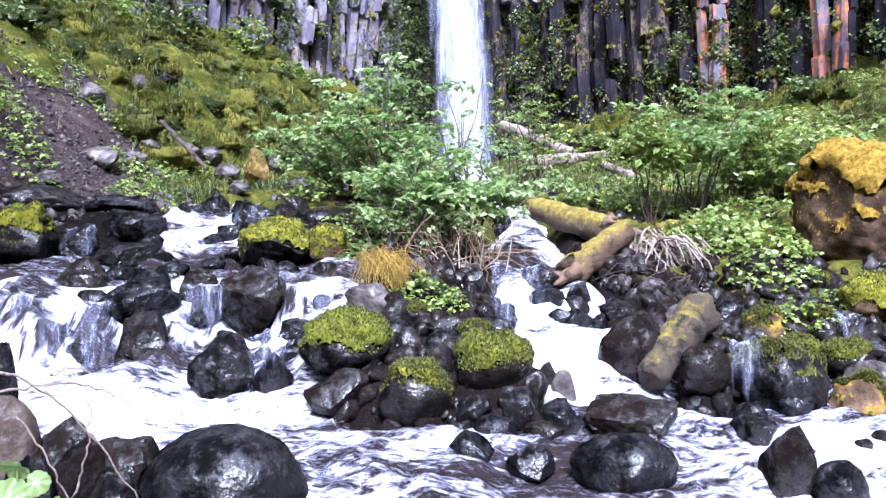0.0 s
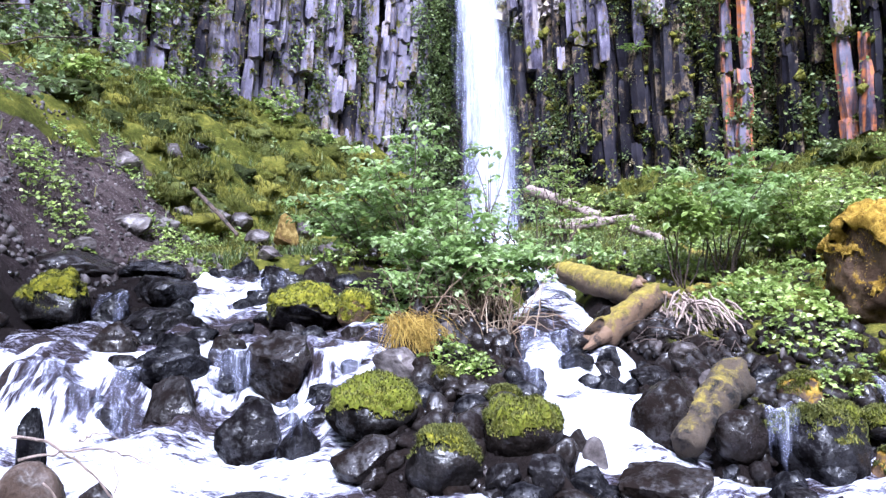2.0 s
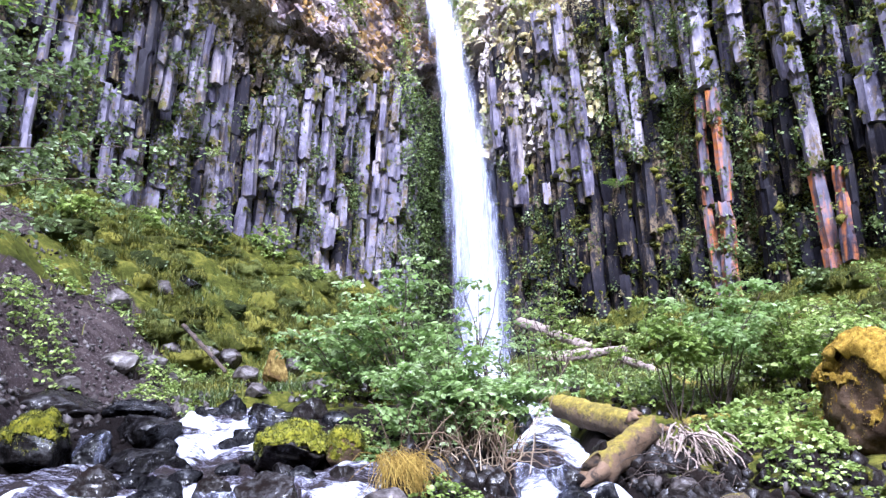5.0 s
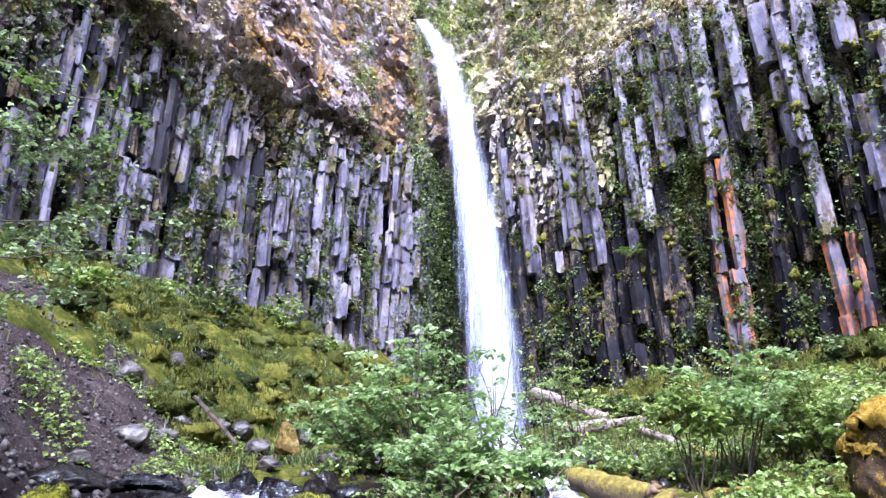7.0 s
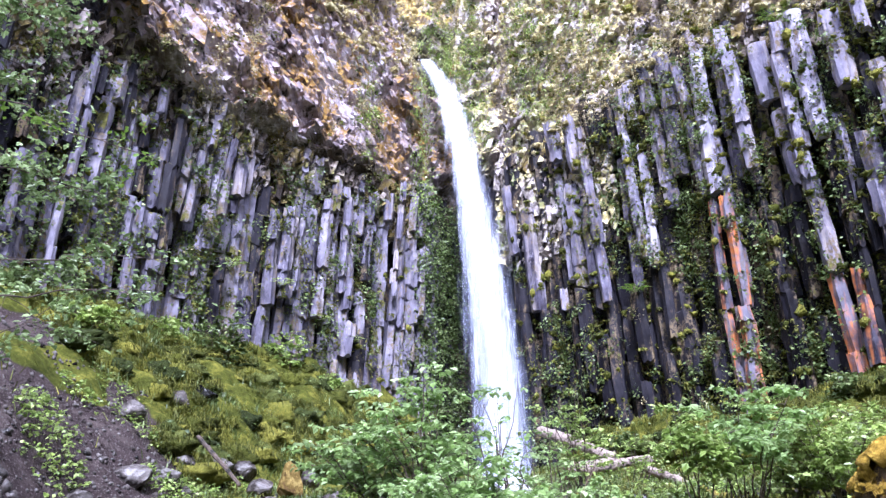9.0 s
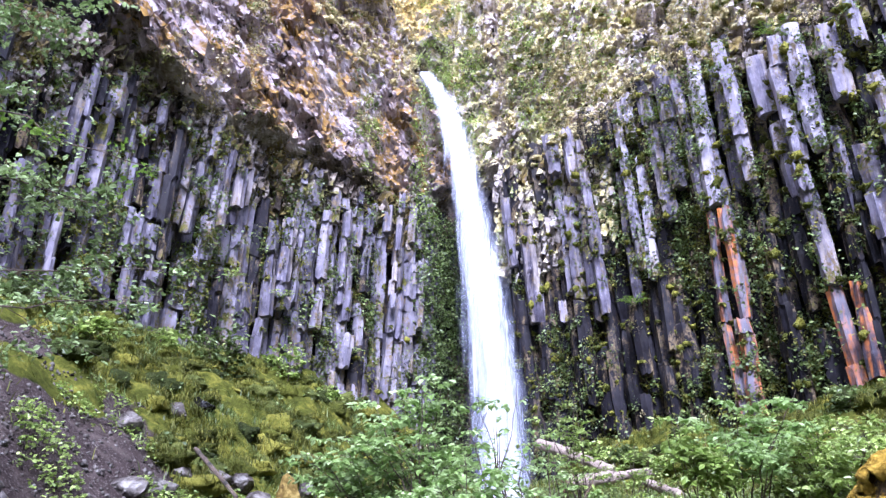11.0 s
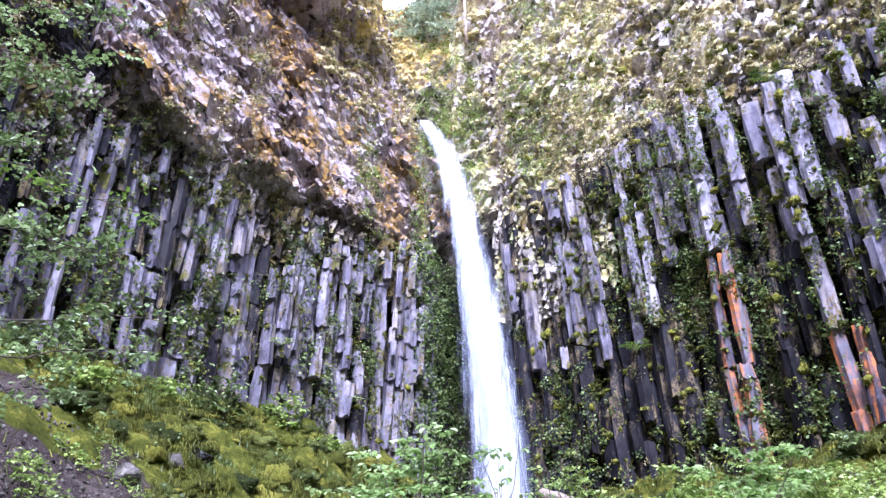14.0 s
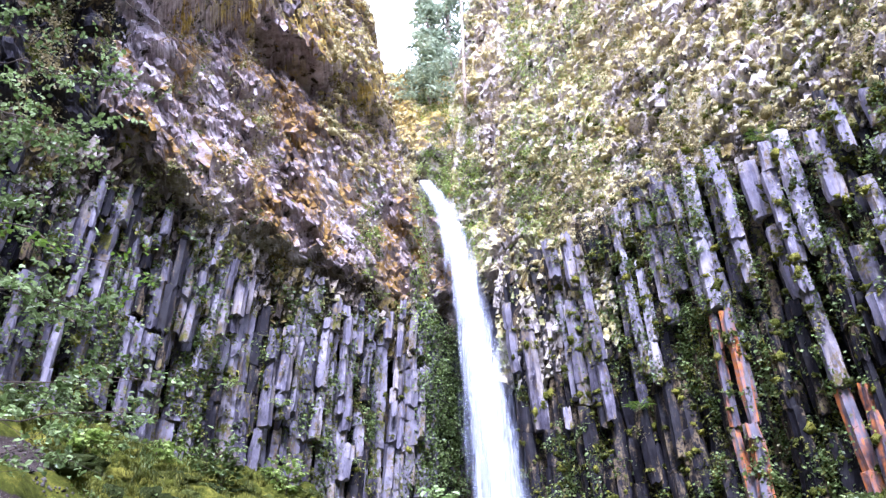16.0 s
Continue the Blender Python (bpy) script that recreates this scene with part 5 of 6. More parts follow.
boulder(-0.44, 7.02, 0.44, 0.32, 0.28, 0.29, 133, M_WET, 0.2, 0, 0, "dark wet basalt boulder in the stream")
boulder(0.54, 5.68, 0.14, 0.39, 0.34, 0.34, 134, M_WET, 0.7, 0, 0, "dark wet basalt boulder in the stream")
boulder(0.82, 6.25, 0.14, 0.20, 0.18, 0.47, 135, M_WET, 0.4, 0, 0, "dark wet basalt boulder in the stream")
boulder(0.94, 6.12, 0.03, 0.22, 0.19, 0.62, 136, M_DRY, 0.1, 0, 0, "dry grey stone on the bank")
boulder(0.83, 5.73, -0.04, 0.40, 0.34, 0.51, 137, M_WET, 0.8, 0, 0, "dark wet basalt boulder in the stream")
boulder(0.21, 5.68, 0.10, 0.29, 0.25, 0.36, 138, M_WET, 0.5, 0, 0, "dark wet basalt boulder in the stream")
boulder(-0.29, 7.51, 0.53, 0.33, 0.29, 0.22, 139, M_WETM, 0.4, 0.4, 0, "wet basalt boulder capped with green moss")
boulder(1.39, 5.64, -0.00, 0.79, 0.69, 0.64, 140, M_WET, 0.75, 0, 0, "broad flat-topped dark boulder")
boulder(1.17, 4.98, -0.06, 0.70, 0.54, 0.46, 141, M_WET, 0.3, 0, 0, "grey wet boulder with a green flank")
boulder(1.65, 6.75, 0.29, 0.61, 0.53, 0.83, 142, M_WET, 0.3, 0, 0, "dark wet basalt boulder in the stream")
boulder(2.12, 6.38, 0.27, 0.46, 0.40, 0.48, 143, M_WET, 0.3, 0, 0, "dark wet basalt boulder in the stream")
boulder(2.68, 6.30, 0.14, 0.83, 0.72, 0.75, 144, M_WET, 0.15, 0.2, 0, "rounded boulder with a film of water running over it")
boulder(2.13, 4.79, -0.08, 0.36, 0.31, 0.74, 145, M_WET, 0.35, 0, 0, "dark wet basalt boulder in the stream")
boulder(2.40, 4.68, -0.17, 0.37, 0.32, 0.55, 146, M_WET, 0.2, 0, 0, "dark wet basalt boulder in the stream")
boulder(2.92, 7.17, 0.47, 0.46, 0.40, 0.33, 147, M_LICHEN, 0.4, 0.6, 0, "brown boulder overgrown with yellow moss")
boulder(3.44, 6.67, 0.29, 0.48, 0.41, 0.29, 148, M_WETM, 0.3, 0.8, 0, "wet basalt boulder capped with green moss")
boulder(4.19, 7.66, 0.63, 0.70, 0.61, 0.51, 149, M_LICHEN, 0.3, 0.9, 0, "brown boulder overgrown with yellow moss")
boulder(3.22, 6.06, -0.00, 0.45, 0.39, 0.61, 150, M_LICHEN, 0.5, 0.5, 0, "brown boulder overgrown with yellow moss")
boulder(5.17, 9.88, 1.41, 1.93, 1.49, 1.73, 151, M_LICHEN, 0.45, 1.15, 0, "big brown boulder half covered in orange-yellow moss")
boulder(2.99, 6.59, 0.16, 0.46, 0.40, 0.65, 152, M_WETM, 0.2, 0.9, 0, "wet basalt boulder capped with green moss")
boulder(2.81, 7.80, 0.52, 0.33, 0.28, 0.29, 153, M_WET, 0.6, 0, 0, "dark wet basalt boulder in the stream")
boulder(4.10, 8.64, 0.69, 0.37, 0.32, 0.27, 154, M_LICHEN, 0.3, 0.8, 0, "brown boulder overgrown with yellow moss")
boulder(3.50, 6.40, 0.15, 0.43, 0.37, 0.41, 155, M_DRY, 0.6, 0, 0, "dry grey stone on the bank")
boulder(3.44, 7.22, 0.50, 0.26, 0.23, 0.29, 156, M_WETM, 0.3, 0.6, 0, "wet basalt boulder capped with green moss")
boulder(2.31, 8.79, 0.63, 0.40, 0.35, 0.30, 157, M_DRY, 0.5, 0, 0, "dry grey stone on the bank")
boulder(1.82, 8.13, 0.43, 0.44, 0.38, 0.34, 158, M_WET, 0.5, 0, 0, "dark wet basalt boulder in the stream")
boulder(2.34, 7.79, 0.49, 0.27, 0.23, 0.24, 159, M_DRY, 0.6, 0, 0, "dry grey stone on the bank")
boulder(3.59, 6.63, 0.38, 0.38, 0.33, 0.22, 160, M_WET, 0.5, 0, 0, "dark wet basalt boulder in the stream")
boulder(-2.55, 10.69, 1.36, 0.80, 0.69, 0.59, 161, M_WET, 0.8, 0, 0, "dark wet basalt boulder in the stream")
boulder(-3.43, 11.82, 1.40, 0.51, 0.44, 0.64, 162, M_WET, 0.6, 0, 0, "dark wet basalt boulder in the stream")
boulder(-2.00, 10.55, 1.49, 0.47, 0.41, 0.43, 163, M_WET, 0.6, 0, 0, "dark wet basalt boulder in the stream")
boulder(-1.62, 10.38, 1.34, 0.42, 0.36, 0.32, 164, M_WET, 0.2, 0, 0, "dark wet basalt boulder in the stream")
boulder(-3.71, 11.24, 1.24, 0.44, 0.38, 0.68, 165, M_WET, 0.7, 0, 0, "dark wet basalt boulder in the stream")
boulder(1.11, 9.22, 0.64, 0.67, 0.58, 0.69, 166, M_WET, 0.7, 0, 0, "dark wet basalt boulder in the stream")
boulder(1.60, 9.39, 0.74, 0.56, 0.48, 0.79, 167, M_WET, 0.8, 0, 0, "dark wet basalt boulder in the stream")
boulder(0.40, 7.46, 0.57, 0.23, 0.20, 0.27, 168, M_WET, 0.6, 0, 0, "dark wet basalt boulder in the stream")
boulder(0.88, 11.97, 1.21, 0.31, 0.27, 0.55, 169, M_WET, 0.5, 0, 0, "dark wet basalt boulder in the stream")
boulder(1.50, 8.70, 0.42, 0.32, 0.28, 0.63, 170, M_WET, 0.6, 0, 0, "dark wet basalt boulder in the stream")
boulder(0.35, 8.65, 0.76, 0.26, 0.22, 0.45, 171, M_WET, 0.5, 0, 0, "dark wet basalt boulder in the stream")
boulder(-4.33, 9.48, 1.08, 0.53, 0.46, 0.53, 172, M_WET, 0.5, 0, 0, "dark wet basalt boulder in the stream")
boulder(-3.71, 8.18, 0.79, 0.66, 0.57, 0.56, 173, M_WET, 0.6, 0, 0, "dark wet basalt boulder in the stream")
boulder(-6.02, 13.89, 2.32, 0.73, 0.63, 0.49, 174, M_DRY, 0.8, 0, 0, "dry grey stone on the bank")
boulder(-5.82, 14.87, 2.34, 0.69, 0.60, 0.47, 175, M_DRY, 0.8, 0, 0, "dry grey stone on the bank")
boulder(-6.01, 16.24, 2.68, 0.54, 0.46, 0.37, 176, M_DRY, 0.8, 0, 0, "dry grey stone on the bank")
boulder(-5.63, 17.36, 2.61, 0.70, 0.60, 0.51, 177, M_DRY, 0.8, 0, 0, "dry grey stone on the bank")
boulder(-5.32, 18.07, 2.52, 0.65, 0.56, 0.51, 178, M_DRY, 0.8, 0, 0, "dry grey stone on the bank")
boulder(-3.93, 18.70, 2.32, 0.51, 0.44, 0.59, 179, M_DRY, 0.8, 0, 0, "dry grey stone on the bank")
boulder(-2.59, 14.49, 1.84, 0.64, 0.55, 0.41, 180, M_DRY, 0.8, 0, 0, "dry grey stone on the bank")
boulder(-4.45, 16.55, 2.11, 0.63, 0.55, 0.44, 181, M_DRY, 0.8, 0, 0, "dry grey stone on the bank")
boulder(-2.09, 15.14, 1.95, 0.67, 0.58, 0.45, 182, M_DRY, 0.8, 0, 0, "dry grey stone on the bank")
boulder(-5.32, 14.73, 1.99, 0.58, 0.50, 0.35, 183, M_DRY, 0.8, 0, 0, "dry grey stone on the bank")
boulder(-6.12, 12.33, 1.94, 0.51, 0.44, 0.30, 184, M_DRY, 0.8, 0, 0, "dry grey stone on the bank")
boulder(-3.45, 13.42, 1.78, 0.46, 0.40, 0.31, 185, M_DRY, 0.8, 0, 0, "dry grey stone on the bank")
boulder(-7.10, 16.03, 3.65, 0.62, 0.54, 0.57, 186, M_DRY, 0.9, 0, 0, "pale flat slab of stone on the dirt slope")
boulder(-6.91, 19.78, 4.48, 0.69, 0.60, 0.54, 187, M_WET, 0.8, 0, 0, "dark wet basalt boulder in the stream")
boulder(-7.08, 18.43, 4.23, 0.68, 0.59, 0.51, 188, M_DRY, 0.7, 0, 0, "dry grey stone on the bank")
boulder(-3.52, 15.00, 2.13, 0.52, 0.35, 0.90, 189, M_GOLD, 0.45, 0, 0, "upright broken stump coated in golden-brown moss", name="mossy_stump")


def rapids_stones():
    """Angular stones that break the water on the steps of the stream."""
    rng = np.random.default_rng(88)
    for x0, x1, y0, y1, count in ((-3.9, -1.0, 7.05, 7.9, 16), (-4.0, -1.0, 8.2, 9.3, 12), (-5.4, -1.6, 9.6, 11.4, 16), (0.1, 1.3, 5.1, 5.75, 9), (0.6, 1.7, 7.4, 9.6, 7), (1.3, 3.2, 5.2, 6.2, 8), (1.7, 3.9, 7.0, 9.0, 10)):
        for _ in range(count):
            x, y = rng.uniform(x0, x1), rng.uniform(y0, y1)
            z = float(water_level(np.array([x]), np.array([y]))[0])
            w = rng.uniform(0.14, 0.4)
            h = w * rng.uniform(0.6, 1.0)
            boulder(x, y, z + rng.uniform(-0.12, 0.12) * h, w, w * 0.85, h, int(rng.integers(1e5)), M_WET, rng.uniform(0.5, 0.95), 0, rng.uniform(-14, 14), "small angular black stone breaking the water", "stones in the rapids", 3, "stone")


rapids_stones()
log(2.18, 9.97, 1.19, 1.32, 11.52, 1.48, 0.19, 0.16, M_BARK, "thick fallen log covered in yellow moss", 190, 0.1)
log(1.47, 9.18, 0.77, 2.21, 9.65, 1.24, 0.2, 0.17, M_TORN, "broken log end with torn brown wood", 191, 0.3)
log(1.70, 6.38, 0.19, 2.30, 7.03, 0.66, 0.12, 0.19, M_OLDLOG, "leaning mossy log stuck between boulders", 192, 0)
log(1.71, 23.94, 3.77, 3.51, 21.72, 2.79, 0.16, 0.14, M_GREYLOG, "weathered fallen log below the waterfall", 193, 0)
log(2.06, 19.89, 2.42, 4.28, 20.05, 2.68, 0.19, 0.1, M_GREYLOG, "weathered log with a mossy flank", 194, 0.2)
log(3.87, 19.62, 2.43, 4.28, 16.45, 1.85, 0.1, 0.09, M_GREYLOG, "bleached fallen branch below the cliff", 195, 0)
log(4.28, 16.45, 1.85, 4.83, 13.67, 1.32, 0.13, 0.08, M_BARK, "mossy fallen branch among the herbs", 196, 0)
log(3.02, 11.10, 1.19, 3.53, 10.73, 1.26, 0.1, 0.09, M_BARK, "short brown log on the bank", 197, 0)
log(-1.28, 12.43, 1.37, -2.77, 13.72, 1.68, 0.08, 0.05, M_GREYLOG, "thin brown branch lying on the bank", 198, 0)
log(-5.65, 16.03, 3.15, -4.27, 14.38, 2.14, 0.045, 0.035, M_TWIG, "dark fallen branch on the mossy slope", 199, 0)
shrub(-0.69, 11.48, 1.57, 2.37, 1.23, 200, L_BUSH, lean=(-0.07, 0), stems=16, twigs=12, leaves=17, leaf_size=0.066, label="big leafy shrub with layered sprays of pale green leaves")
shrub(-1.39, 11.92, 1.63, 1.44, 1.03, 201, L_BUSH, lean=(-0.36, 0), stems=12, twigs=10, leaves=17, leaf_size=0.066, label="big leafy shrub with layered sprays of pale green leaves")
shrub(0.04, 9.80, 0.92, 1.6, 1.05, 202, L_BUSH, bare=0.5, lean=(-0.07, 0), stems=20, twigs=11, leaves=16, leaf_size=0.066, label="big leafy shrub with layered sprays of pale green leaves")
shrub(0.34, 10.49, 1.12, 3.01, 0.37, 203, L_BUSH, lean=(-0.12, 0), stems=7, twigs=5, leaves=4, bare=0.5, label="tall sparse twigs with a few leaves")
shrub(-0.30, 9.60, 1.00, 0.92, 0.75, 204, L_BUSH, lean=(-0.13, 0), stems=12, twigs=9, leaves=12, label="big leafy shrub with layered sprays of pale green leaves")
shrub(1.15, 13.95, 1.26, 2.17, 0.70, 205, L_BUSH, lean=(-0.11, 0), stems=8, twigs=8, leaves=12, label="leafy shrub beside the waterfall")
shrub(3.75, 11.92, 1.32, 2.33, 1.16, 206, L_BUSH, lean=(0.30, 0), stems=10, twigs=8, leaves=26, leaf_size=0.075, bare=0.6, label="slender shrub with leaf clusters at its tips")
shrub(3.05, 11.6, 1.28, 2.15, 0.55, 257, L_HERB, lean=(-0.15, 0), stems=6, twigs=7, leaves=24, leaf_size=0.075, bare=0.6, label="slender shrub with leaf clusters at its tips")
shrub(5.54, 12.86, 1.55, 1.66, 1.50, 207, L_HERB, lean=(-0.03, 0), stems=16, twigs=11, leaves=16, leaf_size=0.066, label="dense bright green shrub on the bank")
shrub(6.94, 13.86, 1.74, 1.77, 1.55, 208, L_HERB, lean=(-0.03, 0), stems=14, twigs=11, leaves=16, leaf_size=0.066, label="dense bright green shrub on the bank")
shrub(4.74, 13.17, 1.53, 1.21, 0.90, 209, L_HERB, lean=(0.14, 0), stems=10, twigs=10, leaves=14, label="dense bright green shrub on the bank")
shrub(2.05, 16.88, 1.89, 2.47, 0.97, 210, L_HERB, lean=(-0.13, 0), stems=10, twigs=9, leaves=14, label="leafy shrub below the cliff")
shrub(3.22, 17.71, 1.92, 1.55, 0.77, 211, L_HERB, lean=(0.11, 0), stems=7, twigs=8, leaves=12, label="leafy shrub below the cliff")
shrub(9.43, 17.64, 3.32, 1.48, 0.86, 212, L_HERB, lean=(0.05, 0), stems=7, twigs=8, leaves=12, label="leafy shrub below the cliff")
herb(3.75, 9.96, 0.91, 0.38, 213, L_HERB, 260, 0.08, "low patch of broad green leaves on the bank")
herb(3.60, 10.60, 0.56, 0.40, 214, L_HERB, 120, 0.07, "low patch of broad green leaves on the bank")
herb(3.62, 8.61, 0.47, 0.27, 215, L_HERB, 110, 0.06, "low patch of broad green leaves on the bank")
herb(-0.99, 9.31, 0.30, 0.33, 216, L_BUSH, 90, 0.07, "tuft of pale green lobed leaves on the mossy rock")
herb(-5.33, 14.60, 0.78, 0.44, 217, L_HERB, 130, 0.06, "low patch of broad green leaves on the bank")
herb(-5.24, 17.01, 0.51, 0.38, 218, L_HERB, 70, 0.06, "low patch of broad green leaves on the bank")
herb(-0.22, 7.80, 0.28, 0.28, 219, L_HERB, 90, 0.05, "low patch of broad green leaves on the bank")
herb(0.09, 7.70, 0.22, 0.22, 220, L_HERB, 80, 0.04, "low patch of broad green leaves on the bank")
herb(3.00, 12.16, 0.62, 0.45, 221, L_HERB, 140, 0.07, "low patch of broad green leaves on the bank")
herb(2.55, 12.99, 0.57, 0.47, 222, L_HERB, 110, 0.07, "low patch of broad green leaves on the bank")
herb(1.70, 12.81, 0.55, 0.55, 223, L_BUSH, 110, 0.07, "low patch of broad green leaves on the bank")
herb(3.27, 7.26, 0.34, 0.26, 224, L_HERB, 120, 0.05, "low patch of broad green leaves on the bank")
herb(-1.98, 9.76, 0.28, 0.18, 225, L_HERB, 40, 0.05, "low patch of broad green leaves on the bank")
herb(-1.15, 9.85, 0.42, 0.35, 226, L_HERB, 100, 0.05, "low patch of broad green leaves on the bank")
herb(0.63, 10.22, 0.29, 0.29, 227, L_HERB, 70, 0.05, "low patch of broad green leaves on the bank")
herb(-1.85, 11.57, 0.42, 0.38, 228, L_HERB, 90, 0.06, "low patch of broad green leaves on the bank")
herb(3.86, 7.71, 0.31, 0.18, 229, L_HERB, 60, 0.05, "low patch of broad green leaves on the bank")
herb(-0.77, 7.38, 0.21, 0.07, 230, L_BRIGHT, 26, 0.06, "small round bright green leaves on the mossy boulder")
herb(4.08, 13.79, 0.82, 0.51, 231, L_HERB, 150, 0.06, "low patch of broad green leaves on the bank")
herb(4.75, 9.97, 0.47, 0.31, 232, L_HERB, 90, 0.05, "low patch of broad green leaves on the bank")
herb(-6.78, 12.54, 0.61, 0.61, 233, L_HERB, 130, 0.07, "low patch of broad green leaves on the bank")
herb(4.50, 11.15, 0.86, 0.43, 234, L_HERB, 180, 0.07, "low patch of broad green leaves on the bank")
fern(3.55, 16.62, 1.92, 0.5, 235, L_HERB)
fern(3.61, 15.59, 1.81, 0.45, 236, L_HERB)
fern(2.58, 16.80, 1.91, 0.5, 237, L_HERB)
straw(2.63, 9.65, 1.14, 0.5, 0.7, 238, M_PALETWIG, 80, (0.1, -0.55, -0.75), "fan of bleached dead stalks hanging over the bank", thick=1.9)
boulder(-0.62, 8.2, 0.80, 0.42, 0.4, 0.6, 256, M_GOLD, 0.2, 0, 12, "mound of golden-brown moss draped over a stone")
straw(-0.62, 8.1, 1.06, 0.26, 0.34, 239, L_GOLDBLADE, 620, (0.3, -0.5, -0.9), "tuft of yellowed grass drooping over the stone", thick=0.4)
straw(2.72, 8.89, 0.70, 0.7, 0.6, 240, M_TWIG, 50, (-0.7, -0.3, -0.3), "tangle of thin dead twigs")
straw(-0.03, 9.30, 0.86, 0.9, 0.75, 241, L_DEAD, 190, (0, -0.2, 0.6), "tangle of thin brown twigs under the shrub")
straw(-1.25, 9.52, 1.04, 0.35, 0.18, 242, L_MOSSBLADE, 160, (0, -0.3, 0.6), "yellow-green moss tuft on the bank")
small_fall(2.25, 6.23, 0.54, 2.46, 6.14, 0.55, 0.48, 0.17, 243)
small_fall(-2.57, 10.49, 1.48, -2.30, 10.55, 1.48, 0.32, 0.13, 244)
small_fall(-2.87, 10.53, 1.47, -2.60, 10.60, 1.47, 0.30, 0.12, 245)
small_fall(-4.49, 9.42, 1.30, -4.34, 9.49, 1.30, 0.46, 0.17, 246)
small_fall(-4.25, 9.37, 1.29, -4.10, 9.43, 1.28, 0.42, 0.16, 247)
small_fall(3.40, 6.88, 0.64, 3.58, 6.79, 0.65, 0.31, 0.12, 248)
small_fall(-3.53, 6.90, 0.75, -2.93, 7.17, 0.71, 0.60, 0.21, 249)
small_fall(-2.54, 7.76, 0.83, -2.17, 7.87, 0.82, 0.51, 0.18, 250)
small_fall(-1.57, 6.47, 0.55, -1.31, 6.53, 0.54, 0.47, 0.17, 251)
small_fall(0.45, 7.79, 1.00, 1.00, 7.73, 1.01, 0.65, 0.22, 252)
small_fall(-3.98, 7.08, 0.80, -3.70, 7.23, 0.78, 0.58, 0.20, 253)
small_fall(-1.46, 7.72, 0.83, -1.03, 7.79, 0.82, 0.31, 0.12, 254)
dead_branch = thing("dead_branch", "thin leafless pale branch lying over the near rocks", "branch", at=(0, 0, 0))
bent_twig(dead_branch, (-1.369, 2.327, 1.168), (-1.251, 2.393, 1.162), (-1.128, 2.453, 1.004), (-0.982, 2.515, 0.687), 0.006)
bent_twig(dead_branch, (-1.358, 2.334, 1.098), (-1.211, 2.413, 1.134), (-1.103, 2.464, 1.115), (-0.998, 2.509, 1.025), 0.005)
bent_twig(dead_branch, (-1.164, 2.436, 0.746), (-1.116, 2.458, 0.884), (-1.106, 2.463, 0.983), (-1.126, 2.454, 1.085), 0.004)
bent_twig(dead_branch, (-1.295, 2.369, 1.028), (-1.237, 2.400, 0.922), (-1.171, 2.433, 0.739), (-1.152, 2.442, 0.652), 0.004)
bent_twig(dead_branch, (-1.211, 2.413, 1.134), (-1.196, 2.421, 1.164), (-1.139, 2.448, 1.158), (-1.080, 2.475, 1.125), 0.0035)
broad_leaves(-1.24, 2.17, 0.83)

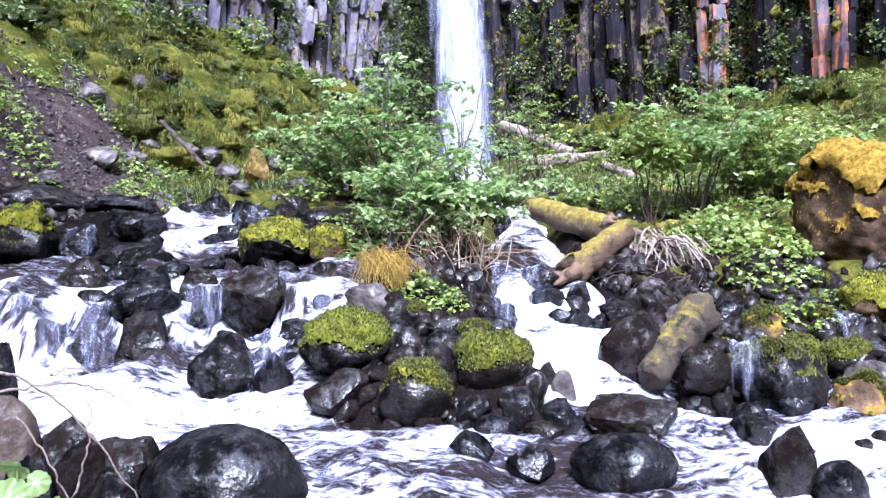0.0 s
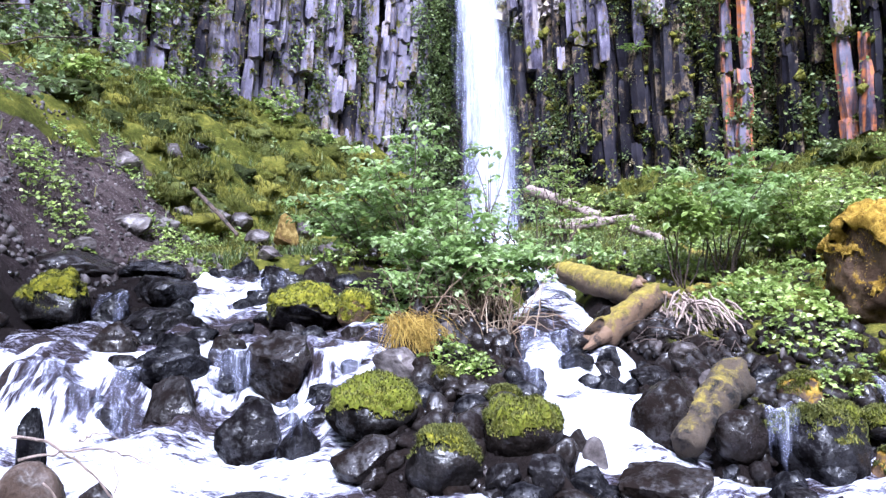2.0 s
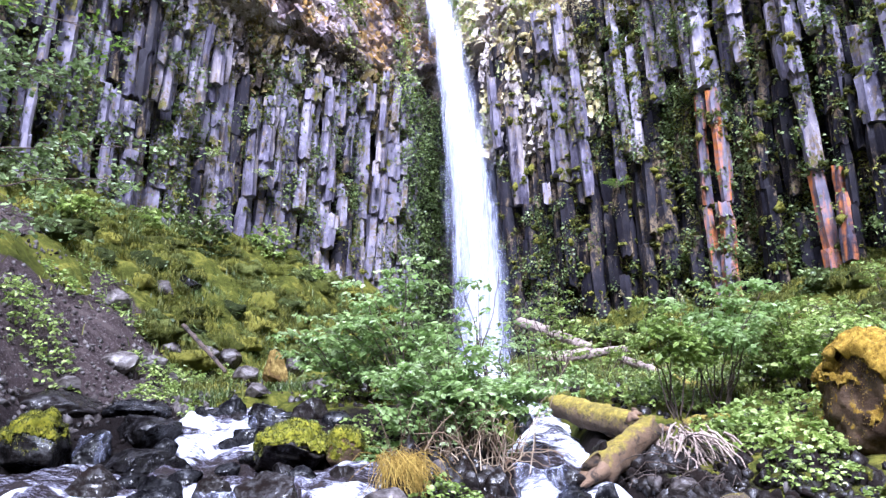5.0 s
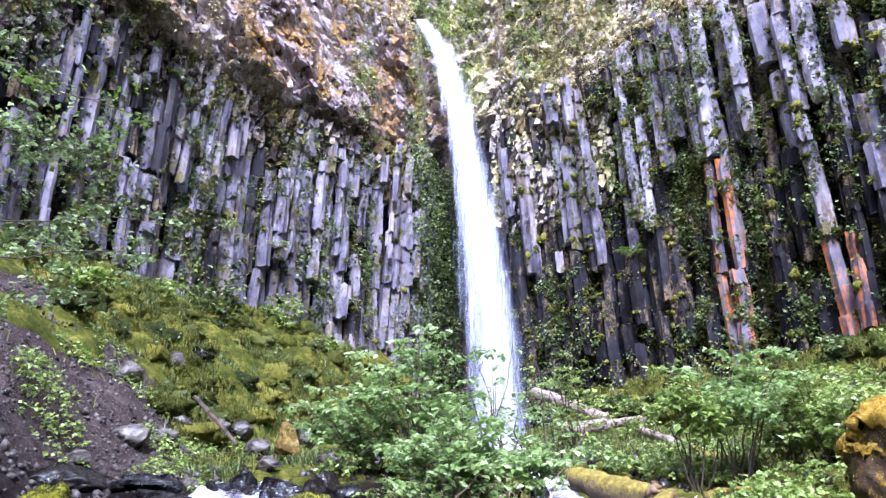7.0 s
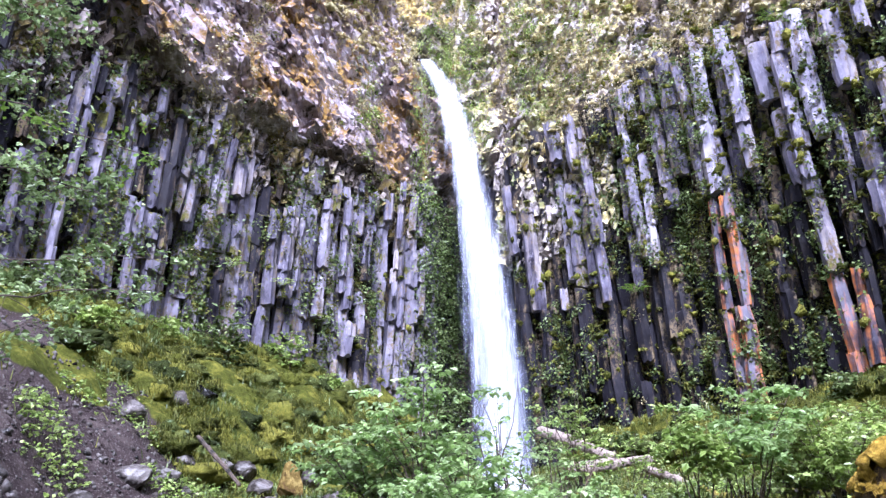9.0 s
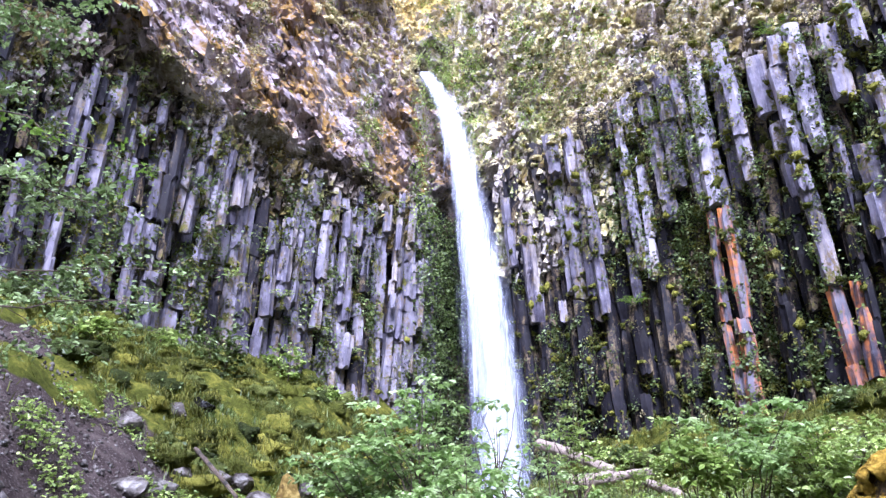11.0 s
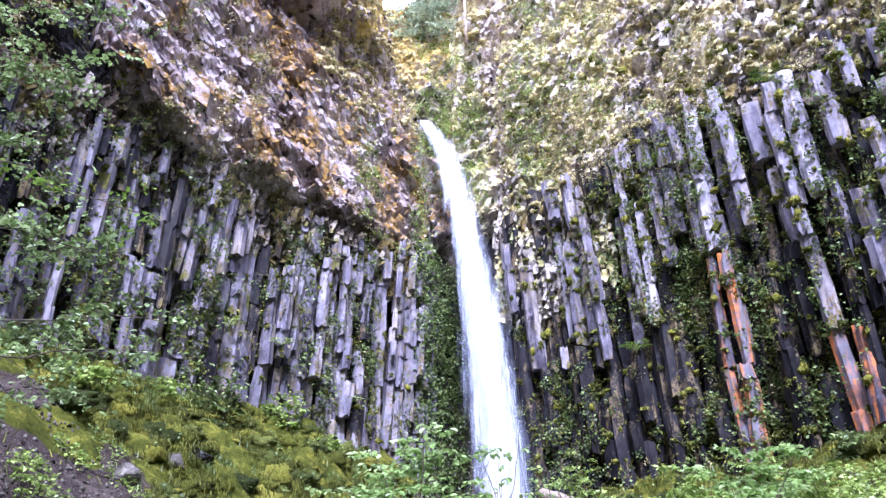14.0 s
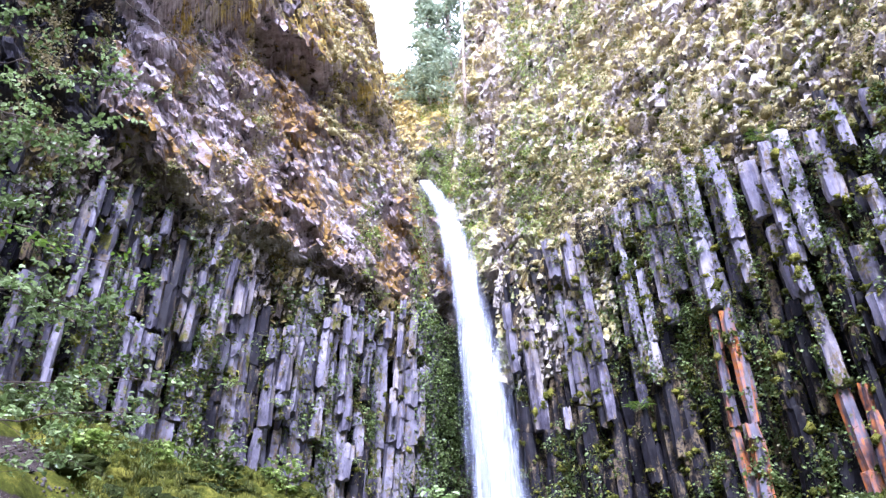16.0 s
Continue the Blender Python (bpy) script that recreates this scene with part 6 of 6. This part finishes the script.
# ---- a slender tree whose boughs reach in front of the cliff ----
def bough_tree():
    rng = np.random.default_rng(81)
    base = np.array((-6.6, 6.2, 0.0))
    base[2] = float(ground_height(base[:1], base[1:2])[0]) - 0.15
    ob = thing("tree", "slender deciduous tree with fine leafy boughs", "tree", at=tuple(base))
    trunk = curved((0, 0, 0), (-0.6, 0.9, 9.5), 0, 20, rng, 0.03)
    part("trunk", mesh_of("trunk", *tube(trunk, np.linspace(0.13, 0.04, 20), 10, 3, 0.2), M_BARK), ob)
    spots, bright = [], []
    reach = ((0.35, (3.5, 1.0, 4.1), 30), (0.42, (3.3, 1.2, 4.5), 34), (0.5, (3.0, 1.0, 5.1), 34), (0.58, (3.55, 0.7, 5.35), 14), (0.3, (2.4, 1.3, 3.9), 24), (0.6, (2.6, 1.2, 5.2), 28),
             (0.66, (2.0, 1.0, 6.4), 26), (0.95, (4.0, 0.8, 7.7), 7), (0.45, (2.0, 1.6, 4.6), 26), (0.75, (1.8, 0.9, 7.4), 26), (0.7, (-2.5, -1.5, 8), 30), (0.55, (-2.8, 0.5, 6), 30), (0.8, (-1, -2.6, 9), 30), (0.85, (2.2, 1.2, 8.2), 34), (0.92, (1.2, 1.0, 9.0), 34), (0.75, (2.7, 0.8, 7.1), 30), (0.7, (1.6, 1.4, 6.9), 30))
    for k, (t, end, n) in enumerate(reach):
        a = trunk[int(t * 19)]
        limb = curved(a, end, 1.3 if k == 7 else 0.3, 14, rng, 0.07)
        bits = [tube(limb, np.linspace(0.016, 0.004, 14), 6)]
        for j in range(int(n * 0.6)):
            o = limb[rng.integers(4, 14)]
            tip = o + rng.normal(0, 1, 3) * (0.5, 0.4, 0.3) + (0.15, 0.08, -0.1)
            tw = curved(o, tip, -0.03, 5, rng)
            bits.append(tube(tw, np.linspace(0.004, 0.0015, 5), 3, caps=False))
            m = rng.integers(14, 30)
            u = rng.uniform(0.2, 1.05, m)[:, None]
            (bright if k in (3, 7) else spots).append(o * (1 - u) + tip * u + rng.normal(0, 0.035, (m, 3)))
        part("limb", mesh_of("limb", *join(bits), M_TWIG), ob)
    at = np.concatenate(spots)
    part("crown", mesh_of("crown", *leaf_mesh(at, 0.05 * rng.uniform(0.6, 1.3, len(at)), rng, up=0.7, long=1.4), L_CROWN, smooth=False), ob)
    at = np.concatenate(bright)
    part("sunlit_leaves", mesh_of("sunlit_leaves", *leaf_mesh(at, 0.045 * rng.uniform(0.7, 1.3, len(at)), rng, up=0.7, long=1.3), L_BRIGHT, smooth=False), ob, "bright yellow-green young leaves")


bough_tree()


def conifer(x, y, z, height, seed):
    rng = np.random.default_rng(seed)
    ob = thing("conifer", "tall conifer at the rim of the gorge", "tree", "conifers on the rim", at=(x, y, z))
    part("trunk", mesh_of("trunk", *tube(curved((0, 0, -1), (0.1, 0, height), 0, 14, rng), np.linspace(height * 0.018, 0.03, 14), 8, seed, 0.15), M_GREYLOG), ob)
    spots, bits = [], []
    for k in range(70):
        t = 0.15 + 0.85 * k / 70
        a = rng.uniform(0, 2 * math.pi)
        L = height * 0.2 * (1.05 - t) * rng.uniform(0.6, 1.15) + 0.2
        o = np.array((0.1 * t, 0, height * t))
        end = o + np.array((math.cos(a) * L, math.sin(a) * L, -0.25 * L))
        bits.append(tube(curved(o, end, 0.06 * L, 5, rng), np.linspace(0.04, 0.01, 5), 4, caps=False))
        m = int(30 + 40 * L)
        u = rng.uniform(0.15, 1.0, m)[:, None]
        spots.append(o * (1 - u) + end * u + rng.normal(0, 1, (m, 3)) * (0.16 * L, 0.16 * L, 0.08))
    part("boughs", mesh_of("boughs", *join(bits), M_TWIG), ob)
    at = np.concatenate(spots)
    part("needles", mesh_of("needles", *leaf_mesh(at, 0.13 * rng.uniform(0.6, 1.3, len(at)), rng, up=0.5, long=2.2, droop=0.5), L_NEEDLE, smooth=False), ob)


conifer(-1.9, 39.3, 29.8, 12, 5)
conifer(-0.6, 41.0, 33.0, 14, 7)
snag = thing("dead_tree", "thin bare pale trunk on the rim of the gorge", "tree", at=(0.30, 37.6, 30.6))
part("trunk", mesh_of("trunk", *tube(curved((0, 0, -1), (0.15, 0, 14), 0, 12, np.random.default_rng(3)), np.linspace(0.11, 0.05, 12), 8, 4, 0.15), M_PALETWIG), snag)


# ---- loose cobbles, moss and small growth ----
def cobbles():
    rng = np.random.default_rng(91)
    n = 3200
    x = rng.uniform(-10, 7.5, n)
    y = 2.8 + 16 * rng.random(n) ** 1.2
    # thickest on the island and the stony edge of the bank
    sa, sr = np.radians(rng.uniform(-34, -17.5, 1500)), rng.uniform(11.5, 19.5, 1500)
    x = np.concatenate([rng.uniform(-1.3, 1.1, 700), rng.uniform(1.8, 4.4, 700), x, sr * np.sin(sa)])
    y = np.concatenate([rng.uniform(5.5, 9.4, 700), rng.uniform(6.2, 9.6, 700), y, sr * np.cos(sa)])
    g = ground_height(x, y)
    keep = (np.abs(x) < y * 0.72 + 0.5) & ((y > 4.6) | (x < -0.8)) & (slopes(x, y) < 9)
    x, y, g = x[keep], y[keep], g[keep]
    s = np.minimum(np.exp(rng.normal(-2.75, 0.5, len(x))), 0.13) * np.where(np.arange(len(x)) < 1200, 1.35, 1.0) * np.where((x < -4.5) & (y > 11), 0.6, 1.0)
    V, Fc, base = [], [], 0
    shapes = []
    for k in range(120):
        v0, f0 = ico(2 if k < 60 else 1)
        d = v0 * (1 + 0.25 * fbm(v0 * 1.2 + k * 3.1, 2, 3)[:, None])
        for _ in range(9):
            nn = rng.normal(0, 1, 3)
            nn /= np.linalg.norm(nn)
            d = d - nn * np.maximum(0, d @ nn - 0.52)[:, None]
        shapes.append(d)
    for k in range(len(x)):
        c, sn = math.cos(k * 2.4), math.sin(k * 2.4)
        fine = y[k] < 9 and s[k] > 0.06
        d = shapes[k % 60 + (0 if fine else 60)] @ np.array([(c, sn, 0), (-sn, c, 0), (0, 0, 1)])
        V.append(d * s[k] * rng.uniform(0.7, 1.3, 3) + (x[k], y[k], g[k] + 0.15 * s[k]))
        Fc.append(ico(2 if fine else 1)[1] + base)
        base += len(d)
    k = len(x) * 2 // 3
    thing("cobbles", "loose dark wet cobbles along the stream", "stones", kind="stuff", me=mesh_of("cobbles", np.concatenate(V[:k]), np.concatenate(Fc[:k]), M_WET))
    off = sum(len(v) for v in V[:k])
    thing("cobbles", "loose grey cobbles on the bank", "stones", kind="stuff", me=mesh_of("cobbles", np.concatenate(V[k:]), np.concatenate(Fc[k:]) - off, M_DRY))


cobbles()


def slope_moss():
    """Shaggy moss and grass on both slopes."""
    rng = np.random.default_rng(95)
    n = 150000
    az, r = np.radians(rng.uniform(-33, 33, n)), rng.uniform(13, 32, n)
    x, y = r * np.sin(az), r * np.cos(az)
    s = slopes(x, y)
    deg = np.degrees(az)
    p = np.stack([x, y, 0 * x], 1)
    trail = trail_mask(deg, r, p)
    clump = fbm(p * 0.9, 4, 96)
    f1, gap, rid = cells(np.stack([x * 0.8 + 0.25 * fbm(np.stack([x, y, ground_height(x, y)], 1) * 1.2, 2, 22), y * 0.8, 0 * x], 1), 21, True)
    keep = (rng.random(n) > trail * 0.97) & (clump > -0.3 + 0.3 * rng.random(n)) & (f1 < 0.55 + 0.25 * rng.random(n)) & (r < face_radius(deg) - 0.3)
    x, y, s, f1, rid = x[keep], y[keep], s[keep], f1[keep], rid[keep]
    z = ground_height(x, y) + 0.11 * (1.2 + 1.6 * rid) * np.sqrt(np.maximum(0, 1 - (f1 / 0.72) ** 2)) * sstep(0.5, 1.4, ground_height(x, y) - water_level(x, y)) - 0.02
    at = np.stack([x, y, z], 1)
    tan = rng.random(len(x)) < 0.15 + 0.7 * (rid * 7.3 % 1 > 0.55)
    for nm, sel, mat, lab in (("moss", ~tan, L_MOSSBLADE, "shaggy green moss and grass on the slopes"), ("dry_moss", tan, L_IVY, "darker low growth among the moss")):
        v, f = blades(at[sel], 0.24, 0.011, rng, 1.7)
        thing(nm, lab, "moss", kind="stuff", me=mesh_of(nm, v, f, mat, smooth=False))


slope_moss()


def hummocks():
    """Mounds of moss on the slopes, with leafy growth in between."""
    rng = np.random.default_rng(93)
    v0, f0 = ico(3)
    grow = {"bright": 280, "dark": 110}
    sets = {"bright": [], "dark": []}
    tufts = []
    forms = [v0 * (1 + 0.45 * fbm(v0 * 1.6 + rng.uniform(0, 90), 4, 3)[:, None]) * (1 + 0.3 * fbm(v0 * 5 + rng.uniform(0, 90), 3, 5)[:, None]) for _ in range(30)]
    a, r = rng.uniform(-33, 33, 1500), rng.uniform(14.5, 32, 1500)
    x, y = r * np.sin(np.radians(a)), r * np.cos(np.radians(a))
    g = ground_height(x, y)
    keep = (g - water_level(x, y) > 0.6) & (r < face_radius(a) - 0.2) & (trail_mask(a, r, np.stack([x, y, 0 * x], 1)) < 0.3)
    for x, y, g in zip(x[keep], y[keep], g[keep]):
        size = rng.uniform(0.12, 0.42)
        kind = "bright" if rng.random() < 0.68 else "dark"
        vv = forms[rng.integers(30)] * size * rng.uniform(0.8, 1.3, 3) * (1.2, 1.0, 0.66) + (x, y, g + 0.02 + 0.06 * size)
        sets[kind].append(vv)
        tufts.append((kind, vv[rng.integers(0, len(vv), grow[kind])]))
    for kind, mat, lab, bl in (("bright", M_CUSHION_GREEN, "bright green mounds of moss on the slopes", L_MOSSBLADE), ("dark", M_CUSHION_DARK, "dark green mounds of moss and low growth", L_IVY)):
        m = len(sets[kind])
        fc = (f0[None] + (np.arange(m) * len(v0))[:, None, None]).reshape(-1, 3)
        thing("moss_mounds", lab, "moss", kind="stuff", me=mesh_of("moss_mounds", np.concatenate(sets[kind]), fc, mat))
        at = np.concatenate([p for k, p in tufts if k == kind])
        bv, bf = blades(at, 0.2, 0.008, rng, 1.8) if kind == "bright" else leaf_mesh(at, 0.06 * rng.uniform(0.5, 1.3, len(at)), rng, up=0.8, long=1.6, simple=True)
        thing("mound_growth", lab.replace("mounds", "fringe") , "moss", kind="stuff", me=mesh_of("mound_growth", bv, bf, bl, smooth=False))


hummocks()


def foot_bushes():
    """Leafy bushes along the foot of the columns."""
    rng = np.random.default_rng(97)
    for k, az in enumerate((-31, -27.4, -22.5, -18.2, -13.5, -10.5, 10.0, 14.0, 19.5, 24.5)):
        r = float(face_radius(az)) - rng.uniform(0.9, 2.2)
        x, y = r * math.sin(radians(az)), r * math.cos(radians(az))
        z = float(ground_height(np.array([x]), np.array([y]))[0]) - 0.05
        shrub(x, y, z, rng.uniform(0.9, 1.7) * (1.15 if az < 0 else 0.8), rng.uniform(0.6, 1.0), 700 + k, L_HERB if k % 3 else L_IVY, stems=7, twigs=8, leaves=10, leaf_size=0.1, label="leafy green bush at the foot of the columns")

    for k, (az, r) in enumerate(((-20.3, 12.6), (-20.8, 14.0), (-21.6, 15.6), (-23.0, 17.2), (-25.0, 18.2), (-28.5, 15.2), (-28.0, 13.6), (-27.0, 17.0))):
        herb(r * math.sin(radians(az)), r * math.cos(radians(az)), rng.uniform(0.3, 0.7), 0.3, 740 + k, L_HERB, 70, 0.06, "low leafy growth along the dirt path")


foot_bushes()


def cliff_growth():
    """Leaves, moss beards and small plants that cling to the rock."""
    from mathutils.bvhtree import BVHTree
    rng = np.random.default_rng(99)
    V, P, base = [], [], 0
    for wall in (cliff_left, cliff_right):
        for ob in (wall, *wall.children):
            me = ob.data
            co = np.empty(len(me.vertices) * 3, dtype=np.float32)
            me.vertices.foreach_get("co", co)
            co = co.reshape(-1, 3) + np.array(ob.location)
            V.append(co)
            nl = len(me.loops)
            idx = np.empty(nl, dtype=np.int32)
            me.loops.foreach_get("vertex_index", idx)
            st = np.empty(len(me.polygons), dtype=np.int32)
            tot = np.empty(len(me.polygons), dtype=np.int32)
            me.polygons.foreach_get("loop_start", st)
            me.polygons.foreach_get("loop_total", tot)
            q = tot == 4
            P.append(idx[st[q][:, None] + np.arange(4)] + base)
            base += len(co)
    tree = BVHTree.FromPolygons(np.concatenate(V).tolist(), np.concatenate(P).tolist())

    def stick(a, z):
        d = Vector((math.sin(radians(a)), math.cos(radians(a)), 0))
        hit = tree.ray_cast(Vector((d.x * 5, d.y * 5, z)), d)
        return hit[0], hit[1]

    patches = [(-4.0, -0.9, 3, 16, 900, "deep"), (-4.6, -3.4, 14, 21.5, 120, "green"), (-2.3, 1.8, 19.0, 25.5, 300, "green"), (-0.5, 4.5, 22, 33, 220, "tan_moss"), (4, 13, 19, 34, 420, "green"), (2, 36, 20, 40, 450, "tan_moss"), (-9, -4.5, 22, 38, 260, "tan_moss"), (-20, -9, 30, 40, 200, "tan_moss")]
    groups = {"ivy": [[], []], "moss_beard": [[], []], "tan_moss": [[], []], "green": [[], []], "deep": [[], []]}
    n = 34000
    az, zz = rng.uniform(-37, 37, n), rng.uniform(2, 40, n)
    den = 0.55 * fbm(np.stack([az * 0.35, zz * 0.25, 0 * az], 1), 4, 101) + 0.6 * fbm(np.stack([az * 1.3, zz * 0.16, 0 * az], 1), 3, 102)
    for a, z, dn, u in zip(az, zz, den, rng.random(n)):
        if -3.4 < a < 3.2 and z < LIP + 1 or z > 36 and abs(a) > 30:
            continue
        top = float(column_top(a))
        above = z > top
        want = 0.36 + 1.5 * dn + (0.26 if a > 0 else 0.16) - 0.22 * (a > 14 and z > 13) - 0.32 * (a > 8 and z < 10) + 0.1 * (-30 < a < -10 and not above) - (0.75 if above and a < -4 else 0.3 if above and a > 1.5 else 0)
        if u > want:
            continue
        p, nn = stick(a, z)
        if p is None:
            continue
        p = np.array(p)
        # leafy growth fills the recesses and ledges and leaves most fronts bare
        proud = float(face_radius(a)) + 0.085 * (z - float(cliff_foot(a))) - math.hypot(p[0], p[1])
        if not above and proud > 0.3 and nn.z < 0.5 and rng.random() < (0.55 if a > 0 else 0.7):
            continue
        out = np.array(nn) if nn.dot(Vector((-p[0], -p[1], 0))) > 0 else -np.array(nn)
        m = int(rng.integers(14, 38))
        spread = rng.uniform(0.07, 0.22)
        at = p + out * rng.uniform(0.0, 0.14, m)[:, None] + rng.normal(0, spread, (m, 3)) * (1, 0.5, 1.1)
        pick = rng.random()
        if above:
            near = abs(a + 1) < 8
            key = "green" if near and pick < 0.4 else "tan_moss" if pick < 0.84 else "moss_beard" if pick < 0.93 else "ivy"
        else:
            key = "ivy" if pick < 0.62 else "moss_beard" if pick < 0.985 else "tan_moss"
        groups[key][0].append(at)
        groups[key][1].append(np.tile(out, (m, 1)))
    for a0, a1, z0, z1, count, key in patches:
        for _ in range(count):
            p, nn = stick(rng.uniform(a0, a1), rng.uniform(z0, z1))
            if p is None or p.length > 70:
                continue
            p = np.array(p)
            out = -np.array((p[0], p[1], 0)) / np.hypot(p[0], p[1])
            m = int(rng.integers(8, 22))
            groups[key][0].append(p + out * rng.uniform(0.0, 0.2, m)[:, None] + rng.normal(0, 0.25, (m, 3)) * (1, 0.5, 1))
            groups[key][1].append(np.tile(out, (m, 1)))
    lump_v, lump_f = ico(1)
    pads, shag = {"tan": [], "green": []}, {"tan": [], "green": []}
    for kind, count, a0, a1, z0, z1 in (("tan", 2400, -1, 38, 14, 41), ("tan", 1500, -12.5, -4, 21, 41), ("tan", 700, -27, -10, 31, 41), ("green", 650, 3, 38, 5, 24), ("green", 160, 3, 38, 8, 20), ("green", 130, -38, -4, 6, 18)):
        for _ in range(count):
            a, z = rng.uniform(a0, a1), rng.uniform(z0, z1)
            if kind == "tan" and z0 != 8 and z < column_top(a) + 0.3 or (a < 3 and z < LIP + 0.5 and a > -3.5):
                continue
            p, nn = stick(a, z)
            if p is None or p.length > 75:
                continue
            size = rng.uniform(0.06, 0.22) * (1.0 if a > 0 else 0.75) * (1.0 if z0 > 8.5 else 0.8)
            v = lump_v * (1 + 0.75 * fbm(lump_v * 2.1 + rng.uniform(0, 90), 4, 3)[:, None]) * size * rng.uniform(0.6, 1.5, 3) * (1, 1, 0.8)
            m = int(12 + 110 * size)
            shag[kind].append(v[rng.integers(0, len(v), m)] * rng.uniform(0.8, 1.5, (m, 1)) + np.array(p))
            pads[kind].append(v + np.array(p) - (0, 0, 0.1 * size))
    for kind, mat, lab in (("tan", M_CUSHION_TAN, "rounded tan moss cushions on the cliff"), ("green", M_CUSHION_GREEN, "rounded green moss cushions on the columns")):
        m = len(pads[kind])
        fc = (lump_f[None] + (np.arange(m) * len(lump_v))[:, None, None]).reshape(-1, 3)
        thing("cliff_moss", lab, "moss", kind="stuff", me=mesh_of("cliff_moss", np.concatenate(pads[kind]), fc, mat))
    for kind, mat, lab in (("tan", L_TANBLADE, "shaggy golden fringe of cliff moss"), ("green", L_MOSSBLADE, "shaggy green fringe of cliff moss")):
        at = np.concatenate(shag[kind])
        thing("moss_fringe", lab, "moss", kind="stuff", me=mesh_of("moss_fringe", *leaf_mesh(at, 0.055 * rng.uniform(0.5, 1.4, len(at)), rng, up=0.7, long=2.6, droop=0.8, simple=True), mat, smooth=False))
    for a, z, size in ((11.7, 9.0, 0.8), (-11.5, 8.4, 0.6), (-14.2, 9.2, 0.6), (-9.0, 7.8, 0.6), (-18, 9.5, 0.7), (14.5, 16, 0.6), (24, 17, 0.7), (-7.0, 15.0, 0.5)):
        p, nn = stick(a, z)
        d = -np.array((p.x, p.y, 0)) / np.hypot(p.x, p.y)
        fern(p.x + d[0] * 0.05, p.y + d[1] * 0.05, p.z, size, int(a * 10 + 500), L_BRIGHT if a > 0 else L_HERB, 9, tuple(d * 0.9))
    looks = {"deep": (0.10, L_IVY, "dark green moss in the wet recess by the waterfall", 1.4), "ivy": (0.085, L_IVY, "small-leaved green plants clinging to the cliff", 1.3), "green": (0.08, L_HERB, "pale green bushes round the lip of the waterfall", 1.3),
             "moss_beard": (0.06, L_MOSSBLADE, "hanging olive moss on the cliff", 2.2), "tan_moss": (0.05, L_TANBLADE, "tan and golden moss on the upper cliff", 2.0)}
    for key, (ats, outs) in groups.items():
        at, out = np.concatenate(ats), np.concatenate(outs)
        size, mat, lab, long = looks[key]
        v, f = leaf_mesh(at, size * rng.uniform(0.5, 1.4, len(at)), rng, up=0.6, long=long, droop=0.6, facing=out * 0.5, simple=True)
        thing(key + "_growth", lab, "plants", kind="stuff", me=mesh_of(key, v, f, mat, smooth=False))


cliff_growth()


# ---- an unseen dark slope, added behind to block low sky and sun ----
def light_block_slope():
    az = np.arange(58, 302.1, 2.0)
    t = np.linspace(0, 1, 22)
    A, T = [a.ravel() for a in np.meshgrid(az, t)]
    r = 17 + 11 * sstep(58, 110, A) * sstep(302, 250, A) + 10 * T ** 1.3
    p = np.stack([r * np.sin(np.radians(A)), r * np.cos(np.radians(A)), -0.5 + 39 * T], 1)
    p += 2.0 * np.stack([fbm(p * 0.12, 3, 111 + k) for k in range(3)], 1) * sstep(0, 0.3, T)[:, None]
    thing("hillside", "unseen dark slope added behind to hold back low light", "hillside", kind="structure", me=mesh_of("hillside", p, grid_faces(len(az), len(t)), M_BLOCK_SLOPE))


light_block_slope()
